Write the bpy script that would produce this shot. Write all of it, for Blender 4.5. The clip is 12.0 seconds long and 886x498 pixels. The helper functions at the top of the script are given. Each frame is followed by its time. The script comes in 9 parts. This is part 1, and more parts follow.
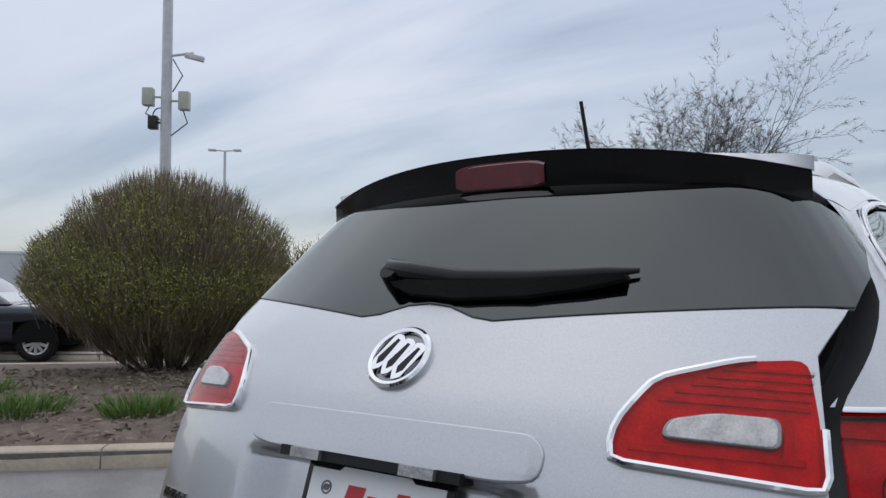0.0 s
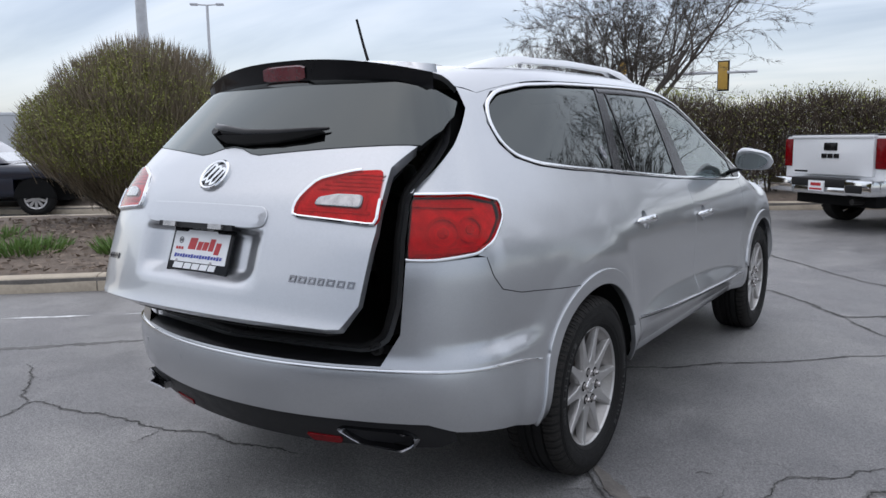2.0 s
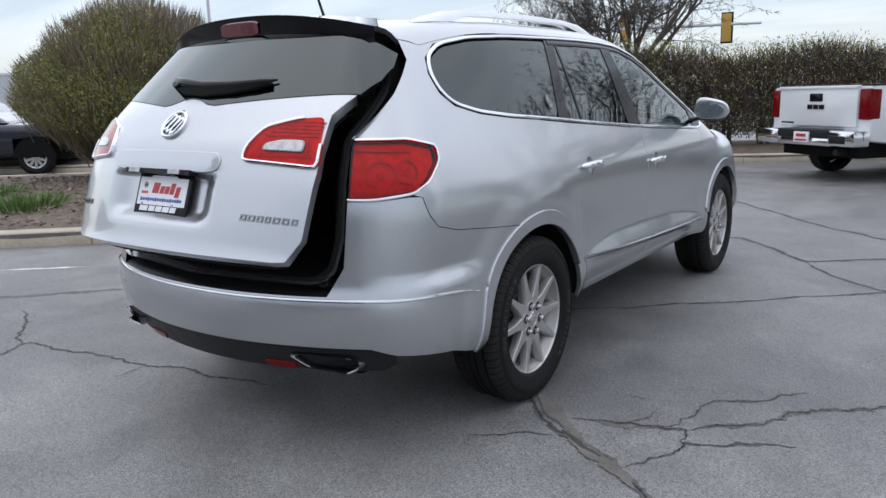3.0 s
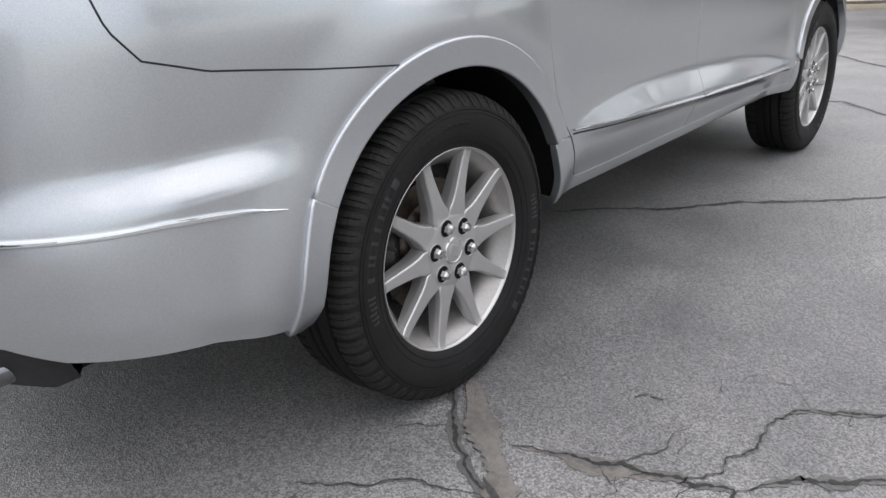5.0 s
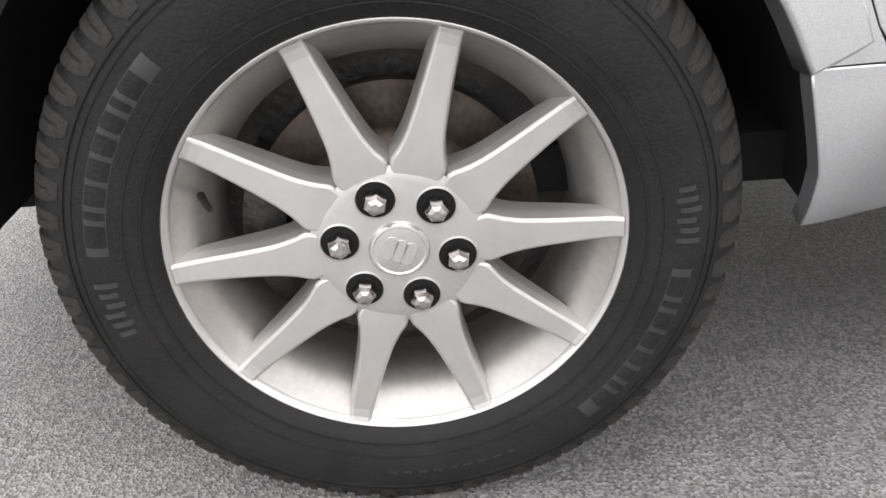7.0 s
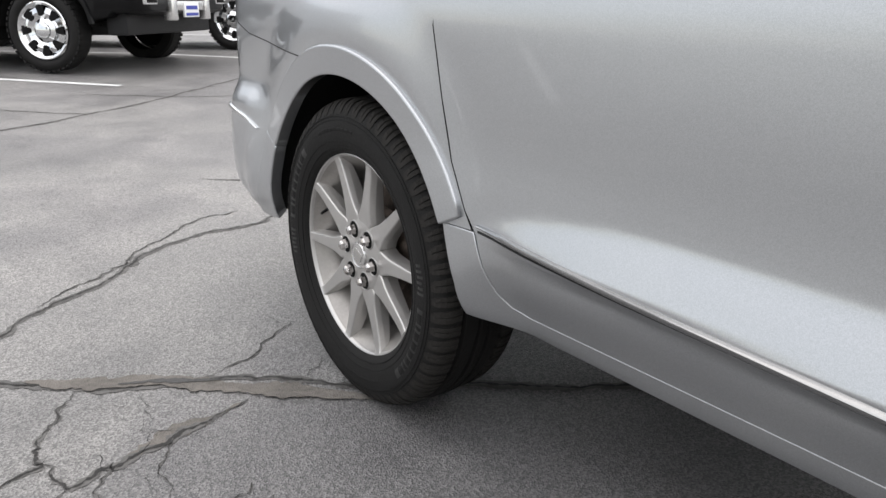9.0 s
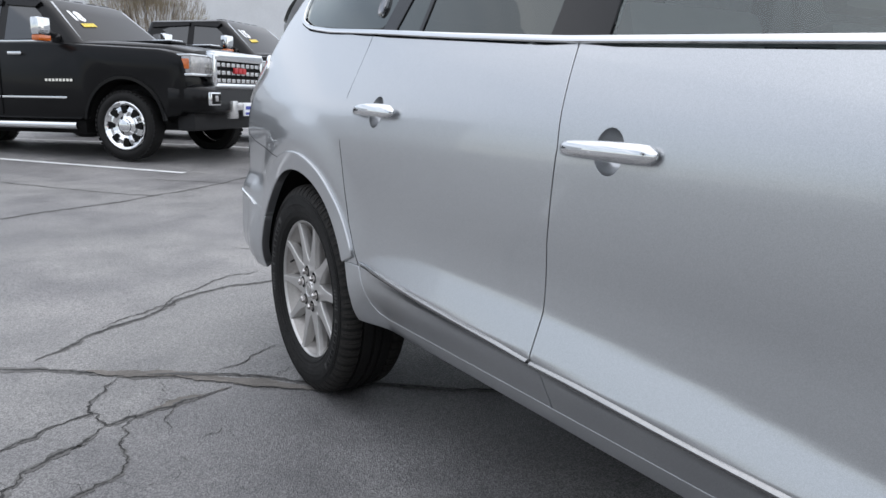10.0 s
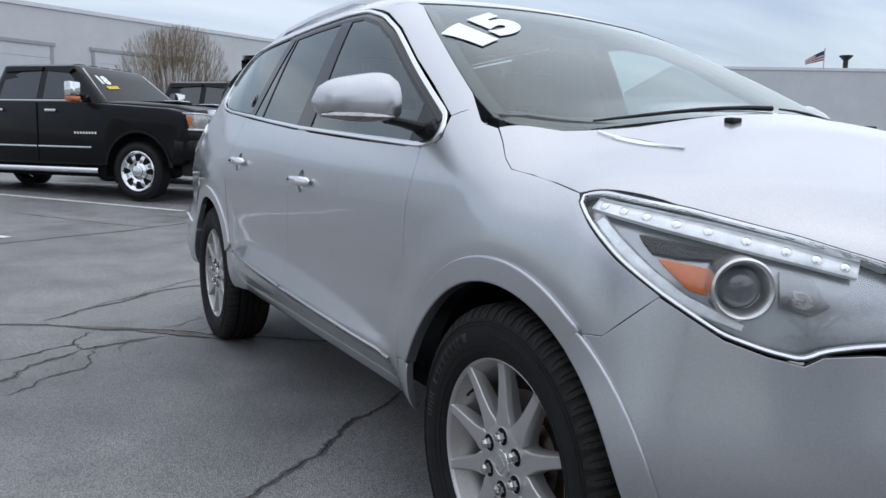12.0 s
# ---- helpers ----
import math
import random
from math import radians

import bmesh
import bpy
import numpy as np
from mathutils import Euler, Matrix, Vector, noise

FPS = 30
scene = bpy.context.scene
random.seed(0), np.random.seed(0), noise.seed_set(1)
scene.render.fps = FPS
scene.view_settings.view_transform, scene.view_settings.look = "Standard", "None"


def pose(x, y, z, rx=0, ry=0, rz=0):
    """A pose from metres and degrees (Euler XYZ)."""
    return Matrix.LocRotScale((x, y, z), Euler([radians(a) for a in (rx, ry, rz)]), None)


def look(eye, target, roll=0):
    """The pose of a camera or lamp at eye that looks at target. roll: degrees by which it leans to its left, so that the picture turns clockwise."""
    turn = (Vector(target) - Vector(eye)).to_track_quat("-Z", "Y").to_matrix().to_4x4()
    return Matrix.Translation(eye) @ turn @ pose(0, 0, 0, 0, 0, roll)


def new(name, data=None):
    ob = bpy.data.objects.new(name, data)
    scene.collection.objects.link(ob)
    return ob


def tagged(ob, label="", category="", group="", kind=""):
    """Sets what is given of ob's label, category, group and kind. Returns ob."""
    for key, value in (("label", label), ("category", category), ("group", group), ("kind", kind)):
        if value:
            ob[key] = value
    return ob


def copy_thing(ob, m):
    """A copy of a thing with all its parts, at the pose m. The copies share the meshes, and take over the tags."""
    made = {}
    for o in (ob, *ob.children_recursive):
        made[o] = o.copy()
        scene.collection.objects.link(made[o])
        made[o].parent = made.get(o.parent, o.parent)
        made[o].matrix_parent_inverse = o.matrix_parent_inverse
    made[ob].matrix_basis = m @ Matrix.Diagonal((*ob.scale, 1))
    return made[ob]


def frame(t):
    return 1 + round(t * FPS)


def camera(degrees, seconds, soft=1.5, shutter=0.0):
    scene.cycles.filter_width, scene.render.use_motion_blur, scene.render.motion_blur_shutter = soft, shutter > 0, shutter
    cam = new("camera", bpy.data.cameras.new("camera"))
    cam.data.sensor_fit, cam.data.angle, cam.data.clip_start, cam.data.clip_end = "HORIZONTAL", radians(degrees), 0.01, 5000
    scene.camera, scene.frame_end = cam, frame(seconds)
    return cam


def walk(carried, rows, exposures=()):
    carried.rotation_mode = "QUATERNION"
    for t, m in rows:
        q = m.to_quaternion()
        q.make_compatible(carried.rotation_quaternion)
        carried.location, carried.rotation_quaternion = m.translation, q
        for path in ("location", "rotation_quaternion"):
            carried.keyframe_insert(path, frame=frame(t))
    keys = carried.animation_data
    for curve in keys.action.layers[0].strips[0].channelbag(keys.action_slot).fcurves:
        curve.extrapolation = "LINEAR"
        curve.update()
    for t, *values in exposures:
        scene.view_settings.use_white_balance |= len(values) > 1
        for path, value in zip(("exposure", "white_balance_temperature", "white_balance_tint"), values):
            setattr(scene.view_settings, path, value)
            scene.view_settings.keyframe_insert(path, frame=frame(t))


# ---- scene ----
cam = camera(60.7, 12.0)
PATH = [
    (0, (0.862, -2.271, 1.469), (-0.277, -0.63, 1.563), -0.0),
    (0.5, (1.263, -2.423, 1.451), (0.125, -0.779, 1.394), 0.0),
    (1, (1.611, -2.659, 1.45), (0.482, -1.016, 1.289), -0.3),
    (1.5, (1.934, -2.809, 1.439), (0.807, -1.174, 1.204), -0.5),
    (2, (2.236, -2.954, 1.45), (1.107, -1.328, 1.163), -0.9),
    (2.5, (2.483, -3.096, 1.448), (1.351, -1.482, 1.11), -1.2),
    (3, (2.583, -3.022, 1.417), (1.45, -1.422, 1.021), -1.5),
    (3.5, (2.615, -2.667, 1.364), (1.482, -1.089, 0.891), -1.8),
    (5.5, (1.9, -0.91, 0.962), (0.575, 0.334, 0.127), -2.5),
    (6, (1.805, -0.516, 0.875), (0.295, 0.419, -0.045), -3.3),
    (6.5, (1.680, -0.235, 0.798), (0.030, 0.332, -0.179), -3.5),
    (8.5, (1.779, 1.076, 0.928), (0.556, -0.294, 0.135), -0.3),
    (9, (1.841, 1.586, 0.993), (0.724, 0.048, 0.371), 0.1),
    (9.5, (1.94, 2.088, 1.05), (0.878, 0.462, 0.571), 0.8),
    (10, (1.962, 2.607, 1.095), (0.938, 0.934, 0.702), 0.8),
    (10.5, (2.04, 3.107, 1.096), (1.045, 1.402, 0.776), 1.4),
    (11, (2.025, 3.579, 1.106), (1.051, 1.856, 0.817), 1.1),
    (11.5, (1.982, 4.035, 1.123), (1.014, 2.306, 0.849), 1.1),
    (12, (1.955, 4.483, 1.142), (0.98, 2.756, 0.88), 1.5),
]
walk(cam, [(t, look(eye, target, roll)) for t, eye, target, roll in PATH],
     [(0, -0.15, 6500, 12), (0.5, -0.08, 6500, 13), (1.0, 0.12, 6500, 13), (1.5, 0.22, 6500, 13), (2.5, 0.28, 6480, 13), (3.0, 0.38, 6430, 12), (3.5, 0.5, 6350, 11), (5.5, 1.38, 7250, 13), (6.0, 1.85, 7380, 13), (6.5, 2.05, 7450, 13), (8.5, 1.38, 7500, 13), (9.0, 1.0, 7300, 12), (9.5, 0.78, 6950, 12), (10.0, 0.66, 6650, 11), (10.5, 0.56, 6520, 11), (11.5, 0.36, 6400, 11), (12.0, 0.24, 6330, 11)])

# ---- sky and sun: bright overcast ----
SUN_EL, SUN_ROT = radians(70), radians(310)


def build_world():
    w = bpy.data.worlds.new("overcast_sky")
    scene.world = w
    w.use_nodes = True
    nt = w.node_tree
    nt.nodes.clear()
    N, L = nt.nodes.new, nt.links.new
    out = N("ShaderNodeOutputWorld")
    sky = N("ShaderNodeTexSky")
    sky.sky_type = "NISHITA"
    sky.sun_disc = False
    sky.sun_elevation, sky.sun_rotation = SUN_EL, SUN_ROT
    bgs = N("ShaderNodeBackground")
    L(sky.outputs[0], bgs.inputs[0])
    bgs.inputs[1].default_value = 0.05
    tc = N("ShaderNodeTexCoord")
    sep = N("ShaderNodeSeparateXYZ")
    L(tc.outputs["Generated"], sep.inputs[0])
    add = N("ShaderNodeMath"); add.operation = "ADD"; add.inputs[1].default_value = 0.16
    absz = N("ShaderNodeMath"); absz.operation = "ABSOLUTE"
    L(sep.outputs[2], absz.inputs[0]); L(absz.outputs[0], add.inputs[0])
    dx = N("ShaderNodeMath"); dx.operation = "DIVIDE"
    dy = N("ShaderNodeMath"); dy.operation = "DIVIDE"
    L(sep.outputs[0], dx.inputs[0]); L(add.outputs[0], dx.inputs[1])
    L(sep.outputs[1], dy.inputs[0]); L(add.outputs[0], dy.inputs[1])
    com = N("ShaderNodeCombineXYZ")
    L(dx.outputs[0], com.inputs[0]); L(dy.outputs[0], com.inputs[1])
    mp = N("ShaderNodeMapping")
    mp.inputs["Rotation"].default_value = (0, 0, radians(38))
    mp.inputs["Scale"].default_value = (0.42, 1.25, 1)
    L(com.outputs[0], mp.inputs[0])
    nz = N("ShaderNodeTexNoise")
    nz.inputs["Scale"].default_value = 1.25
    nz.inputs["Detail"].default_value = 5
    nz.inputs["Roughness"].default_value = 0.5
    nz.inputs["Distortion"].default_value = 0.5
    L(mp.outputs[0], nz.inputs[0])
    cr = N("ShaderNodeValToRGB")
    e = cr.color_ramp.elements
    e[0].position, e[0].color = 0.33, (0.40, 0.445, 0.515, 1)
    e[1].position, e[1].color = 0.68, (0.80, 0.81, 0.835, 1)
    m = cr.color_ramp.elements.new(0.5); m.color = (0.60, 0.645, 0.70, 1)
    L(nz.outputs[0], cr.inputs[0])
    bgc = N("ShaderNodeBackground")
    L(cr.outputs[0], bgc.inputs[0])
    # an overcast sky grows brighter towards the zenith
    grad = N("ShaderNodeMath"); grad.operation = "MULTIPLY_ADD"; grad.inputs[1].default_value = 0.80; grad.inputs[2].default_value = 0.56
    L(absz.outputs[0], grad.inputs[0]); L(grad.outputs[0], bgc.inputs[1])
    ad = N("ShaderNodeAddShader")
    L(bgs.outputs[0], ad.inputs[0]); L(bgc.outputs[0], ad.inputs[1])
    L(ad.outputs[0], out.inputs[0])


build_world()
sun_data = bpy.data.lights.new("sun", "SUN")
sun_data.energy, sun_data.angle, sun_data.color = 0.95, radians(156), (1.0, 0.97, 0.94)
sun = new("sun", sun_data)
sun.matrix_world = look((0, 0, 30), (30 * math.sin(SUN_ROT) * -1, 30 * math.cos(SUN_ROT) * -1, 30 - 30 * math.tan(SUN_EL)))
scene.view_settings.exposure = 0.0


# ---- materials ----
def mat(name, base, rough=0.5, metal=0.0, var=0.0, scale=8.0, bump=0.0, bscale=80.0, coat=0.0, spec=0.5, rvar=0.0, coords="Object", detail=6.0, alpha=1.0, trans=0.0):
    """Principled surface with colour variation at two scales and a fine relief."""
    m = bpy.data.materials.new(name)
    m.use_nodes = True
    nt = m.node_tree
    N, L = nt.nodes.new, nt.links.new
    p = nt.nodes["Principled BSDF"]
    p.inputs["Base Color"].default_value = (*base, 1)
    p.inputs["Roughness"].default_value = rough
    p.inputs["Metallic"].default_value = metal
    p.inputs["Specular IOR Level"].default_value = spec
    p.inputs["Coat Weight"].default_value = coat
    p.inputs["Coat Roughness"].default_value = 0.04
    p.inputs["Transmission Weight"].default_value = trans
    tc = N("ShaderNodeTexCoord")
    if var or rvar:
        n1 = N("ShaderNodeTexNoise"); n1.inputs["Scale"].default_value = scale; n1.inputs["Detail"].default_value = detail
        n2 = N("ShaderNodeTexNoise"); n2.inputs["Scale"].default_value = scale * 9; n2.inputs["Detail"].default_value = 3
        L(tc.outputs[coords], n1.inputs[0]); L(tc.outputs[coords], n2.inputs[0])
        mx = N("ShaderNodeMath"); mx.operation = "MULTIPLY_ADD"; mx.inputs[1].default_value = 0.6
        L(n1.outputs[0], mx.inputs[0])
        m2 = N("ShaderNodeMath"); m2.operation = "MULTIPLY"; m2.inputs[1].default_value = 0.4
        L(n2.outputs[0], m2.inputs[0]); L(m2.outputs[0], mx.inputs[2])
        if var:
            cr = N("ShaderNodeValToRGB")
            e = cr.color_ramp.elements
            e[0].position, e[0].color = 0.3, (*[max(0, c * (1 - var)) for c in base], 1)
            e[1].position, e[1].color = 0.7, (*[min(1, c * (1 + var)) for c in base], 1)
            L(mx.outputs[0], cr.inputs[0]); L(cr.outputs[0], p.inputs["Base Color"])
        if rvar:
            mr = N("ShaderNodeMapRange")
            mr.inputs[1].default_value, mr.inputs[2].default_value = 0.3, 0.7
            mr.inputs[3].default_value, mr.inputs[4].default_value = max(0.01, rough - rvar), min(1, rough + rvar)
            L(mx.outputs[0], mr.inputs[0]); L(mr.outputs[0], p.inputs["Roughness"])
    if bump:
        n3 = N("ShaderNodeTexNoise"); n3.inputs["Scale"].default_value = bscale; n3.inputs["Detail"].default_value = 4
        L(tc.outputs[coords], n3.inputs[0])
        b = N("ShaderNodeBump"); b.inputs["Strength"].default_value = bump; b.inputs["Distance"].default_value = 0.01
        L(n3.outputs[0], b.inputs["Height"]); L(b.outputs[0], p.inputs["Normal"])
    return m


def paint(name, base, metal=0.8, rough=0.34):
    """Metallic car paint: flakes under a clear coat."""
    m = mat(name, base, rough, metal, coat=1.0)
    nt = m.node_tree
    N, L = nt.nodes.new, nt.links.new
    p = nt.nodes["Principled BSDF"]
    p.inputs["Coat Roughness"].default_value = 0.03
    tc = N("ShaderNodeTexCoord")
    v = N("ShaderNodeTexVoronoi"); v.inputs["Scale"].default_value = 900
    L(tc.outputs["Object"], v.inputs["Vector"])
    hs = N("ShaderNodeValToRGB")
    e = hs.color_ramp.elements
    e[0].color, e[1].color = (*[c * 0.9 for c in base], 1), (*[min(1, c * 1.1) for c in base], 1)
    sp = N("ShaderNodeSeparateColor")
    L(v.outputs["Color"], sp.inputs[0]); L(sp.outputs[0], hs.inputs[0])
    L(hs.outputs[0], p.inputs["Base Color"])
    # thin film of road dust on the coat
    n = N("ShaderNodeTexNoise"); n.inputs["Scale"].default_value = 3.0; n.inputs["Detail"].default_value = 8
    L(tc.outputs["Object"], n.inputs[0])
    mr = N("ShaderNodeMapRange")
    mr.inputs[1].default_value, mr.inputs[2].default_value, mr.inputs[3].default_value, mr.inputs[4].default_value = 0.35, 0.7, 0.02, 0.10
    L(n.outputs[0], mr.inputs[0]); L(mr.outputs[0], p.inputs["Coat Roughness"])
    return m


def glass(name, tint, r0=0.05, rough=0.0):
    """Thin tinted pane: straight see-through with a gloss that grows towards grazing angles."""
    m = bpy.data.materials.new(name)
    m.use_nodes = True
    nt = m.node_tree
    nt.nodes.clear()
    N, L = nt.nodes.new, nt.links.new
    out = N("ShaderNodeOutputMaterial")
    t = N("ShaderNodeBsdfTransparent"); t.inputs[0].default_value = (*tint, 1)
    g = N("ShaderNodeBsdfGlossy"); g.inputs["Roughness"].default_value = rough + 0.01; g.inputs["Color"].default_value = (0.94, 1.0, 0.98, 1)
    lw = N("ShaderNodeLayerWeight"); lw.inputs[0].default_value = 0.5
    pw = N("ShaderNodeMath"); pw.operation = "POWER"; pw.inputs[1].default_value = 5.0
    f = N("ShaderNodeMath"); f.operation = "MULTIPLY_ADD"; f.inputs[1].default_value = 1 - r0; f.inputs[2].default_value = r0
    L(lw.outputs["Facing"], pw.inputs[0]); L(pw.outputs[0], f.inputs[0])
    mx = N("ShaderNodeMixShader")
    L(f.outputs[0], mx.inputs[0]); L(t.outputs[0], mx.inputs[1]); L(g.outputs[0], mx.inputs[2])
    L(mx.outputs[0], out.inputs[0])
    return m


SILVER = paint("silver_paint", (0.455, 0.468, 0.484), 0.85, 0.31)
BLACKPAINT = paint("black_paint", (0.004, 0.004, 0.0045), 0.0, 0.3)
BLACKPAINT.node_tree.nodes["Principled BSDF"].inputs["Specular IOR Level"].default_value = 0.1
BLACKPAINT.node_tree.nodes["Principled BSDF"].inputs["Coat Weight"].default_value = 0.22
WHITEPAINT = paint("white_paint", (0.72, 0.73, 0.74), 0.0, 0.3)
NAVYPAINT = paint("navy_paint", (0.010, 0.014, 0.03), 0.2, 0.3)
CHROME = mat("chrome", (0.72, 0.73, 0.74), 0.06, 1.0, rvar=0.03, scale=20)
BLACKPLASTIC = mat("black_plastic", (0.014, 0.014, 0.015), 0.45, spec=0.25, var=0.25, scale=15, bump=0.15, bscale=400, rvar=0.1)
GLOSSBLACK = mat("gloss_black_trim", (0.008, 0.008, 0.009), 0.12, spec=0.22, var=0.2, scale=10)
RUBBER = mat("tyre_rubber", (0.0125, 0.0122, 0.012), 0.66, spec=0.18, var=0.35, scale=14, bump=0.25, bscale=260, rvar=0.12)
TREAD = mat("worn_tread_rubber", (0.024, 0.0225, 0.021), 0.75, spec=0.18, var=0.4, scale=14, bump=0.3, bscale=260, rvar=0.1)
LETTERGREY = mat("moulded_marking", (0.0185, 0.0185, 0.0185), 0.5, var=0.2, scale=40)
ALLOY = mat("painted_alloy", (0.50, 0.49, 0.48), 0.36, 0.75, var=0.06, scale=12, rvar=0.06)
BARREL = mat("alloy_barrel", (0.33, 0.315, 0.30), 0.4, 0.7, var=0.15, scale=12)
ALLOYEDGE = mat("machined_alloy", (0.62, 0.615, 0.61), 0.26, 0.9, var=0.05, scale=25)
DARKMETAL = mat("dark_metal", (0.035, 0.033, 0.032), 0.5, 0.6, var=0.4, scale=18, bump=0.3, bscale=90)
RUST = mat("brake_disc", (0.075, 0.058, 0.048), 0.45, 0.7, var=0.6, scale=14)
LUG = mat("lug_nut_chrome", (0.5, 0.48, 0.47), 0.14, 1.0, var=0.1, scale=30)
PRIVACY = glass("privacy_glass", (0.030, 0.031, 0.033), 0.085)
DOORSTRIP = mat("door_strip_metal", (0.30, 0.305, 0.31), 0.16, 1.0, var=0.1, scale=14)
BLACKCHROME = mat("black_chrome", (0.22, 0.22, 0.23), 0.14, 1.0, var=0.15, scale=12)
CLEARGLASS = glass("clear_glass", (0.60, 0.70, 0.69), 0.10)
SHIELDGLASS = glass("windscreen_glass", (0.62, 0.73, 0.72), 0.085)
MIRRORGLASS = mat("mirror_glass", (0.75, 0.78, 0.8), 0.02, 1.0)
INTERIOR = mat("grey_upholstery", (0.13, 0.13, 0.128), 0.75, var=0.2, scale=12, bump=0.2, bscale=200)
CARGO = mat("black_cargo_trim", (0.007, 0.007, 0.007), 0.9, spec=0.2, var=0.3, scale=9, bump=0.3, bscale=300)
LAMPRED2 = mat("red_reflector", (0.15, 0.0015, 0.004), 0.2, var=0.5, scale=22, spec=0.2)
REDGLASS = glass("red_lamp_glass", (0.84, 0.006, 0.028), 0.022)
REDBACK = mat("lamp_backing", (0.66, 0.62, 0.62), 0.4, 0.0, var=0.35, scale=26, bump=0.35, bscale=45)
REDBOWL = mat("lamp_bowl_dark", (0.50, 0.45, 0.45), 0.3, 0.2, var=0.4, scale=30, bump=0.3, bscale=60)
LENSCLEAR = mat("clear_lens_reflector", (0.36, 0.35, 0.345), 0.22, 0.7, var=0.4, scale=30, bump=0.25, bscale=35, coat=1.0)
AMBER = mat("amber_lens", (0.52, 0.11, 0.008), 0.15, var=0.2, scale=30, coat=1.0)
ASPHALT = None


# ---- mesh tools ----
from mathutils.geometry import delaunay_2d_cdt


def part(name, bm, material, parent=None, label="", smooth=False):
    """Links a bmesh as one mesh object under a thing or a part."""
    me = bpy.data.meshes.new(name)
    bmesh.ops.recalc_face_normals(bm, faces=bm.faces)
    bm.to_mesh(me)
    bm.free()
    if material:
        for mm in (material if isinstance(material, (list, tuple)) else [material]):
            me.materials.append(mm)
    if smooth:
        for p in me.polygons:
            p.use_smooth = True
        me.set_sharp_from_angle(angle=radians(38))
    ob = new(name, me)
    if parent is not None:
        ob.parent = parent
    if label:
        tagged(ob, label)
    return ob


def thing(name, m, label, category, group="", kind=""):
    """An Empty at a thing's base, to carry its parts."""
    e = new(name)
    e.matrix_world = m
    e.empty_display_size = 0.2
    return tagged(e, label, category, group, kind)


def box(bm, lo, hi, m=None, bevel=0.0, mi=0):
    v = [bm.verts.new((x, y, z)) for x in (lo[0], hi[0]) for y in (lo[1], hi[1]) for z in (lo[2], hi[2])]
    fs = [bm.faces.new([v[i] for i in q]) for q in ((0, 1, 3, 2), (4, 6, 7, 5), (0, 4, 5, 1), (2, 3, 7, 6), (0, 2, 6, 4), (1, 5, 7, 3))]
    for f in fs:
        f.material_index = mi
    if bevel:
        es = {e for f in fs for e in f.edges}
        r = bmesh.ops.bevel(bm, geom=list(es), offset=bevel, segments=2, affect="EDGES", profile=0.6)
        v = list({x for f in r["faces"] for x in f.verts} | {x for x in v if x.is_valid})
        for f in r["faces"]:
            f.material_index = mi
    if m is not None:
        bmesh.ops.transform(bm, matrix=m, verts=v)
    return v


def lathe(bm, prof, axis="x", n=64, mi=0, close=False):
    """Turns a profile of (along, radius) round an axis."""
    rings = []
    for a, r in prof:
        ring = []
        for i in range(n):
            c, s = math.cos(2 * math.pi * i / n) * r, math.sin(2 * math.pi * i / n) * r
            ring.append(bm.verts.new({"x": (a, c, s), "y": (c, a, s), "z": (c, s, a)}[axis]))
        rings.append(ring)
    pairs = list(zip(rings, rings[1:])) + ([(rings[-1], rings[0])] if close else [])
    for p, q in pairs:
        for i in range(n):
            f = bm.faces.new((p[i], p[(i + 1) % n], q[(i + 1) % n], q[i]))
            f.material_index = mi
    return rings


def cap(bm, ring, mi=0):
    bm.faces.new(ring).material_index = mi


def tube(bm, pts, radii, n=8, mi=0, ends=True):
    """A round tube through points with a radius at each."""
    pts = [Vector(p) for p in pts]
    if not isinstance(radii, (list, tuple)):
        radii = [radii] * len(pts)
    rings, side = [], None
    for i, p in enumerate(pts):
        d = (pts[min(i + 1, len(pts) - 1)] - pts[max(i - 1, 0)]).normalized()
        if side is None:
            side = d.orthogonal().normalized()
        side = (side - d * side.dot(d)).normalized()
        up = d.cross(side)
        rings.append([bm.verts.new(p + (side * math.cos(2 * math.pi * k / n) + up * math.sin(2 * math.pi * k / n)) * radii[i]) for k in range(n)])
    for p, q in zip(rings, rings[1:]):
        for k in range(n):
            bm.faces.new((p[k], p[(k + 1) % n], q[(k + 1) % n], q[k])).material_index = mi
    if ends:
        cap(bm, rings[0], mi), cap(bm, rings[-1], mi)


def prism(bm, outline, depth, m=None, mi=0):
    """A flat outline in x, y given a thickness along z."""
    a = [bm.verts.new((x, y, 0)) for x, y in outline]
    b = [bm.verts.new((x, y, depth)) for x, y in outline]
    bm.faces.new(a[::-1]).material_index = mi
    bm.faces.new(b).material_index = mi
    n = len(a)
    for i in range(n):
        bm.faces.new((a[i], a[(i + 1) % n], b[(i + 1) % n], b[i])).material_index = mi
    if m is not None:
        bmesh.ops.transform(bm, matrix=m, verts=a + b)
    return a + b


def text_bm(body, size, depth, m, shear=0.0, spacing=1.0, bold=0.0):
    """Raised lettering in the built-in font, as a bmesh."""
    cu = bpy.data.curves.new("lettering", "FONT")
    cu.body, cu.size, cu.extrude, cu.align_x, cu.align_y, cu.shear, cu.space_character = body, size, depth, "CENTER", "CENTER", shear, spacing
    cu.offset = bold
    ob = bpy.data.objects.new("lettering", cu)
    me = bpy.data.meshes.new_from_object(ob)
    bm = bmesh.new()
    bm.from_mesh(me)
    bpy.data.objects.remove(ob), bpy.data.curves.remove(cu), bpy.data.meshes.remove(me)
    bmesh.ops.transform(bm, matrix=m, verts=bm.verts)
    return bm


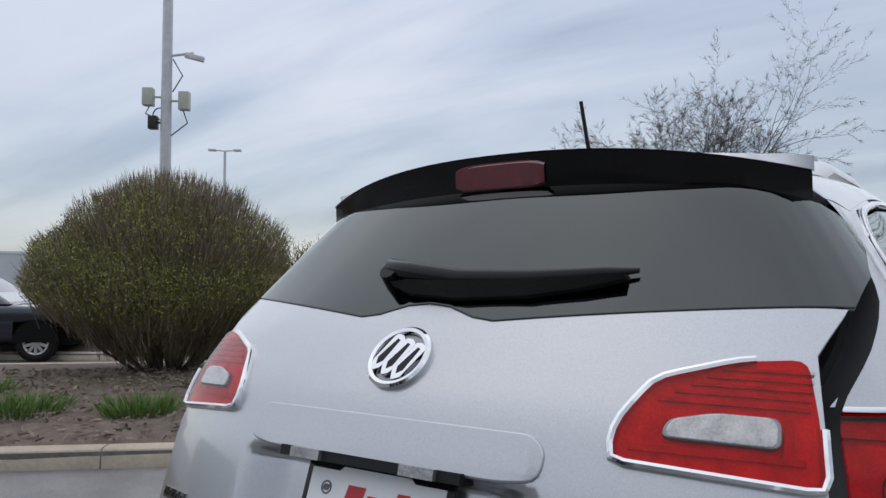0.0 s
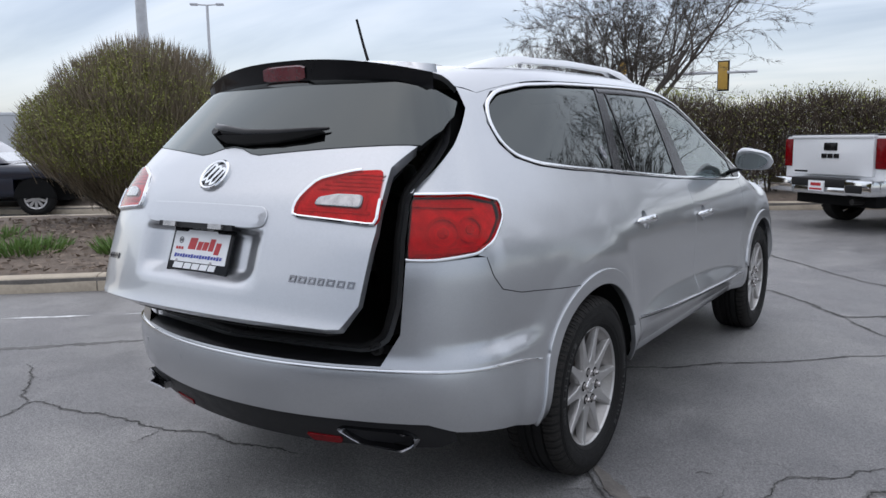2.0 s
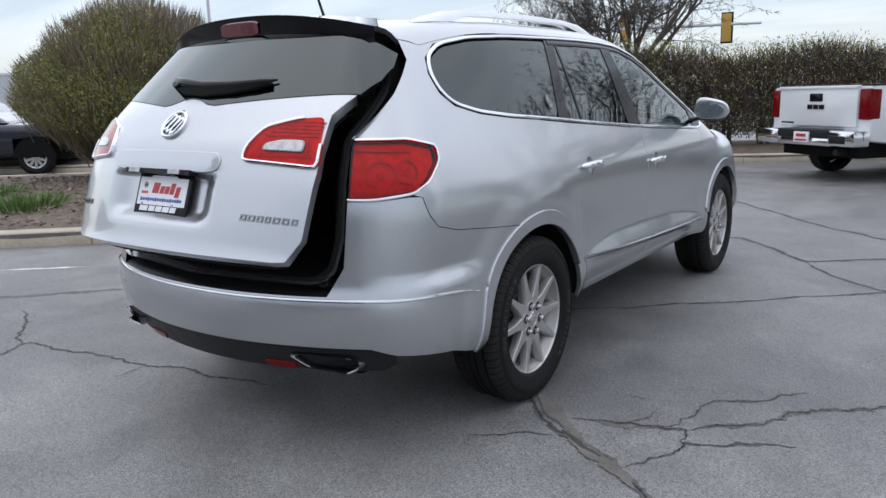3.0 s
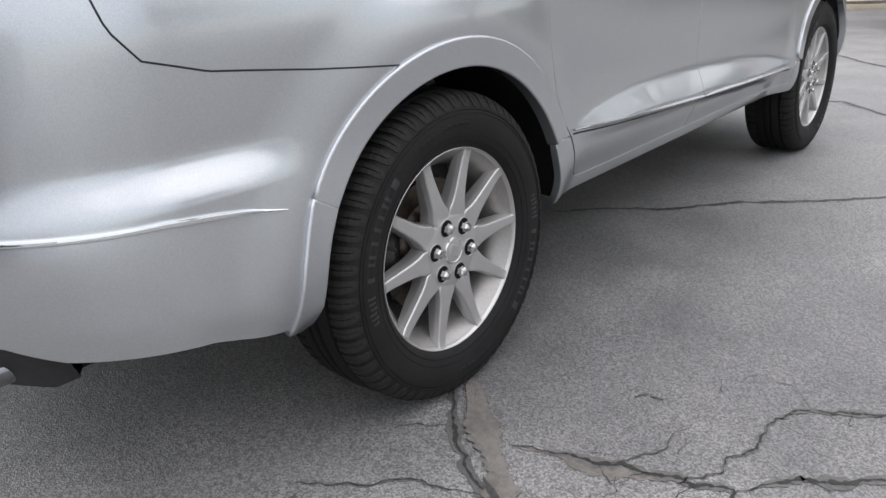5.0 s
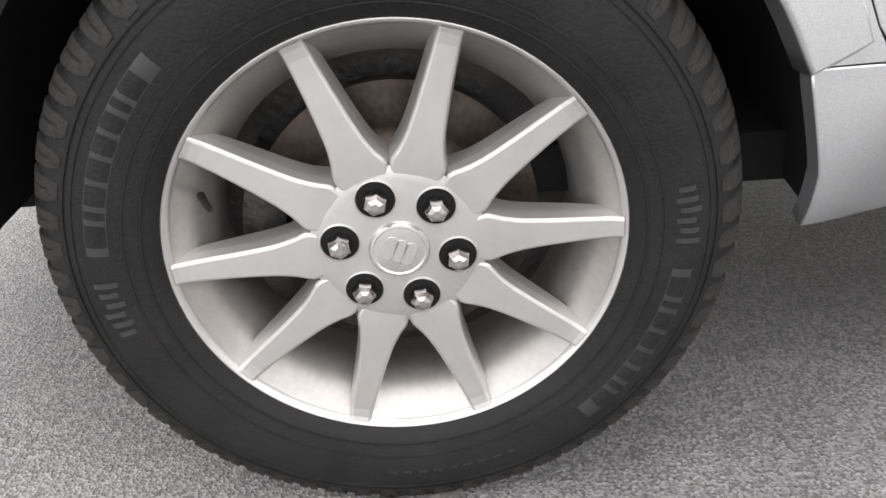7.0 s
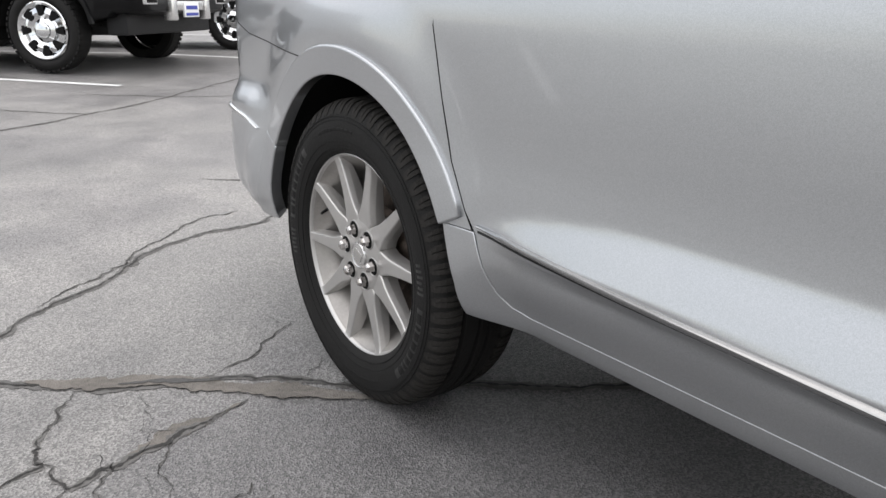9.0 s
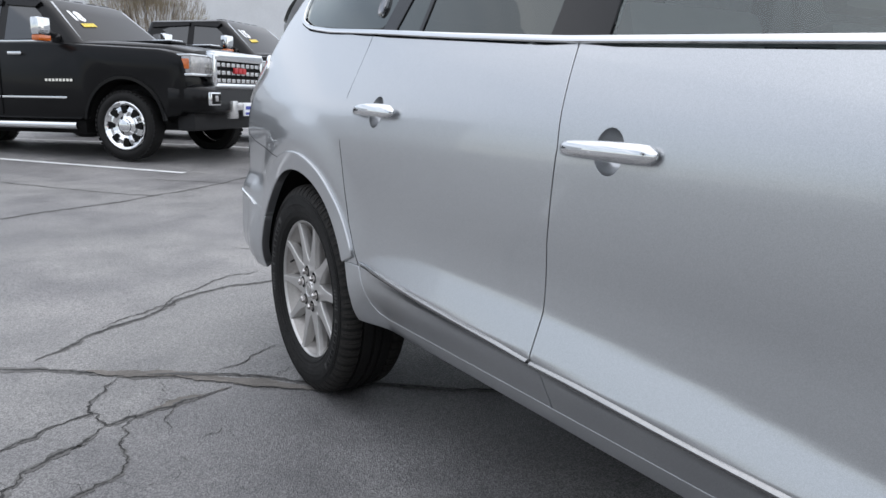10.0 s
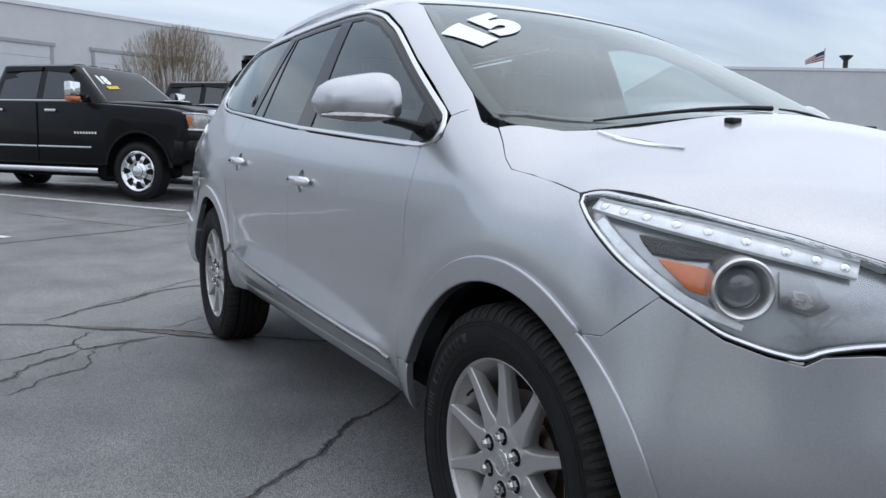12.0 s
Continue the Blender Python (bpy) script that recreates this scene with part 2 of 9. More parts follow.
# ---- the smooth form of the car ----
def curve(pts, s):
    """A smooth function through a few stations, rounded over a length s."""
    xs, ys = [p[0] for p in pts], [p[1] for p in pts]
    lo, hi, n = xs[0] - 4 * s - 0.3, xs[-1] + 4 * s + 0.3, 3000
    g = np.linspace(lo, hi, n)
    v = np.interp(g, xs, ys)
    v = np.where(g < xs[0], ys[0] + (g - xs[0]) * (ys[1] - ys[0]) / (xs[1] - xs[0]), v)
    v = np.where(g > xs[-1], ys[-1] + (g - xs[-1]) * (ys[-1] - ys[-2]) / (xs[-1] - xs[-2]), v)
    k = int(4 * s / (g[1] - g[0])) + 1
    w = np.exp(-0.5 * (np.arange(-k, k + 1) * (g[1] - g[0]) / s) ** 2)
    w /= w.sum()
    sm = np.convolve(np.pad(v, k, "reflect", reflect_type="odd"), w, "valid")
    return lambda x: np.interp(x, g, sm)


def smax(a, b, k):
    h = np.maximum(k - np.abs(a - b), 0)
    return np.maximum(a, b) + h * h / (4 * k)


def step(a, b, x):
    t = np.minimum(np.maximum((x - a) / (b - a), 0), 1)
    return t * t * (3 - 2 * t)


HUB_Z, WHEELBASE = 0.385, 3.023
ARCH_R = 0.455
ROOF = curve([(-1.2, 1.62), (-0.85, 1.692), (-0.6, 1.730), (-0.275, 1.770), (0.3, 1.800), (1.0, 1.808), (1.45, 1.797), (1.72, 1.760), (2.0, 1.660), (2.4, 1.480), (2.75, 1.305), (2.98, 1.19), (3.1, 1.165), (3.45, 1.118), (3.75, 1.045), (3.92, 0.965), (4.05, 0.84)], 0.07)
PLAN = curve([(-1.1, 0.915), (-0.75, 0.945), (-0.45, 0.966), (0.0, 0.980), (0.5, 0.986), (1.4, 0.984), (2.5, 0.984), (3.0, 0.984), (3.5, 0.980), (4.0, 0.94)], 0.12)
# inset of the side from the plan width, by height
SIDE = curve([(0.24, 0.20), (0.32, 0.085), (0.36, 0.040), (0.41, 0.012), (0.48, 0.0), (0.60, 0.006), (0.72, 0.014), (0.85, 0.010), (0.98, 0.012), (1.06, 0.024), (1.16, 0.060), (1.28, 0.114), (1.40, 0.163), (1.55, 0.228), (1.70, 0.302), (1.85, 0.39)], 0.03)
REAR = curve([(0.25, -0.98), (0.36, -1.10), (0.48, -1.16), (0.60, -1.18), (0.675, -1.175), (0.715, -1.15), (0.85, -1.14), (1.0, -1.125), (1.13, -1.095), (1.25, -1.035), (1.64, -0.77), (1.75, -0.70)], 0.025)
FRONT = curve([(0.25, 3.90), (0.40, 4.03), (0.52, 4.07), (0.75, 4.01), (0.90, 3.99), (1.02, 3.92), (1.2, 3.75)], 0.06)
SHEER = curve([(0.4, 0.56), (0.57, 0.618), (0.8, 0.655), (0.96, 0.662), (1.38, 0.655), (1.82, 0.632), (2.16, 0.598), (2.45, 0.548), (2.6, 0.52)], 0.06)
BELT = curve([(-0.5, 1.40), (-0.2, 1.335), (0.42, 1.285), (1.35, 1.212), (2.0, 1.175), (2.6, 1.148)], 0.1)
STRIP = curve([(0.4, 0.58), (1.42, 0.548), (2.5, 0.505)], 0.1)


def side_x(y, z):
    w = PLAN(y) - SIDE(z)
    # upper body leans in more at the back and at the front pillar
    w = w - 0.05 * step(1.2, 1.7, z) * step(0.2, -0.6, y)
    # shoulder over the rear wheel
    w = w + 0.022 * np.exp(-((y - 0.0) / 0.55) ** 2 - ((z - 0.98) / 0.13) ** 2)
    # sheer of the lower door: a wedge that faces up and dies out to the front
    zt, zs = SHEER(y), STRIP(y) + 0.012
    wid = np.maximum(zt - zs, 0.002)
    on = step(0.46, 0.66, y) * step(2.52, 2.42, y)
    d = zt - z
    soft = 0.5 * (d + np.sqrt(d * d + 0.008 ** 2))
    w = w + on * 0.31 * np.minimum(soft, wid) * step(zs - 0.05, zs - 0.004, z)
    # ledge of the rear bumper
    w = w + 0.034 * step(0.775, 0.695, z) * step(-0.42, -0.62, y)
    # the sill turns under, the front bumper swells out below the lamps
    w = w - 0.034 * step(0.545, 0.42, z) * step(0.44, 0.62, y) * step(2.60, 2.44, y)
    w = w + 0.085 * step(0.88, 0.52, z) * step(3.30, 3.6, y)
    # haunches over the wheels
    for yw in (0.0, WHEELBASE):
        r = np.sqrt((y - yw) ** 2 + (z - HUB_Z) ** 2)
        w = w + step(0.30, 0.42, z) * 0.018 * step(0.675, 0.52, r) * (step(0.56, 0.30, y) if yw == 0 else 1)
    return w


def body(x, y, z, hood=True):
    ax = np.abs(x)
    # crown of roof, windscreen and hood
    sag = 0.095 - 0.035 * step(2.95, 3.3, y)
    crown = 0.088 * step(2.70, 3.06, y) * step(3.80, 3.12, y) * (1 - np.minimum(ax / 0.80, 1.0) ** 2) ** 1.5
    top = z - (ROOF(y) + crown - sag * ax ** 2)
    sidef = ax - side_x(y, z)
    rear = REAR(z) + 0.26 * ax ** 2 + 0.06 * ax ** 4 - y
    # hollow of the number plate
    rear = rear + 0.058 * step(0.335, 0.215, ax) * step(0.80, 0.875, z) * step(1.010, 0.992, z)
    front = y - (FRONT(z) - 0.63 * ax ** 2)
    f = smax(sidef, rear, 0.17)
    f = smax(f, front, 0.10)
    return smax(f, top, 0.10 + 0.06 * step(1.7, 2.2, y))


def body_normal(P):
    e = 0.004
    g = np.stack([body(P[:, 0] + e * (i == 0), P[:, 1] + e * (i == 1), P[:, 2] + e * (i == 2)) - body(P[:, 0] - e * (i == 0), P[:, 1] - e * (i == 1), P[:, 2] - e * (i == 2)) for i in range(3)], 1)
    return g / np.linalg.norm(g, axis=1)[:, None]


def shoot(o, d, far):
    """First meeting of rays with the form, coming from outside."""
    o, d = np.asarray(o, float), np.asarray(d, float)
    n, k = 60, len(o)
    ts = far * np.arange(1, n + 1) / n
    p = (o[:, None, :] + d[:, None, :] * ts[None, :, None]).reshape(-1, 3)
    ins = (body(p[:, 0], p[:, 1], p[:, 2]) < 0).reshape(k, n)
    i = np.where(ins.any(1), ins.argmax(1), n - 1)
    hi, lo = ts[i], ts[i] - far / n
    for _ in range(15):
        m = (lo + hi) / 2
        p = o + d * m[:, None]
        inside_now = body(p[:, 0], p[:, 1], p[:, 2]) < 0
        hi, lo = np.where(inside_now, m, hi), np.where(inside_now, lo, m)
    return o + d * hi[:, None]


# charts: flat coordinates <-> points on the form
def on_side(q):
    q = np.asarray(q, float)
    return shoot(np.c_[np.full(len(q), 1.35), q], np.tile((-1.0, 0, 0), (len(q), 1)), 1.35)


def on_rear(q):
    q = np.asarray(q, float)
    return shoot(np.c_[q[:, 0], np.full(len(q), -1.5), q[:, 1]], np.tile((0, 1.0, 0), (len(q), 1)), 1.4)


def on_top(q):
    q = np.asarray(q, float)
    return shoot(np.c_[q, np.full(len(q), 2.2)], np.tile((0, 0, -1.0), (len(q), 1)), 1.6)


def on_front(q):
    q = np.asarray(q, float)
    return shoot(np.c_[q[:, 0], np.full(len(q), 4.6), q[:, 1]], np.tile((0, -1.0, 0), (len(q), 1)), 1.9)


RX, RY, FX, FY = 0.30, -0.30, 0.30, 3.15


def on_rcorner(q):
    q = np.asarray(q, float)
    d = np.c_[np.cos(q[:, 0]), -np.sin(q[:, 0]), np.zeros(len(q))]
    o = np.c_[np.full(len(q), RX), np.full(len(q), RY), q[:, 1]] + d * 2.2
    return shoot(o, -d, 2.2)


def on_fcorner(q):
    q = np.asarray(q, float)
    d = np.c_[np.cos(q[:, 0]), np.sin(q[:, 0]), np.zeros(len(q))]
    o = np.c_[np.full(len(q), FX), np.full(len(q), FY), q[:, 1]] + d * 2.2
    return shoot(o, -d, 2.2)


def on_diag(q):
    q = np.asarray(q, float)
    k = 0.70711
    return shoot(np.c_[2.0 - k * q[:, 1], q[:, 0], 2.0 + k * q[:, 1]], np.tile((-k, 0, -k), (len(q), 1)), 2.6)


CHART = {
    "diag": (on_diag, lambda P: np.c_[P[:, 1], (P[:, 2] - P[:, 0]) * 0.70711]),
    "side": (on_side, lambda P: P[:, 1:3]),
    "rear": (on_rear, lambda P: P[:, [0, 2]]),
    "front": (on_front, lambda P: P[:, [0, 2]]),
    "top": (on_top, lambda P: P[:, 0:2]),
    "rcorner": (on_rcorner, lambda P: np.c_[np.arctan2(-(P[:, 1] - RY), P[:, 0] - RX), P[:, 2]]),
    "fcorner": (on_fcorner, lambda P: np.c_[np.arctan2(P[:, 1] - FY, P[:, 0] - FX), P[:, 2]]),
}


def dense(q, gap):
    out = []
    for a, b in zip(q, np.roll(q, -1, axis=0)):
        n = max(1, int(np.linalg.norm(b - a) / gap))
        out += [a + (b - a) * i / n for i in range(n)]
    return np.array(out)


def rounded(q, r, n=4):
    """An outline with its corners rounded over a length r."""
    q = [np.asarray(p, float) for p in q]
    out = []
    for i, p in enumerate(q):
        a, b = q[i - 1] - p, q[(i + 1) % len(q)] - p
        la, lb = np.linalg.norm(a), np.linalg.norm(b)
        k = min(r, la * 0.45, lb * 0.45)
        s, e = p + a / la * k, p + b / lb * k
        for j in range(n + 1):
            t = j / n
            out.append((1 - t) ** 2 * s + 2 * t * (1 - t) * p + t * t * e)
    return np.array(out)


def inside(poly, pts):
    x, y = pts[:, 0], pts[:, 1]
    res = np.zeros(len(pts), bool)
    for (x1, y1), (x2, y2) in zip(poly, np.roll(poly, -1, axis=0)):
        c = (y1 > y) != (y2 > y)
        with np.errstate(divide="ignore", invalid="ignore"):
            res ^= c & (x < (x2 - x1) * (y - y1) / (y2 - y1) + x1)
    return res


def arc(cy, cz, r, a0, a1, n=28):
    return [(cy + r * math.cos(radians(a0 + (a1 - a0) * i / n)), cz + r * math.sin(radians(a0 + (a1 - a0) * i / n))) for i in range(n + 1)]


def to_chart(chart, pts):
    """Outline points given as (y, z) on the side, or ("rear", x, z), ("top", x, y), into a chart."""
    out = []
    for p in pts:
        if isinstance(p[0], str):
            P = CHART[p[0]][0]([p[1:]])
        elif len(p) == 3:
            P = np.array([p], float)
        else:
            P = on_side([p])
        out.append(CHART[chart][1](P)[0])
    return np.array(out)


def skin(name, chart, outline, material, parent, label="", holes=(), off=0.0, thick=0.022, res=0.022, roll=0.003, both=False, m=None, mirror=False, bulge=0.0):
    """A panel cut out of the car's form: outline in the chart's coordinates, its edge rolled in and returned inwards."""
    fwd, _ = CHART[chart]
    sc = np.array([0.62, 1.0]) if chart in ("rcorner", "fcorner") else np.array([1.0, 1.0])
    loops = [dense(np.asarray(o, float) * sc, res) for o in [outline, *holes]]
    allp, edges, n0 = [], [], 0
    for lp in loops:
        allp += list(lp)
        edges += [(n0 + i, n0 + (i + 1) % len(lp)) for i in range(len(lp))]
        n0 += len(lp)
    border = np.array(allp)
    lo, hi = loops[0].min(0), loops[0].max(0)
    gx, gy = np.meshgrid(np.arange(lo[0], hi[0], res), np.arange(lo[1], hi[1], res))
    g = np.c_[gx.ravel() + (np.round((gy.ravel() - lo[1]) / res) % 2) * res * 0.5, gy.ravel()]
    ok = inside(loops[0], g)
    for h in loops[1:]:
        ok &= ~inside(h, g)
    g = g[ok]
    if len(g):
        keep = np.ones(len(g), bool)
        for i in range(0, len(border), 400):
            d = np.linalg.norm(g[:, None, :] - border[None, i:i + 400, :], axis=2).min(1)
            keep &= d > res * 0.45
        g = g[keep]
    pts = np.r_[border, g] if len(g) else border
    vs, es, fs, ov, _, _ = delaunay_2d_cdt([Vector(p) for p in pts], edges, [], 1, 1e-6)
    if holes:
        mid = np.array([np.mean([vs[i][:] for i in f], axis=0) for f in fs])
        gone = np.zeros(len(fs), bool)
        for h in loops[1:]:
            gone |= inside(h, mid)
        fs = [f for f, x in zip(fs, gone) if not x]
    V2 = np.array([v[:] for v in vs]) / sc
    P = fwd(V2)
    Nn = body_normal(P)
    bset = set()
    for i, o in enumerate(ov):
        if any(k < len(border) for k in o):
            bset.add(i)
    eface = {}
    for f in fs:
        for a, b in zip(f, f[1:] + f[:1]):
            eface[(a, b)] = eface.get((a, b), 0) + 1
    rim = [(a, b) for (a, b) in eface if (b, a) not in eface]
    nV = len(P)
    rv = sorted({a for a, b in rim} | {b for a, b in rim})
    ri = {v: i for i, v in enumerate(rv)}
    k = len(rv)
    if bulge:
        dist = np.array([np.linalg.norm((V2 * sc)[i] - border, axis=1).min() for i in range(nV)])
        P = P + Nn * (bulge * np.minimum(1, dist / 0.02) ** 0.5)[:, None]
    top = P + Nn * off
    rimtop = top[rv]
    # rolled edge: outward in the surface, then down
    tang = np.zeros((k, 3))
    for a, b in rim:
        e = top[b] - top[a]
        o = np.cross(e, Nn[a])
        o /= max(1e-9, np.linalg.norm(o))
        tang[ri[a]] += o
        tang[ri[b]] += o
    tang /= np.maximum(1e-9, np.linalg.norm(tang, axis=1))[:, None]
    cen = np.array([top[list(f)].mean(0) for f in fs])
    r1 = rimtop + tang * roll * 0.7 - Nn[rv] * roll * 0.3
    r2 = rimtop + tang * roll - Nn[rv] * roll
    r3 = rimtop + tang * roll - Nn[rv] * thick
    verts = np.r_[top, r1, r2, r3]
    faces = [tuple(f) for f in fs]
    for a, b in rim:
        A, B = ri[a], ri[b]
        faces.append((b, a, nV + A, nV + B))
        faces.append((nV + B, nV + A, nV + k + A, nV + k + B))
        faces.append((nV + k + B, nV + k + A, nV + 2 * k + A, nV + 2 * k + B))
    norms = np.r_[Nn, tang * 0.6 + Nn[rv] * 0.8, tang, tang]
    f0 = fs[0]
    gn = np.cross(top[f0[1]] - top[f0[0]], top[f0[2]] - top[f0[0]])
    if gn.dot(Nn[f0[0]]) < 0:
        faces = [f[::-1] for f in faces]
    if m is not None:
        R = np.array(m.to_3x3())
        verts = verts @ R.T + np.array(m.translation)
        norms = norms @ R.T
    made = []
    for sgn in ((1, -1) if both else ((-1,) if mirror else (1,))):
        v, nn, ff = verts.copy(), norms.copy(), faces
        if sgn < 0:
            v[:, 0] *= -1
            nn[:, 0] *= -1
            ff = [f[::-1] for f in faces]
        me = bpy.data.meshes.new(name)
        me.from_pydata(v.tolist(), [], ff)
        me.materials.append(material)
        for p in me.polygons:
            p.use_smooth = True
        nn = nn / np.linalg.norm(nn, axis=1)[:, None]
        me.normals_split_custom_set_from_vertices(nn.tolist())
        ob = new(name, me)
        ob.parent = parent
        if label:
            tagged(ob, label)
        made.append(ob)
    return made if both else made[0]


def band(name, chart, line, width, material, parent, off=0.004, high=0.006, label="", both=False, m=None, closed=False):
    """A raised strip of a given width along a line on the form."""
    fwd = CHART[chart][0]
    q = np.asarray(line, float)
    segs = np.linalg.norm(np.diff(q, axis=0), axis=1)
    s = np.r_[0, np.cumsum(segs)]
    n = max(4, int(s[-1] / 0.02))
    u = np.linspace(0, s[-1], n)
    q = np.c_[np.interp(u, s, q[:, 0]), np.interp(u, s, q[:, 1])]
    P = fwd(q)
    Nn = body_normal(P)
    T = np.gradient(P, axis=0)
    if closed:
        T[0] = T[-1] = P[1] - P[-2]
    T /= np.linalg.norm(T, axis=1)[:, None]
    B = np.cross(Nn, T)
    w = np.broadcast_to(np.asarray(width, float), (n,)) if np.ndim(width) == 0 else np.interp(u / s[-1], np.linspace(0, 1, len(width)), width)
    prof = [(-0.5, -0.006), (-0.5, 0.35), (-0.36, 0.85), (0.0, 1.0), (0.36, 0.85), (0.5, 0.35), (0.5, -0.006)]
    rows = [P + B * (a * w)[:, None] + Nn * (off + h * high if h > 0 else -0.008) for a, h in prof]
    verts = np.concatenate(rows)
    faces = []
    for r in range(len(prof) - 1):
        for i in range(n - 1):
            faces.append((r * n + i, r * n + i + 1, (r + 1) * n + i + 1, (r + 1) * n + i))
    if not closed:
        faces.append(tuple(r * n for r in range(len(prof))))
        faces.append(tuple(r * n + n - 1 for r in reversed(range(len(prof)))))
    if m is not None:
        verts = verts @ np.array(m.to_3x3()).T + np.array(m.translation)
    made = []
    for sgn in ((1, -1) if both else (1,)):
        v = verts * np.array([sgn, 1, 1])
        bm = bmesh.new()
        bv = [bm.verts.new(p) for p in v]
        for f in faces:
            bm.faces.new([bv[i] for i in f])
        made.append(part(name, bm, material, parent, label, smooth=True))
    return made if both else made[0]


# ---- the silver SUV ----
car = thing("suv", pose(0, 0, 0), "silver metallic seven-seat SUV with its liftgate partly open", "car")
GATE_ANGLE = 12.8
HINGE = (0.0, -0.50, 1.725)
GATE_M = Matrix.Translation(HINGE) @ pose(0, 0, 0, -GATE_ANGLE, 0, 0) @ Matrix.Translation([-c for c in HINGE])
A = ARCH_R
g = 0.0018
gm = 0.0030

# window band of the side: rear, lower edge, front pillar, upper edge
DLO = [(-0.455, 1.51), (-0.445, 1.435), (-0.39, 1.385), (-0.25, 1.350), (0.0, 1.322), (0.42, 1.290), (0.90, 1.250), (1.35, 1.216), (2.0, 1.180), (2.52, 1.152), (2.605, 1.170), (2.585, 1.232),
       (2.40, 1.325), (2.20, 1.428), (1.96, 1.560), (1.77, 1.640), (1.565, 1.688), (1.333, 1.703), (1.0, 1.705), (0.684, 1.700), (0.206, 1.688), (-0.10, 1.670), (-0.32, 1.635), (-0.42, 1.580)]
DLO_R = rounded(DLO, 0.05, 3)

# panel lines of the side
REAR_GAP = [(0.385, 1.280), (0.370, 1.10), (0.375, 0.95), (0.40, 0.82), (0.43, 0.70), (0.475, 0.612), (0.508, 0.572), (0.534, 0.505), (0.556, 0.462), (0.583, 0.438), (0.625, 0.430)]
MID_GAP = [(1.395, 1.205), (1.418, 1.0), (1.402, 0.80), (1.404, 0.55), (1.405, 0.430)]
FRONT_GAP = [(2.515, 1.150), (2.525, 1.08), (2.508, 0.95), (2.505, 0.82), (2.515, 0.67), (2.528, 0.53), (2.53, 0.430)]
TOPLINE = curve([(p[0], p[1] - 0.012) for p in sorted(DLO[12:])], 0.03)


def shift(line, d):
    return [(y + d, z) for y, z in line]


def belt_line(a, b, d=-0.010, n=10):
    return [(a + (b - a) * i / n, float(BELT(a + (b - a) * i / n)) + d) for i in range(n + 1)]


def handle_hole(y, z):
    return [(y + 0.040 * math.cos(2 * math.pi * i / 24), z + 0.046 * math.sin(2 * math.pi * i / 24)) for i in range(24)]


HANDLES = {"rear": (0.595, 1.050), "front": (1.565, 1.000)}
rear_doors = skin("rear_door", "side", shift(REAR_GAP, g)[::-1] + belt_line(0.387, 1.393)[1:-1] + shift(MID_GAP, -gm), SILVER, car, both=True, res=0.014, holes=[handle_hole(*HANDLES["rear"])], roll=0.0015)
front_doors = skin("front_door", "side", shift(MID_GAP, gm)[::-1] + belt_line(1.398, 2.513)[1:-1] + shift(FRONT_GAP, -gm), SILVER, car, both=True, res=0.014, holes=[handle_hole(*HANDLES["front"])], roll=0.0015)

# door handles in their bowls
for doors, key in ((rear_doors, "rear"), (front_doors, "front")):
    hy, hz = HANDLES[key]
    P0 = on_side([(hy, hz)])[0]
    N0 = body_normal(np.array([P0]))[0]
    for door, sg in zip(doors, (1, -1)):
        fr = Matrix.Translation(P0) @ Matrix((Vector(N0), Vector((0, 1, 0)), Vector(N0).cross(Vector((0, 1, 0))))).transposed().to_4x4()
        mir = Matrix.Scale(sg, 4, (1, 0, 0))
        bm = bmesh.new()
        rings = []
        for dep, k in ((-0.0015, 1.0), (-0.010, 0.97), (-0.028, 0.86), (-0.042, 0.6), (-0.046, 0.25)):
            rings.append([bm.verts.new((dep, 0.040 * k * math.cos(2 * math.pi * i / 24), 0.046 * k * math.sin(2 * math.pi * i / 24))) for i in range(24)])
        for p, q in zip(rings, rings[1:]):
            for i in range(24):
                bm.faces.new((p[i], p[(i + 1) % 24], q[(i + 1) % 24], q[i]))
        bm.faces.new(rings[-1])
        bmesh.ops.transform(bm, matrix=mir @ fr, verts=bm.verts)
        part("handle_bowl", bm, SILVER, door, smooth=True)
        bm = bmesh.new()
        n = 18
        prev = None
        for i in range(n + 1):
            u = -1 + 2 * i / n
            yy = u * 0.127
            e = (1 - abs(u) ** 9) ** 0.5 if abs(u) < 1 else 0.0
            hh, xc, xt = 0.004 + 0.0145 * e + 0.002 * u, 0.012 + 0.022 * (1 - u * u), 0.003 + 0.010 * e
            ring = [bm.verts.new((xc + xt * math.cos(a) - 0.004, yy, hh * math.sin(a))) for a in [2 * math.pi * k / 14 for k in range(14)]]
            if prev:
                for k in range(14):
                    bm.faces.new((prev[k], prev[(k + 1) % 14], ring[(k + 1) % 14], ring[k]))
            else:
                bm.faces.new(ring)
            prev = ring
        bm.faces.new(prev)
        bmesh.ops.transform(bm, matrix=mir @ fr, verts=bm.verts)
        part("handle", bm, CHROME, door, "polished chrome pull handle", smooth=True)

ra = lambda a: arc(0, HUB_Z, A, *a)
ROCK = [(0.455, 0.385), (2.588, 0.385), (2.592, 0.527), (2.534, 0.527), (2.534, 0.4255), (0.623, 0.4255), (0.578, 0.434), (0.550, 0.459), (0.528, 0.503), (0.500, 0.572), (0.415, 0.573), (0.448, 0.46)]
skin("rocker_panel", "side", ROCK, SILVER, car, both=True, res=0.018)

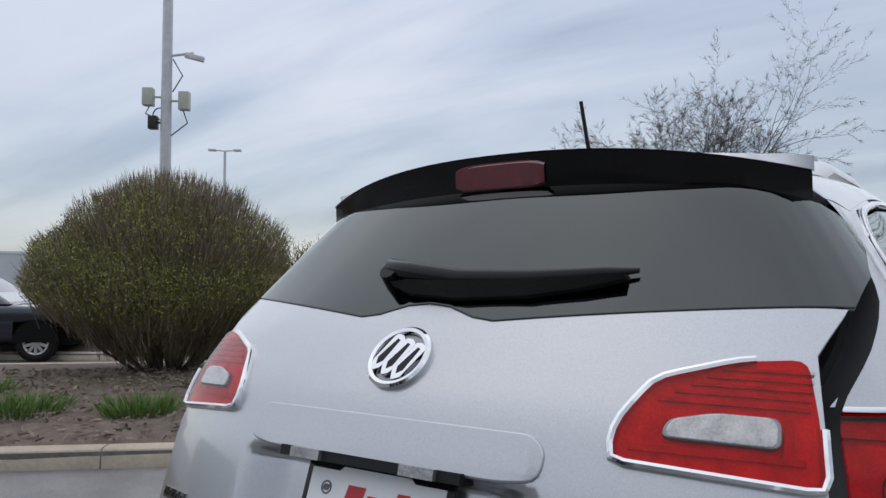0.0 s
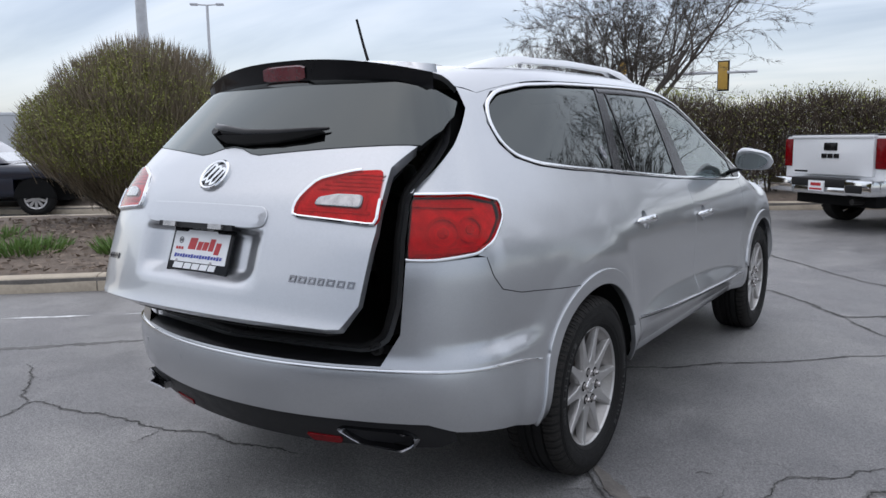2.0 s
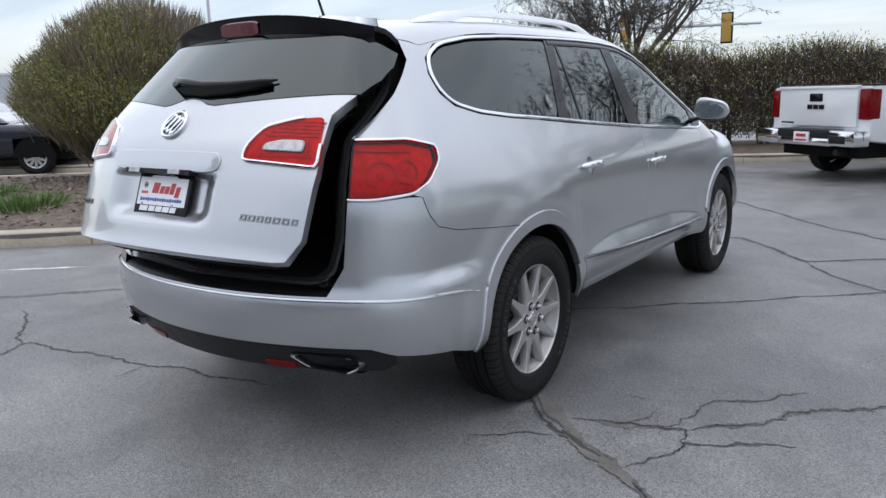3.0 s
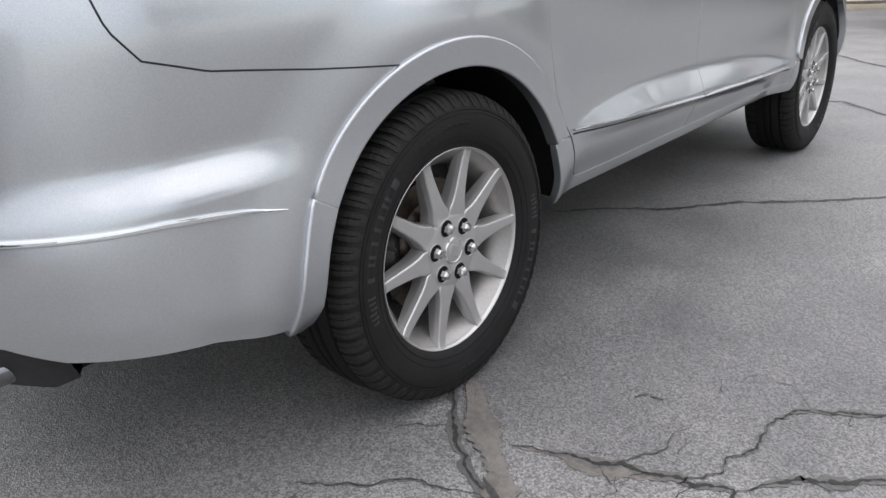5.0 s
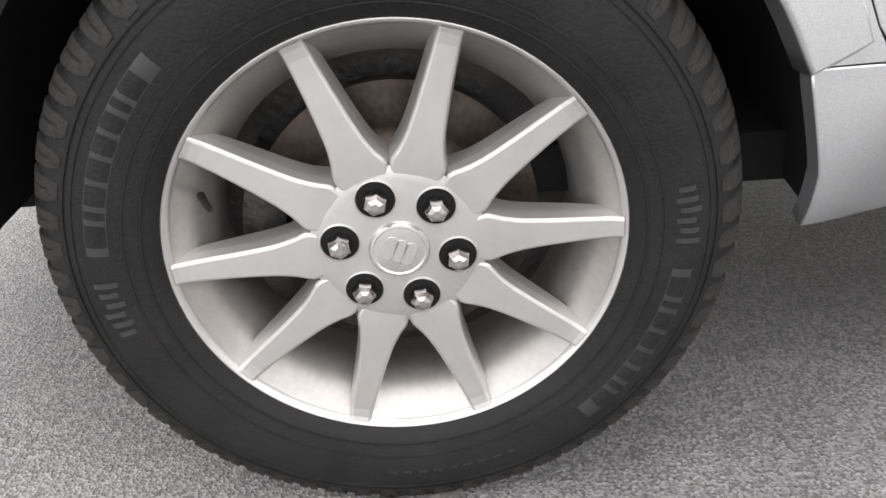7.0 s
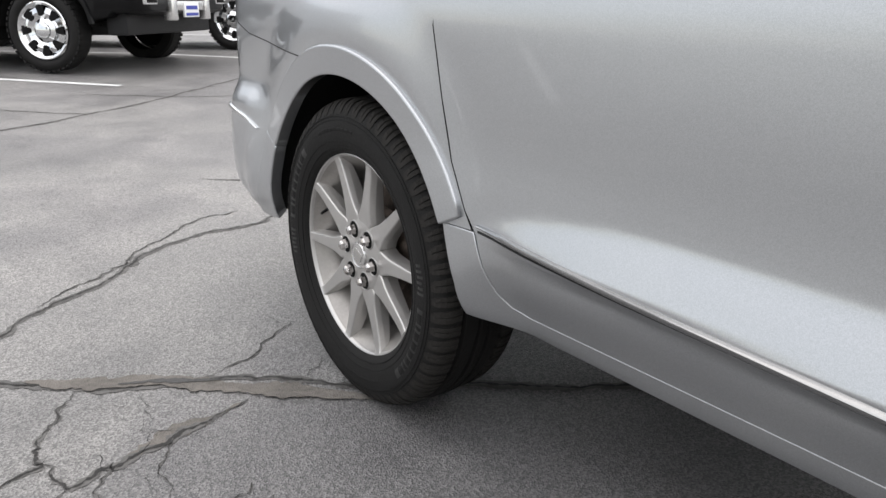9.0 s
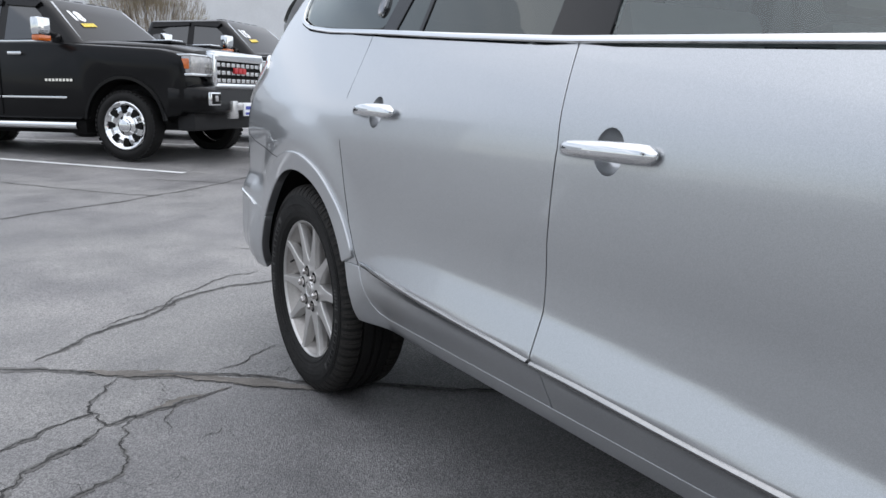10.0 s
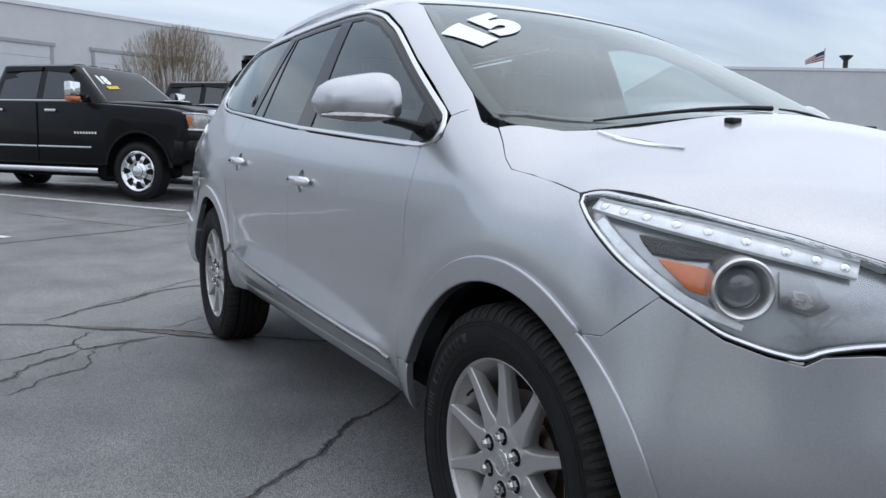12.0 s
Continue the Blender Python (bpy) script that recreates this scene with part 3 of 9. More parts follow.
SEAM = [(-0.776, 1.050), (-0.761, 0.983), (-0.722, 0.933), (-0.613, 0.904), (-0.40, 0.880), (-0.19, 0.862)]
LAMP_OUT = [(0.883, -0.801, 1.060), (0.894, -0.725, 1.098), (0.878, -0.631, 1.18), (0.856, -0.622, 1.235), (0.818, -0.74, 1.268), (0.672, -0.893, 1.270)]
quarter = shift(REAR_GAP, -g)[:6] + [(0.497, 0.577), (0.413, 0.577)] + arc(0, HUB_Z, A, 25.2, 112) + SEAM[::-1] + LAMP_OUT + [("rear", 0.716, 1.355), ("rear", 0.724, 1.43), ("rear", 0.680, 1.565), (-0.535, 1.645), (-0.44, 1.625), (-0.435, 1.585), (-0.468, 1.51), (-0.457, 1.43), (-0.395, 1.375), (-0.25, 1.339), (0.0, 1.311), (0.2, 1.297)]
skin("rear_quarter_panel", "rcorner", to_chart("rcorner", quarter), SILVER, car, both=True, res=0.016, roll=0.0015)

HOOD_EDGE = [(2.735, 1.212), (2.785, 1.200), (2.84, 1.165), (2.90, 1.122), (2.945, 1.097), (3.02, 1.086), (3.12, 1.072), (3.222, 1.056)]
wing = [(2.518, 1.152), (2.60, 1.158), (2.618, 1.175), (2.597, 1.235), (2.64, 1.254)] + HOOD_EDGE + [(3.294, 0.998), (3.378, 0.934), (3.462, 0.877), (3.380, 0.789), (3.322, 0.784)] + arc(WHEELBASE, HUB_Z, A, 53, 160) + [(2.594, 0.533), (2.531, 0.533)] + shift(FRONT_GAP, g)[1:-2][::-1]
skin("front_wing", "side", wing, SILVER, car, both=True, res=0.016, roll=0.0012)


# wheel arch mouldings
def flare(y, a0, a1, wmid, extra=()):
    ins = arc(y, HUB_Z, A - 0.002, a0, a1, 40)
    out = arc(y, HUB_Z, A + wmid, a0, a1, 40)
    return ins + list(extra) + out[::-1]


FL = dict(off=0.010, thick=0.035, res=0.014, roll=0.006, both=True)
skin("wheel_arch_moulding", "side", flare(0, 25, 150, 0.055), SILVER, car, **FL)
skin("wheel_arch_moulding", "side", arc(0, HUB_Z, A - 0.002, 150.6, 176, 8) + [(-0.468, 0.384), (-0.500, 0.380), (-0.536, 0.390), (-0.516, 0.45), (-0.494, 0.52), (-0.470, 0.585), (-0.447, 0.637)], SILVER, car, **FL)
skin("wheel_arch_moulding", "side", flare(WHEELBASE, 53, 160.5, 0.050), SILVER, car, **FL)
skin("wheel_arch_moulding", "fcorner", to_chart("fcorner", arc(WHEELBASE, HUB_Z, A - 0.002, 2, 52.5, 12) + arc(WHEELBASE, HUB_Z, A + 0.045, 2, 52.5, 12)[::-1]), SILVER, car, **FL)

# filler behind the window corner under the roof edge
skin("window_corner_filler", "side", [(-0.50, 1.50), (-0.47, 1.50), (-0.44, 1.575), (-0.34, 1.640), (-0.10, 1.678), (-0.10, 1.698), (-0.36, 1.668), (-0.51, 1.64)], SILVER, car, off=-0.003, both=True, res=0.016)
# roof with its pillars
side_top = [(-0.44, 1.627), (-0.32, 1.650), (-0.10, 1.684), (0.206, 1.702), (0.684, 1.714), (1.0, 1.719), (1.333, 1.717), (1.565, 1.702), (1.70, 1.674)]
edge_t = list(to_chart("top", [(-0.535, 1.648)] + side_top)) + [np.array((0.585, 1.80)), np.array((0.3, 1.825)), np.array((0.0, 1.832))]
back = [np.array((0.0, -0.59)), np.array((0.3, -0.575)), np.array((0.56, -0.53))]
half = back + edge_t
skin("roof_panel", "top", half + [p * np.array([-1, 1]) for p in half[::-1][1:-1]], SILVER, car, res=0.03, roll=0.001)
pil = to_chart("diag", [(1.70, 1.675), (1.78, 1.652), (1.965, 1.572), (2.205, 1.440), (2.41, 1.337), (2.594, 1.238), (2.636, 1.255), (2.725, 1.214), ("top", 0.800, 2.586), ("top", 0.757, 2.408), ("top", 0.690, 2.168), ("top", 0.588, 1.86), ("top", 0.585, 1.803)])
skin("front_pillar", "diag", pil, SILVER, car, both=True, res=0.015, roll=0.001)

gh = [np.array(p) for p in ((0.0, 1.838), (0.3, 1.831), (0.580, 1.81), (0.583, 1.86), (0.684, 2.168), (0.751, 2.408), (0.794, 2.586), (0.815, 2.73), (0.79, 2.80), (0.70, 2.87), (0.5, 2.95), (0.25, 3.0), (0, 3.015))]
wind = gh + [p * np.array([-1, 1]) for p in gh[::-1][1:-1]]
windscreen = skin("windscreen", "top", wind, SHIELDGLASS, car, "clear windscreen with large white painted digits", res=0.04, off=-0.004, thick=0.006)
# black border of the glass
edge = np.array([p * np.array([0.975, 1.0]) for p in wind])
band("windscreen_border", "top", np.r_[edge, edge[:1]], 0.045, GLOSSBLACK, windscreen, off=-0.013, high=0.003, label="black ceramic border", closed=True)
# painted digits on the windscreen
DIGITPAINT = mat("white_window_paint", (0.82, 0.84, 0.85), 0.5, var=0.05, scale=30)
for txt, u0, u1 in (("1", 0.02, 0.34), ("5", 0.44, 1.0)):
    tb = text_bm(txt, 0.255, 0.0, Matrix.Identity(4), bold=0.016)
    bmesh.ops.subdivide_edges(tb, edges=tb.edges[:], cuts=2)
    co = np.array([v.co[:2] for v in tb.verts])
    co = (co - co.min(0)) / (co.max(0) - co.min(0))
    u, v = u0 + (u1 - u0) * co[:, :1], co[:, 1:]
    foot = np.array([[0.614, 2.328]]) + u * np.array([[-0.318, -0.190]])
    P = on_top(foot + v * (np.array([[0.071, -0.156]]) + u * np.array([[-0.027, -0.037]])))
    P = P + body_normal(P) * 0.0005
    for vert, p in zip(tb.verts, P):
        vert.co = p
    part("painted_digit", tb, DIGITPAINT, windscreen, "white painted digit " + txt)

he = to_chart("top", [(y, z + 0.003) for y, z in HOOD_EDGE[1:]])
hh = [np.array(p) for p in ((0.0, 3.03), (0.25, 3.015), (0.5, 2.965), (0.70, 2.885), (0.79, 2.815))] + list(he) + [np.array(p) for p in ((0.885, 3.272), (0.816, 3.434), (0.702, 3.594), (0.608, 3.708), (0.45, 3.80), (0.25, 3.86), (0.0, 3.88))]
skin("hood", "top", hh + [p * np.array([-1, 1]) for p in hh[::-1][1:-1]], SILVER, car, res=0.025, roll=0.0015)
band("hood_trim", "top", [(0.622, 2.935), (0.600, 3.06), (0.587, 3.20)], [0.012, 0.028, 0.006], CHROME, car, off=0.001, high=0.006, label="chrome hood trim", both=True)
for sg in (1, -1):
    bm = bmesh.new()
    c = on_top([(0.30 * sg, 3.09)])[0]
    box(bm, (-0.02, -0.014, -0.002), (0.02, 0.014, 0.012), Matrix.Translation(c), bevel=0.005)
    part("washer_jet", bm, BLACKPLASTIC, car)
# cowl and wipers at the foot of the windscreen
bm = bmesh.new()
n = 24
rows = []
for i in range(n + 1):
    x = -0.80 + 1.6 * i / n
    yb = 3.02 - 0.26 * (abs(x) / 0.8) ** 2.2
    z0 = float(on_top([(x, yb - 0.045)])[0][2])
    z1 = float(on_top([(x, yb + 0.03)])[0][2])
    rows.append([bm.verts.new((x, yb - 0.10, z0 + 0.004)), bm.verts.new((x, yb - 0.02, z0 - 0.012)), bm.verts.new((x, yb + 0.04, z1 - 0.035))])
for p, q in zip(rows, rows[1:]):
    for k in range(2):
        bm.faces.new((p[k], p[k + 1], q[k + 1], q[k]))
part("cowl", bm, BLACKPLASTIC, car, smooth=True)
for a, b in (((-0.62, 2.90), (-0.02, 2.985)), ((0.02, 2.99), (0.60, 2.885))):
    bm = bmesh.new()
    pts = [on_top([(a[0] + (b[0] - a[0]) * t, a[1] + (b[1] - a[1]) * t)])[0] + np.array((0, 0, 0.010)) for t in np.linspace(0, 1, 8)]
    tube(bm, pts, [0.008, 0.007, 0.006, 0.006, 0.005, 0.005, 0.004, 0.003])
    part("windscreen_wiper", bm, BLACKPLASTIC, car)

# side windows
q_out = [(0.435, 1.305), (0.60, 1.682), (0.2, 1.672), (-0.09, 1.655), (-0.30, 1.622), (-0.40, 1.572), (-0.438, 1.50), (-0.428, 1.44), (-0.38, 1.398), (-0.245, 1.364), (0.0, 1.337), (0.2, 1.321)]
quarter_windows = skin("quarter_window", "side", rounded(q_out, 0.03, 3), PRIVACY, car, "dark tinted rear side window", off=-0.005, thick=0.005, both=True, res=0.03)


def window(name, y0b, y1b, y0t, y1t, material, label):
    """Pane between two pillars, bounded by the window band."""
    lo = belt_line(y0b, y1b, 0.010, 8)
    hi = [(y0t + (y1t - y0t) * i / 14, float(TOPLINE(y0t + (y1t - y0t) * i / 14))) for i in range(15)]
    return skin(name, "side", rounded(lo + hi[::-1], 0.012, 2), material, car, label, off=-0.005, thick=0.005, both=True, res=0.03)


window("rear_door_window", 0.70, 1.285, 0.735, 1.305, PRIVACY, "dark tinted rear door window")
window("rear_door_quarter_window", 0.535, 0.675, 0.70, 0.712, PRIVACY, "dark tinted fixed rear door pane")
window("front_door_window", 1.478, 2.42, 1.435, 2.40, CLEARGLASS, "lightly tinted front door window")


def pillar(name, pts):
    skin(name, "side", pts, GLOSSBLACK, car, "gloss black window pillar", off=-0.001, thick=0.014, both=True, res=0.03)


pillar("rear_pillar", [(0.44, 1.297), (0.53, 1.290), (0.698, 1.690), (0.605, 1.688)])
pillar("window_divider", [(0.679, 1.279), (0.696, 1.277), (0.732, 1.690), (0.715, 1.690)])
pillar("centre_pillar", [(1.29, 1.231), (1.473, 1.217), (1.430, 1.687), (1.31, 1.692)])
pillar("mirror_sail", [(2.425, 1.170), (2.512, 1.164), (2.512, 1.262), (2.425, 1.305)])
pillar("mirror_sail", [(2.518, 1.164), (2.590, 1.178), (2.572, 1.226), (2.518, 1.255)])
loop = np.r_[DLO_R, DLO_R[:1]]
band("window_chrome", "side", loop, 0.017, CHROME, car, off=0.002, high=0.006, label="polished chrome window surround", both=True, closed=True)
topf = [(y, z - 0.021) for y, z in DLO[16:20]] + [(0.63, 1.677)]
band("window_frame", "side", [(2.56, 1.222), (2.385, 1.309), (2.185, 1.411), (1.945, 1.541), (1.758, 1.619)] + topf, 0.034, GLOSSBLACK, car, off=-0.004, high=0.0045, label="black window frame", both=True)
for qw, sg in zip(quarter_windows, (1, -1)):
    bm = bmesh.new()
    P0 = on_side([(0.385, 1.375)])[0]
    N0 = Vector(body_normal(np.array([P0]))[0])
    fr = Matrix.Translation(P0) @ Matrix((N0, Vector((0, 1, 0)), N0.cross(Vector((0, 1, 0))))).transposed().to_4x4()
    rg = lathe(bm, [(-0.004, 0.032), (0.004, 0.031), (0.007, 0.026), (0.005, 0.022), (0.006, 0.010)], n=28)
    cap(bm, rg[-1])
    bmesh.ops.scale(bm, vec=(1, 0.72, 1.15), verts=bm.verts)
    bmesh.ops.transform(bm, matrix=Matrix.Scale(sg, 4, (1, 0, 0)) @ fr, verts=bm.verts)
    part("window_emblem", bm, BLACKCHROME, qw, "small oval chrome emblem", smooth=True)
for ln in ([(0.515, 0.590), (0.9, 0.570), (1.399, 0.549)], [(1.409, 0.549), (2.0, 0.529), (2.47, 0.511)]):
    band("sill_chrome", "side", ln, [0.004, 0.011, 0.011, 0.011, 0.011, 0.011, 0.011, 0.011, 0.011, 0.008], DOORSTRIP, car, off=0.001, high=0.008, label="chrome door strip", both=True)
    # thin black line just below the chrome strip
    band("sill_dark_line", "side", [(y, z - 0.0115) for y, z in ln], 0.005, BLACKPLASTIC, car, off=0.0, high=0.001, both=True)

# rear bumper
bump_low = [(-0.462, 0.388), (-0.54, 0.398), (-0.62, 0.416), (-0.70, 0.440), ("rear", 0.865, 0.462), ("rear", 0.79, 0.492), ("rear", 0.50, 0.492), ("rear", 0.2, 0.487), ("rear", 0.0, 0.487)]
bump = [("rear", 0.0, 0.690), ("rear", 0.3, 0.690), ("rear", 0.645, 0.692), ("rear", 0.700, 0.80), ("rear", 0.706, 1.043)] + [(0.80, -0.905, 1.044), (0.872, -0.815, 1.053)] + SEAM + arc(0, HUB_Z, A, 113, 178, 16) + bump_low
skin("rear_bumper", "rcorner", to_chart("rcorner", bump), SILVER, car, both=True, res=0.016, off=0.0, roll=0.0015)
band("bumper_seam", "rcorner", to_chart("rcorner", SEAM), 0.0035, BLACKPLASTIC, car, off=0.0003, high=0.0008, both=True)
chl = to_chart("rcorner", [("rear", 0.0, 0.676), ("rear", 0.3, 0.676), ("rear", 0.60, 0.678), (0.84, -0.945, 0.679), (-0.75, 0.676), (-0.60, 0.660), (-0.515, 0.640)])
band("bumper_chrome", "rcorner", chl, [0.014] * 9 + [0.003], CHROME, car, off=0.001, high=0.007, label="chrome bumper strip", both=True)
val = [("rear", 0.0, 0.483), ("rear", 0.35, 0.486), ("rear", 0.79, 0.486), ("rear", 0.862, 0.456), ("rear", 0.855, 0.415), ("rear", 0.80, 0.386), ("rear", 0.55, 0.376), ("rear", 0.3, 0.364), ("rear", 0.0, 0.360)]
valance = skin("rear_valance", "rcorner", to_chart("rcorner", val), BLACKPLASTIC, car, "black plastic lower valance", both=True, off=-0.010)
for sg, vv in zip((1, -1), valance):
    for x0, z0 in ((0.30, 0.612), (0.655, 0.612)):
        P0 = on_rear([(x0, z0)])[0]
        N0 = Vector(body_normal(np.array([P0]))[0])
        bm = bmesh.new()
        rg = lathe(bm, [(-0.003, 0.0115), (0.0012, 0.011), (0.0015, 0.0085)], n=20)
        cap(bm, rg[-1])
        bmesh.ops.transform(bm, matrix=Matrix.Scale(sg, 4, (1, 0, 0)) @ Matrix.Translation(P0) @ N0.to_track_quat("X", "Z").to_matrix().to_4x4(), verts=bm.verts)
        part("parking_sensor", bm, SILVER, car, smooth=True)
    # tailpipe trim: bright frame round a dark mouth
    cor = [("rear", 0.475, 0.462), ("rear", 0.715, 0.464), ("rear", 0.750, 0.430), ("rear", 0.725, 0.392), ("rear", 0.545, 0.400)]
    P = np.array([CHART["rear"][0]([c[1:]])[0] for c in cor]) + np.array((0, -0.018, 0))
    outl = rounded(P[:, [0, 2]], 0.022, 3)
    inl = (outl - outl.mean(0)) * np.array([0.93, 0.80]) + outl.mean(0)
    yy = lambda x: float(np.interp(x, P[np.argsort(P[:, 0])][:, 0], P[np.argsort(P[:, 0])][:, 1]))
    bm = bmesh.new()
    rings = []
    for o, dy in ((outl, 0.10), (outl, 0.004), ((outl * 0.7 + inl * 0.3), -0.006), (inl, 0.0), (inl, 0.05)):
        rings.append([bm.verts.new((sg * x, yy(x) + dy, z)) for x, z in o])
    nn = len(outl)
    for p, q in zip(rings, rings[1:]):
        for i in range(nn):
            bm.faces.new((p[i], p[(i + 1) % nn], q[(i + 1) % nn], q[i]))
    trim = part("exhaust_trim", bm, BLACKCHROME, car, "chrome-framed exhaust outlet", smooth=True)
    bm = bmesh.new()
    bm.faces.new([bm.verts.new((sg * x, yy(x) + 0.045, z)) for x, z in inl])
    part("exhaust_mouth", bm, CARGO, trim)
    skin("rear_reflector", "rear", rounded([(0.325, 0.400), (0.345, 0.372), (0.455, 0.376), (0.470, 0.402)], 0.008, 2), LAMPRED2, car, "dark red rear reflector", off=-0.004, mirror=sg < 0, res=0.015)
bm = bmesh.new()
n = 24
rows = []
for i in range(n + 1):
    x = -0.655 + 1.31 * i / n
    yo = float(on_rear([(x, 0.689)])[0][1])
    rows.append([bm.verts.new((x, yo + 0.002, 0.690)), bm.verts.new((x, yo + 0.022, 0.700)), bm.verts.new((x, yo + 0.115, 0.706)), bm.verts.new((x, yo + 0.125, 0.735))])
for p, q in zip(rows, rows[1:]):
    for k in range(3):
        bm.faces.new((p[k], p[k + 1], q[k + 1], q[k]))
part("bumper_top_pad", bm, BLACKPLASTIC, car, "black ribbed loading pad", smooth=True)

# tail lamps: lens with darker reflector, chrome surround
tl3 = [(0.708, -0.968, 1.056), (0.79, -0.91, 1.056), (0.873, -0.80, 1.072), (0.884, -0.735, 1.104), (0.870, -0.648, 1.175), (0.850, -0.64, 1.225), (0.80, -0.75, 1.252), (0.678, -0.893, 1.255)]
tlc = rounded(to_chart("rcorner", tl3), 0.012, 2)
tail = skin("tail_lamp", "rcorner", tlc, REDGLASS, car, "red tail lamp lens in a chrome surround", both=True, off=0.007, roll=0.003)
cen = tlc.mean(0)
for lamp, mirrored in zip(tail, (False, True)):
    skin("lamp_backing", "rcorner", tlc, REDBACK, lamp, "bright reflector behind the red lens", off=-0.014, roll=0.0, thick=0.01, mirror=mirrored)
    # dark upper shelf, two round bowls and a lower rib seen through the lens
    lo, hi = tlc.min(0), tlc.max(0)
    uv = lambda u, v: (lo[0] + (hi[0] - lo[0]) * u, lo[1] + (hi[1] - lo[1]) * v)
    skin("lamp_shelf", "rcorner", [uv(0.30, 0.80), uv(0.96, 0.86), uv(0.96, 0.92), uv(0.34, 0.88)], REDBOWL, lamp, off=-0.006, roll=0.001, mirror=mirrored, res=0.015)
    skin("lamp_shelf", "rcorner", [uv(0.20, 0.10), uv(0.96, 0.06), uv(0.96, 0.13), uv(0.20, 0.19)], REDBOWL, lamp, off=-0.006, roll=0.001, mirror=mirrored, res=0.015)
    for cu, cv, ru, rv in ((0.66, 0.42, 0.17, 0.27), (0.38, 0.46, 0.14, 0.23)):
        ring = [uv(cu + ru * math.cos(a), cv + rv * math.sin(a)) for a in [2 * math.pi * k / 22 for k in range(22)]]
        inn = [uv(cu + ru * 0.82 * math.cos(a), cv + rv * 0.82 * math.sin(a)) for a in [2 * math.pi * k / 22 for k in range(22)]]
        skin("lamp_bowl_ring", "rcorner", ring, REDBOWL, lamp, off=-0.007, roll=0.001, holes=[inn], mirror=mirrored, res=0.012)
        bulb = [uv(cu + ru * 0.34 * math.cos(a), cv + rv * 0.34 * math.sin(a)) for a in [2 * math.pi * k / 14 for k in range(14)]]
        skin("lamp_bulb", "rcorner", bulb, LENSCLEAR, lamp, off=-0.009, roll=0.001, mirror=mirrored, res=0.012)
cl = np.array([(0.700, -0.972, 1.049), (0.79, -0.915, 1.049), (0.882, -0.80, 1.065), (0.893, -0.728, 1.100), (0.880, -0.635, 1.18), (0.857, -0.626, 1.230), (0.812, -0.745, 1.261), (0.672, -0.893, 1.264)])
band("tail_lamp_chrome", "rcorner", rounded(to_chart("rcorner", list(cl)), 0.02, 3)[2:-3], 0.013, CHROME, car, off=0.001, high=0.010, label="chrome lamp surround", both=True)

# front bumper, headlamps, grille
fb = [(3.322, 0.7805), (3.380, 0.7855), (3.4625, 0.8735), (0.843, 3.562, 0.806), (0.790, 3.618, 0.783), (0.746, 3.663, 0.772), (0.722, 3.683, 0.790), ("front", 0.655, 0.80), ("front", 0.52, 0.80), ("front", 0.50, 0.72), ("front", 0.0, 0.72), ("front", 0.0, 0.27), ("front", 0.6, 0.29), (3.52, 0.33), (3.48, 0.385)] + arc(WHEELBASE, HUB_Z, A, 2, 52.6, 12)
skin("front_bumper", "fcorner", to_chart("fcorner", fb), SILVER, car, both=True, off=0.0, roll=0.0015)
skin("grille", "front", rounded([(-0.49, 0.725), (0.49, 0.725), (0.53, 0.80), (0.50, 0.915), (-0.50, 0.915), (-0.53, 0.80)], 0.04, 3), BLACKPLASTIC, car, off=-0.012)
for k in range(9):
    x = -0.44 + 0.11 * k
    band("grille_bar", "front", [(x, 0.735), (x, 0.905)], 0.022, CHROME, car, off=-0.01, high=0.02)


# ---- liftgate ----
right = [(0.0, 0.712), (0.3, 0.712), (0.60, 0.716), (0.645, 0.722), (0.688, 0.80), (0.697, 1.04), (0.686, 1.154), (0.668, 1.262), (0.700, 1.350), (0.47, 1.319), (0.155, 1.277), (0.11, 1.283), (0.05, 1.304), (0.0, 1.310)]
gate_out = right + [(-x, z) for x, z in right[::-1][1:-1]]
liftgate = skin("liftgate", "rear", gate_out, SILVER, car, "silver liftgate held partly open", m=GATE_M, thick=0.05, res=0.018)
low_edge = [(0.0, 1.315), (0.05, 1.309), (0.11, 1.288), (0.155, 1.282), (0.47, 1.324), (0.708, 1.357)]
wr = low_edge + [(0.720, 1.43), (0.705, 1.50), (0.676, 1.565), (0.63, 1.590), (0.50, 1.606), (0.25, 1.614), (0.0, 1.616)]
skin("rear_window", "rear", wr + [(-x, z) for x, z in wr[::-1][1:-1]], PRIVACY, liftgate, "dark tinted rear window", m=GATE_M, thick=0.03, off=0.002)
# opaque black sheet added so that the rear glass stays dark
blk = wr + [(-x, z) for x, z in wr[::-1][1:-1]]
skin("window_backing", "rear", blk, GLOSSBLACK, liftgate, "opaque black sheet added behind the rear window", m=GATE_M, thick=0.004, off=-0.008)
# inner trim of the gate
inner = [(x * 0.96, 0.74 + (z - 0.74) * 0.97) for x, z in right[:9]] + [(0.0, 1.28)]
skin("gate_trim", "rear", inner + [(-x, z) for x, z in inner[::-1][1:-1]], CARGO, liftgate, "black inner trim of the liftgate", m=GATE_M, off=-0.075, thick=0.02)

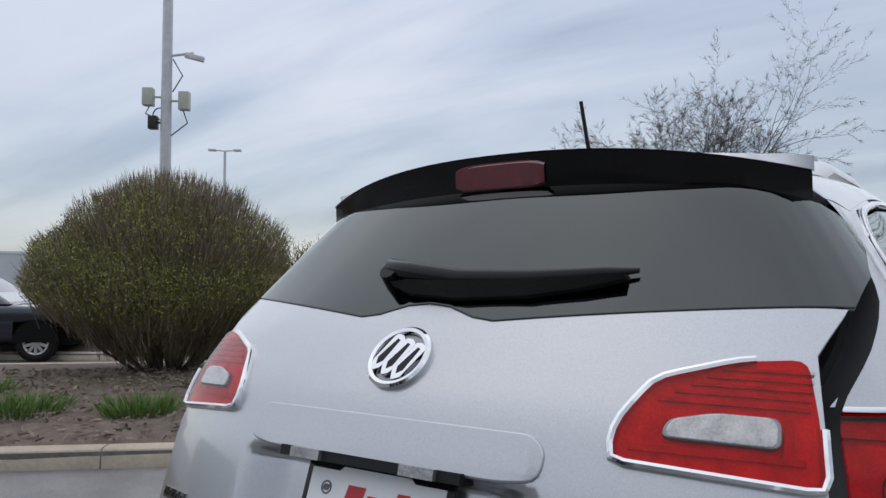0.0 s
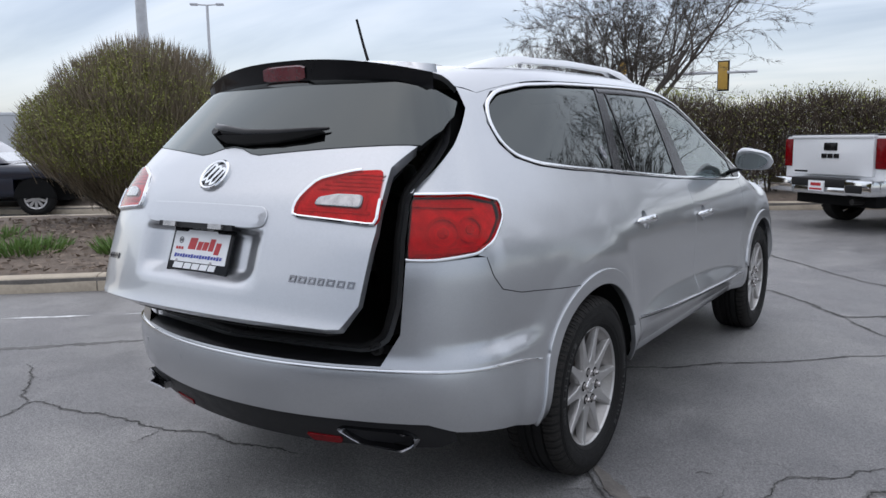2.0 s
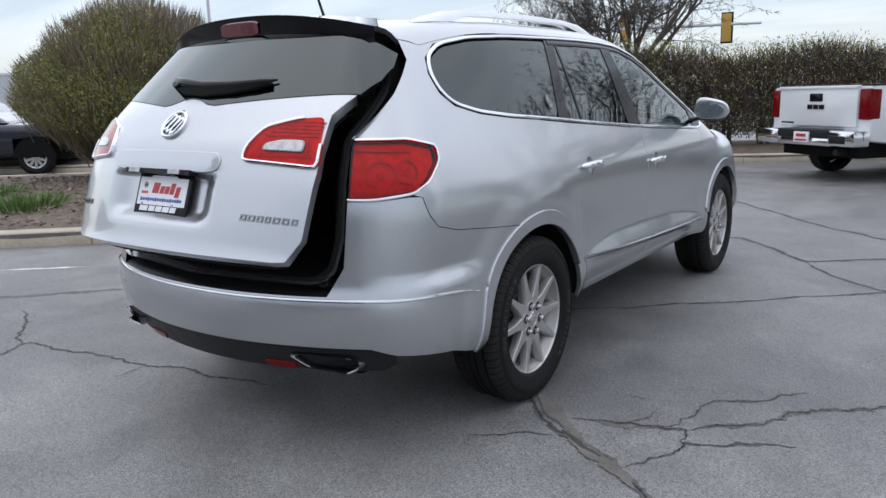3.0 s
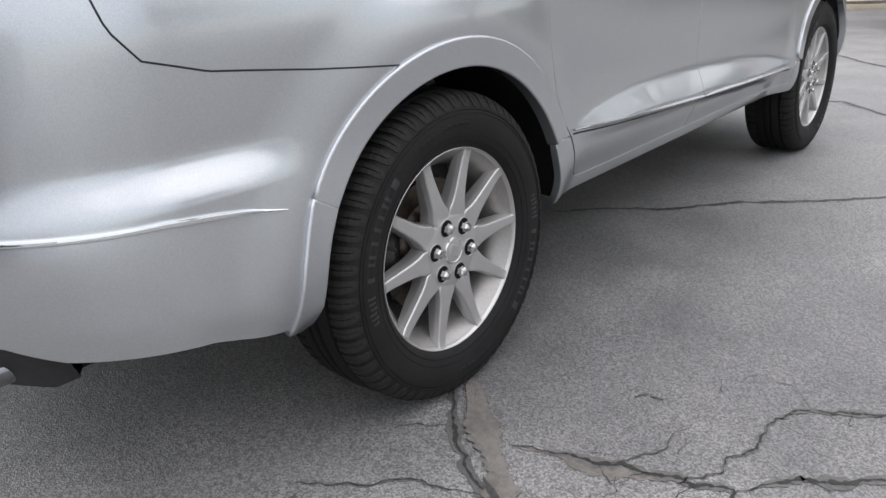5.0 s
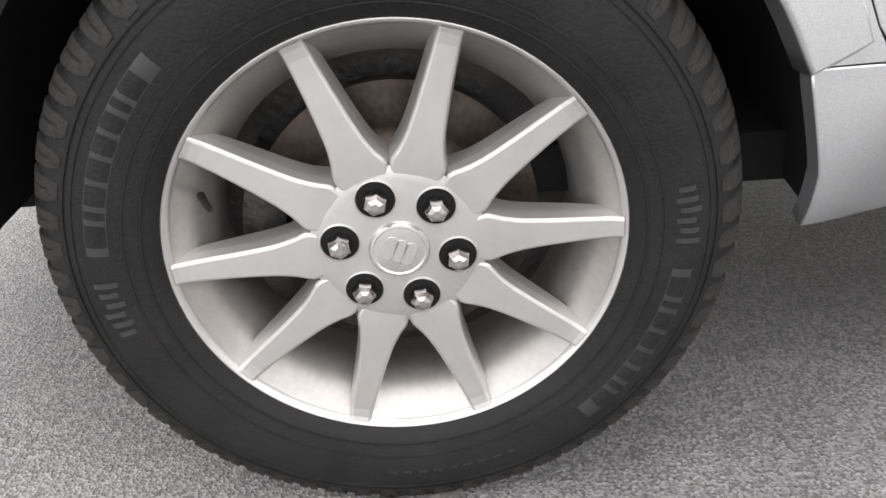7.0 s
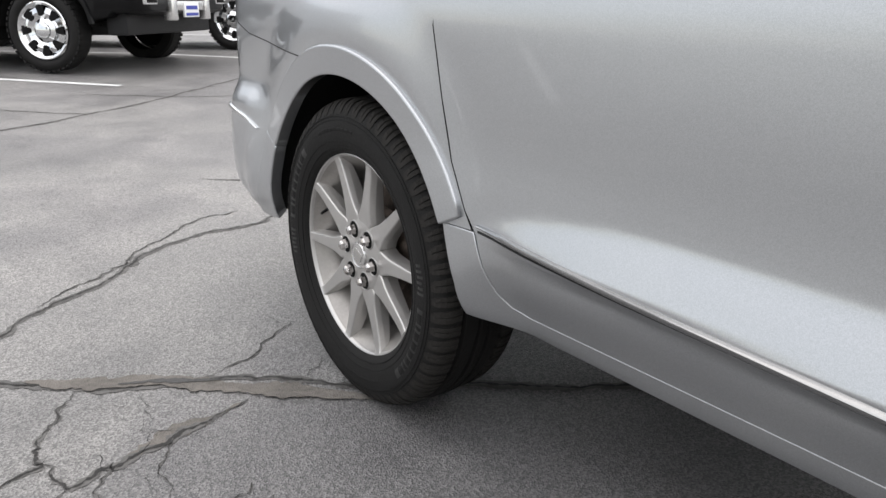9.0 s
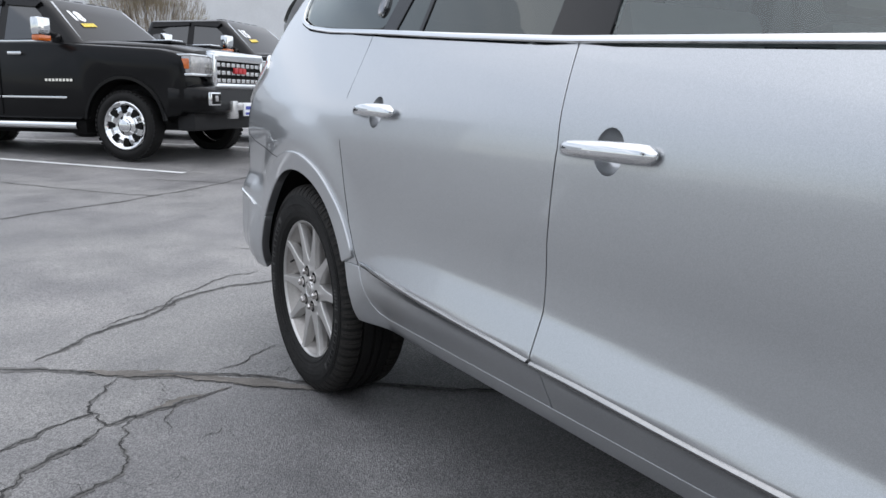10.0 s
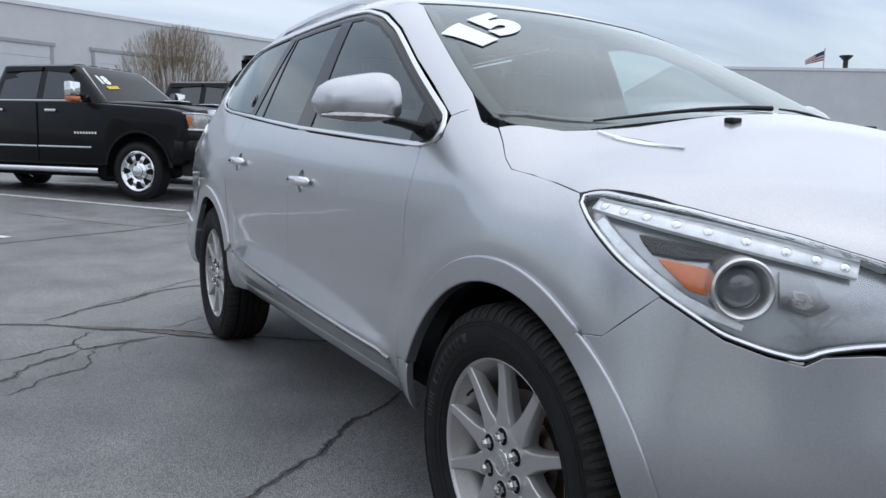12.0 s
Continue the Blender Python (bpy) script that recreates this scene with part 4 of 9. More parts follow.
# gate lamps with chrome surround
GL = [(0.412, 1.066), (0.415, 1.12), (0.458, 1.195), (0.57, 1.236), (0.662, 1.250), (0.686, 1.15), (0.697, 1.058)]
glr = rounded(GL, 0.02, 3)
cc = glr.mean(0)
for mirrored in (False, True):
    lamp = liftgate
    skin("gate_lamp", "rear", cc + (glr - cc) * 0.94, REDGLASS, liftgate, "red liftgate lamp with a clear insert", m=GATE_M, off=0.010, mirror=mirrored, res=0.012)
    skin("lamp_backing", "rear", cc + (glr - cc) * 0.93, REDBACK, lamp, "bright reflector behind the red lens", m=GATE_M, off=0.001, roll=0.0, thick=0.004, mirror=mirrored, res=0.012)
    for kz, dz in ((1.086, 0.009), (1.163, 0.005), (1.178, 0.004), (1.192, 0.004), (1.206, 0.004), (1.220, 0.004)):
        x0 = 0.44 if kz < 1.16 else 0.465 + (kz - 1.16) * 1.4
        skin("lamp_rib", "rear", [(x0, kz), (0.668, kz + 0.006), (0.668, kz + 0.006 + dz), (x0, kz + dz)], REDBOWL, lamp, m=GATE_M, off=0.0055, mirror=mirrored, res=0.02, roll=0.0008)
    skin("lamp_rib", "rear", [(0.640, 1.10), (0.652, 1.10), (0.650, 1.155), (0.640, 1.155)], REDBOWL, lamp, m=GATE_M, off=0.0055, mirror=mirrored, res=0.02, roll=0.0008)
    ins = rounded([(0.488, 1.110), (0.494, 1.132), (0.550, 1.147), (0.626, 1.149), (0.630, 1.112)], 0.012, 3)
    ci = ins.mean(0)
    skin("clear_insert", "rear", ins, LENSCLEAR, lamp, "clear reversing lamp insert", m=GATE_M, off=0.0125, mirror=mirrored, res=0.012)
    skin("insert_frame", "rear", ci + (ins - ci) * 1.07, BLACKCHROME, lamp, m=GATE_M, off=0.0115, mirror=mirrored, holes=[ci + (ins - ci) * 1.01], res=0.012)
    mm = GATE_M if not mirrored else Matrix.Scale(-1, 4, (1, 0, 0)) @ GATE_M
    band("gate_lamp_chrome", "rear", np.roll(glr, -22, axis=0)[:-6], 0.014, CHROME, liftgate, off=0.001, high=0.014, label="chrome lamp surround", m=mm)
# shelf over the number plate with its small lamps
bar = rounded([(-0.315, 1.022), (-0.255, 1.014), (0.255, 1.014), (0.315, 1.022), (0.318, 1.065), (0.295, 1.086), (-0.295, 1.086), (-0.318, 1.065)], 0.02, 3)
skin("plate_shelf", "rear", bar, SILVER, liftgate, "silver shelf over the number plate", m=GATE_M, off=0.006, bulge=0.024, thick=0.07, roll=0.004, res=0.012)
bm = bmesh.new()
for x, w2, mi in ((0.0, 0.20, 0), (-0.13, 0.035, 1), (0.12, 0.035, 1)):
    box(bm, (x - w2, -1.128 - 0.01 * mi, 0.998), (x + w2, -1.085, 1.016), GATE_M, mi=mi)
part("plate_lamp_bar", bm, [BLACKPLASTIC, LENSCLEAR], liftgate, "black strip with two plate lamps")

# number plate: dealer plate in a black frame, its brand lettering as plain bars
PM = GATE_M @ Matrix.Translation((0.004, -1.084, 0.925)) @ pose(0, 0, 0, 90 - 6.5, 0, 0)
WHITEMAT = mat("plate_white", (0.78, 0.79, 0.80), 0.4, var=0.04, scale=30)
REDINK = mat("red_ink", (0.45, 0.02, 0.025), 0.45, var=0.1, scale=60)
BLUEINK = mat("blue_ink", (0.03, 0.05, 0.32), 0.45, var=0.1, scale=60)
GREYINK = mat("grey_ink", (0.12, 0.12, 0.13), 0.45, var=0.1, scale=60)
bm = bmesh.new()
box(bm, (-0.165, -0.087, 0.0), (0.165, 0.087, 0.010), PM, bevel=0.004)
part("plate_frame", bm, GLOSSBLACK, liftgate, "black frame of the dealer plate", smooth=True)
plate = liftgate
bm = bmesh.new()
prism(bm, [(-0.150, -0.052), (0.150, -0.052), (0.150, 0.058), (0.085, 0.058), (0.075, 0.066), (-0.075, 0.066), (-0.085, 0.058), (-0.150, 0.058)], 0.002, PM @ Matrix.Translation((0, 0, 0.0101)))
part("plate", bm, WHITEMAT, plate, "white dealer plate")


def bars(name, rows, material, m, parent, label):
    """Plain raised bars in place of lettering: x, y, width, height, slant."""
    bm = bmesh.new()
    for x, y, w2, h2, sl in rows:
        prism(bm, [(x - w2 / 2 - sl, y - h2 / 2), (x + w2 / 2 - sl, y - h2 / 2), (x + w2 / 2 + sl, y + h2 / 2), (x - w2 / 2 + sl, y + h2 / 2)], 0.0012, m)
    return part(name, bm, material, parent, label)


TM = PM @ Matrix.Translation((0, 0, 0.0122))
bars("red_bar", [(-0.040, 0.016, 0.040, 0.042, 0.004), (0.000, 0.010, 0.026, 0.030, 0.004), (0.031, 0.010, 0.026, 0.030, 0.004), (0.064, 0.016, 0.026, 0.044, 0.004), (0.097, 0.004, 0.026, 0.042, 0.004)], REDINK, TM, plate, "red bars")
bars("blue_bar", [(-0.125 + 0.0155 * i, -0.030, 0.011, 0.011 if i % 3 else 0.014, 0.001) for i in range(17)], BLUEINK, TM, plate, "small blue bars")
bars("small_red_bar", [(-0.125, -0.003, 0.011, 0.010, 0), (-0.110, -0.003, 0.012, 0.010, 0), (-0.095, -0.003, 0.010, 0.010, 0)], REDINK, TM, plate, "small red bars")
bars("white_bar", [(-0.098, -0.066, 0.052, 0.021, 0.003), (-0.046, -0.066, 0.038, 0.021, 0.003), (-0.002, -0.066, 0.038, 0.021, 0.003), (0.043, -0.066, 0.040, 0.021, 0.003), (0.087, -0.066, 0.036, 0.021, 0.003)], WHITEMAT, TM, plate, "bold white bars")
tb = text_bm("NAPERVILLE", 0.021, 0.0004, TM @ Matrix.Translation((0, 0.0755, 0)))
part("town_lettering", tb, WHITEMAT, plate, "white town name lettering")
bm = bmesh.new()
rg = lathe(bm, [(0.0, 0.0125), (0.001, 0.012), (0.001, 0.0095), (0.0, 0.009)], axis="z", n=24)
bmesh.ops.transform(bm, matrix=TM @ Matrix.Translation((-0.108, 0.026, 0)), verts=bm.verts)
for s in (-1, 0, 1):
    prism(bm, [(-0.0018, -0.006), (0.0018, -0.006), (0.0022, 0.006), (-0.0022, 0.006)], 0.001, TM @ Matrix.Translation((-0.108 + 0.0055 * s, 0.026, 0)) @ pose(0, 0, 0, 0, 0, -25))
part("round_mark", bm, GREYINK, plate, "small grey round mark")
for x in (-0.115, 0.075):
    bm = bmesh.new()
    rg = lathe(bm, [(0.0, 0.007), (0.003, 0.006), (0.004, 0.003)], axis="z", n=14)
    cap(bm, rg[-1])
    bmesh.ops.transform(bm, matrix=TM @ Matrix.Translation((x, -0.050, 0)), verts=bm.verts)
    part("plate_screw", bm, LUG, plate)

# round emblem with three slanting shields
P0 = on_rear([(0.0, 1.195)])[0]
N0 = Vector(body_normal(np.array([P0]))[0])
EM = GATE_M @ Matrix.Translation(P0) @ Matrix((Vector((1, 0, 0)), N0.cross(Vector((1, 0, 0))), N0)).transposed().to_4x4()
bm = bmesh.new()
rg = lathe(bm, [(-0.004, 0.068), (0.008, 0.067), (0.012, 0.062), (0.010, 0.055), (0.004, 0.053)], axis="z", n=56)
bmesh.ops.transform(bm, matrix=EM, verts=bm.verts)
part("gate_emblem", bm, CHROME, liftgate, "round chrome emblem with three slanting shields", smooth=True)
emb = liftgate
bm = bmesh.new()
rg = lathe(bm, [(0.002, 0.054), (0.0035, 0.03)], axis="z", n=40)
cap(bm, rg[-1])
bmesh.ops.transform(bm, matrix=EM, verts=bm.verts)
part("emblem_field", bm, BLACKCHROME, emb)
for s in (-1, 0, 1):
    bm = bmesh.new()
    out_s = rounded([(-0.0135, -0.030), (0.002, -0.047), (0.0150, -0.034), (0.0150, 0.036), (0.0, 0.042), (-0.0150, 0.036)], 0.005, 2)
    place = EM @ Matrix.Translation((0.0270 * s, -0.0085 * s, 0.003)) @ pose(0, 0, 0, 0, 0, -26)
    prism(bm, out_s, 0.008, place)
    part("shield", bm, CHROME, emb)
    bm = bmesh.new()
    prism(bm, [(-0.0075, -0.020), (0.0015, -0.032), (0.0085, -0.020), (0.0035, 0.030), (-0.0030, 0.030)], 0.0088, place)
    part("shield_field", bm, GLOSSBLACK, emb)

# model lettering as plain chrome bars
for x0, widths, z0, xs in ((0.452, (0.027, 0.030, 0.027, 0.024, 0.030, 0.028, 0.026), 0.862, 1), (-0.655, (0.026, 0.026, 0.010, 0.024, 0.026), 0.865, 1)):
    x = x0
    lets = None
    for i, wd in enumerate(widths):
        c = on_rear([(x + wd / 2, z0)])[0]
        N1 = Vector(body_normal(np.array([c]))[0])
        T1 = Vector((0, 0, 1)).cross(N1).normalized()
        M1 = GATE_M @ Matrix.Translation(c) @ Matrix((T1, N1.cross(T1), N1)).transposed().to_4x4()
        hb = 0.0115
        bm = bmesh.new()
        outer = [(-wd / 2, -hb), (wd / 2 - 0.004, -hb), (wd / 2, hb), (-wd / 2 + 0.004, hb)]
        inner = [(x2 * 0.60, z2 * 0.42) for x2, z2 in outer]
        vo, vi, vb = [[bm.verts.new(M1 @ Vector((x2, z2, dz))) for x2, z2 in ln] for ln, dz in ((outer, 0.0045), (inner, 0.0045), (outer, 0.0))]
        vj = [bm.verts.new(M1 @ Vector((x2, z2, 0.0))) for x2, z2 in inner]
        for q in range(4):
            r2 = (q + 1) % 4
            bm.faces.new((vo[q], vo[r2], vi[r2], vi[q]))
            bm.faces.new((vb[q], vb[r2], vo[r2], vo[q]))
            bm.faces.new((vi[q], vi[r2], vj[r2], vj[q]))
        part("chrome_bar", bm, BLACKCHROME, liftgate)
        x += wd + 0.0045

# spoiler with the high brake lamp
def spoiler_sec(x):
    k = (abs(x) / 0.62) ** 2.4
    yl = -0.815 + 0.15 * k
    zt = float(ROOF(-0.60)) - 0.095 * x * x
    zl = min(1.690 - 0.022 * k - 0.04 * x * x, zt - 0.016)
    zu = 1.643 - 0.045 * k - 0.02 * x * x
    return [(-0.595, zt + 0.002), (-0.68 + 0.03 * k, zt - 0.006), (yl + 0.03, zl + 0.006), (yl, zl), (yl + 0.006, zl - 0.006), (yl + 0.030, zu - 0.036), (-0.745 + 0.10 * k, zu - 0.050)]


xs = np.linspace(-0.62, 0.62, 33)
for nm, ia, ib, mt, lb in (("spoiler", 0, 4, SILVER, "silver roof spoiler"), ("spoiler_underside", 4, 7, GLOSSBLACK, "gloss black underside of the spoiler")):
    bm = bmesh.new()
    prev = None
    for x in xs:
        ring = [bm.verts.new((x, y, z)) for y, z in spoiler_sec(x)[ia if ia == 0 else ia - 1:ib]]
        if prev:
            for k in range(len(ring) - 1):
                bm.faces.new((prev[k], prev[k + 1], ring[k + 1], ring[k]))
        prev = ring
    bmesh.ops.transform(bm, matrix=GATE_M, verts=bm.verts)
    part(nm, bm, mt, liftgate, lb, smooth=True)
bm = bmesh.new()
prev = None
for x in np.linspace(-0.115, 0.115, 13):
    sec = spoiler_sec(x)
    a, b = Vector((x, *sec[4])), Vector((x, *sec[5]))
    o = Vector((0, -0.006, -0.003))
    e = 0.12 + 0.10 * (abs(x) / 0.115) ** 6
    ring = [bm.verts.new(a.lerp(b, e) + o * 0.2), bm.verts.new(a.lerp(b, e + 0.06) + o), bm.verts.new(a.lerp(b, 0.94 - e) + o), bm.verts.new(a.lerp(b, 1 - e) + o * 0.2)]
    if prev:
        for k in range(3):
            bm.faces.new((prev[k], prev[k + 1], ring[k + 1], ring[k]))
    prev = ring
bmesh.ops.transform(bm, matrix=GATE_M, verts=bm.verts)
part("high_brake_lamp", bm, mat("dark_red_lens", (0.10, 0.006, 0.01), 0.12, coat=1.0, var=0.2, scale=40), liftgate, "dark red high brake lamp", smooth=True)

# rear wiper: one broad arm lying close over its blade
bm = bmesh.new()
arm = [(-0.150, 1.385), (-0.125, 1.390), (-0.05, 1.376), (0.06, 1.362), (0.20, 1.366), (0.33, 1.384), (0.385, 1.394)]
lift = [0.026, 0.040, 0.042, 0.036, 0.030, 0.022, 0.016]
secs = [(0.016, 0.014), (0.026, 0.020), (0.027, 0.018), (0.024, 0.015), (0.020, 0.011), (0.014, 0.008), (0.006, 0.004)]
prev = None
for a, l, (h, w2) in zip(arm, lift, secs):
    p = on_rear([a])[0]
    ring = [bm.verts.new((p[0], p[1] - l - w2 * math.cos(t), p[2] + h * math.sin(t) * 0.8)) for t in [2 * math.pi * k / 12 for k in range(12)]]
    if prev:
        for k in range(12):
            bm.faces.new((prev[k], prev[(k + 1) % 12], ring[(k + 1) % 12], ring[k]))
    else:
        bm.faces.new(ring)
    prev = ring
bm.faces.new(prev)
p0 = on_rear([(-0.115, 1.360)])[0]
tube(bm, [p0 + np.array((0, -0.040, 0.02)), p0], [0.020, 0.026], 12)
bmesh.ops.transform(bm, matrix=GATE_M, verts=bm.verts)
part("rear_wiper", bm, GLOSSBLACK, liftgate, "black rear wiper arm", smooth=True)
bm = bmesh.new()
prev = None
for x, z, h in ((-0.105, 1.352, 0.004), (-0.06, 1.343, 0.016), (0.06, 1.335, 0.020), (0.20, 1.343, 0.018), (0.30, 1.360, 0.012), (0.37, 1.378, 0.004)):
    p = on_rear([(x, z)])[0]
    ring = [bm.verts.new(p + np.array(o)) for o in ((0, -0.002, -h), (0, -0.024, -h * 0.6), (0, -0.034, h), (0, -0.004, h))]
    if prev:
        for k in range(4):
            bm.faces.new((prev[k], prev[(k + 1) % 4], ring[(k + 1) % 4], ring[k]))
    else:
        bm.faces.new(ring)
    prev = ring
bm.faces.new(prev)
bmesh.ops.transform(bm, matrix=GATE_M, verts=bm.verts)
part("wiper_blade", bm, RUBBER, liftgate, smooth=True)

# ---- boot opening and interior ----
def opening(k, dy):
    o = [(-0.0, 0.735), (0.56, 0.737), (0.625, 0.775), (0.655, 0.90), (0.648, 1.15), (0.630, 1.26), (0.671, 1.36), (0.679, 1.44), (0.632, 1.56), (0.548, 1.645), (0.30, 1.672), (0, 1.68)]
    o = rounded(o + [(-x, z) for x, z in o[::-1][1:-1]], 0.03, 2)
    return [(x * k, float(on_rear([(min(max(x, -0.695), 0.695), min(z, 1.66))])[0][1]) + dy, z) for x, z in o]


bm = bmesh.new()
o0, o1, o2 = opening(1.085, 0.008), opening(1.0, 0.050), opening(0.985, 0.075)
rings = [[bm.verts.new(p) for p in r] for r in (o0, o1)]
nn = len(o0)
for p, q in zip(rings, rings[1:]):
    for i in range(nn):
        bm.faces.new((p[i], p[(i + 1) % nn], q[(i + 1) % nn], q[i]))
part("boot_frame", bm, SILVER, car, "silver frame of the boot opening", smooth=True)
bm = bmesh.new()
rr = [Vector(p) for p in opening(0.992, 0.050)]
tube(bm, rr + rr[:1], 0.016, 8, ends=False)
part("boot_seal", bm, RUBBER, car, "black rubber boot seal", smooth=True)
bm = bmesh.new()
rings = [[bm.verts.new(p) for p in o2]]
for yb, k in ((-0.70, 0.97), (0.2, 0.95)):
    rings.append([bm.verts.new((x * k, yb, max(z, 0.72))) for x, y, z in o2])
for p, q in zip(rings, rings[1:]):
    for i in range(nn):
        bm.faces.new((p[i], p[(i + 1) % nn], q[(i + 1) % nn], q[i]))
part("boot_lining", bm, CARGO, car, "black boot lining", smooth=True)
bm = bmesh.new()
box(bm, (-0.60, -0.25, 0.70), (-0.06, -0.12, 1.25), pose(0, 0, 0, 8, 0, 0), bevel=0.04)
box(bm, (0.06, -0.25, 0.70), (0.60, -0.12, 1.25), pose(0, 0, 0, 8, 0, 0), bevel=0.04)
part("third_row_seat", bm, CARGO, car, "black third row seat back")
for s in (-0.012, 0.020):
    bm = bmesh.new()
    tube(bm, [(s + 0.02, -1.062, 0.735), (s + 0.02, -1.066, 0.768), (s + 0.028, -1.05, 0.772)], 0.004, 6)
    part("gate_striker", bm, LUG, car)
for sg in (1, -1):
    P0 = Vector((sg * 0.615, -0.99, 0.735))
    bm = bmesh.new()
    rg = lathe(bm, [(0.0, 0.024), (-0.008, 0.022), (-0.010, 0.012), (0.0, 0.008)], axis="y", n=20)
    cap(bm, rg[-1])
    bmesh.ops.transform(bm, matrix=Matrix.Translation(P0 + Vector((0, -0.035, 0.01))) @ pose(0, 0, 0, 0, 0, 25 * sg), verts=bm.verts)
    part("gate_bumper_stop", bm, RUBBER, car, smooth=True)
    # gas strut
    bm = bmesh.new()
    a, b = Vector((sg * 0.655, -0.66, 1.50)), GATE_M @ Vector((sg * 0.665, -0.83, 1.30))
    tube(bm, [a, a.lerp(b, 0.55)], 0.011, 8)
    tube(bm, [a.lerp(b, 0.55), b], 0.005, 8)
    part("gas_strut", bm, BLACKPLASTIC, car)

# cabin: lining, seats, dash, wheel
bm = bmesh.new()
box(bm, (-0.86, 0.1, 0.40), (0.86, 2.75, 0.46))
part("cabin_floor", bm, CARGO, car, "black cabin floor")
LININGM = mat("grey_headlining", (0.10, 0.10, 0.098), 0.85, var=0.1, scale=10)
hl = [np.array(p) for p in ((0.0, 1.83), (0.3, 1.82), (0.56, 1.79), (0.60, 1.4), (0.61, 0.7), (0.60, 0.0), (0.54, -0.45), (0, -0.5))]
skin("headlining", "top", hl + [p * np.array([-1, 1]) for p in hl[::-1][1:-1]], LININGM, car, "grey headlining", off=-0.035, thick=0.01, res=0.05)
for sg in (1, -1):
    for y0 in (1.35, 0.35):
        bm = bmesh.new()
        box(bm, (sg * 0.40 - 0.25, y0 + 0.0, 0.62), (sg * 0.40 + 0.25, y0 + 0.52, 0.80), pose(0, 0, 0), bevel=0.05)
        part("seat_cushion", bm, INTERIOR, car, "grey front seat cushion" if y0 > 1 else "", smooth=True)
        bm = bmesh.new()
        box(bm, (-0.25, -0.07, 0), (0.25, 0.07, 0.62), Matrix.Translation((sg * 0.40, y0, 0.72)) @ pose(0, 0, 0, 14, 0, 0), bevel=0.055)
        part("seat_back", bm, INTERIOR, car, smooth=True)
        bm = bmesh.new()
        box(bm, (-0.14, -0.05, 0), (0.14, 0.05, 0.19), Matrix.Translation((sg * 0.40, y0 - 0.155, 1.36)) @ pose(0, 0, 0, 8, 0, 0), bevel=0.045)
        part("headrest", bm, INTERIOR, car, smooth=True)
bm = bmesh.new()
prev = None
for i in range(17):
    x = -0.80 + 1.6 * i / 16
    yb = 2.86 - 0.22 * (abs(x) / 0.8) ** 2
    hood_b = 0.035 * math.exp(-((x + 0.40) / 0.2) ** 2)
    ring = [bm.verts.new(p) for p in ((x, yb, 1.17), (x, yb - 0.25, 1.15 + hood_b), (x, yb - 0.45, 1.12 + hood_b), (x, yb - 0.52, 1.05), (x, yb - 0.50, 0.72))]
    if prev:
        for k in range(4):
            bm.faces.new((prev[k], prev[k + 1], ring[k + 1], ring[k]))
    prev = ring
part("dashboard", bm, mat("dark_grey_dash", (0.045, 0.045, 0.045), 0.7, var=0.2, scale=20, bump=0.2, bscale=300), car, "dark grey dashboard", smooth=True)
bm = bmesh.new()
ring = [Vector((0.185 * math.cos(a), 0, 0.185 * math.sin(a))) for a in [2 * math.pi * k / 36 for k in range(37)]]
tube(bm, ring, 0.016, 8, ends=False)
for a in (0, 180, 270):
    tube(bm, [(0, 0, 0), (0.18 * math.cos(radians(a)), 0, 0.18 * math.sin(radians(a)))], [0.03, 0.014], 8)
bmesh.ops.transform(bm, matrix=Matrix.Translation((-0.40, 2.12, 1.08)) @ pose(0, 0, 0, -24, 0, 0), verts=bm.verts)
part("steering_wheel", bm, BLACKPLASTIC, car, smooth=True)
bm = bmesh.new()
box(bm, (-0.11, -0.015, -0.035), (0.11, 0.02, 0.035), Matrix.Translation((0, 2.03, 1.555)) @ pose(0, 0, 0, 10, 0, 0), bevel=0.012)
part("inside_mirror", bm, BLACKPLASTIC, car)

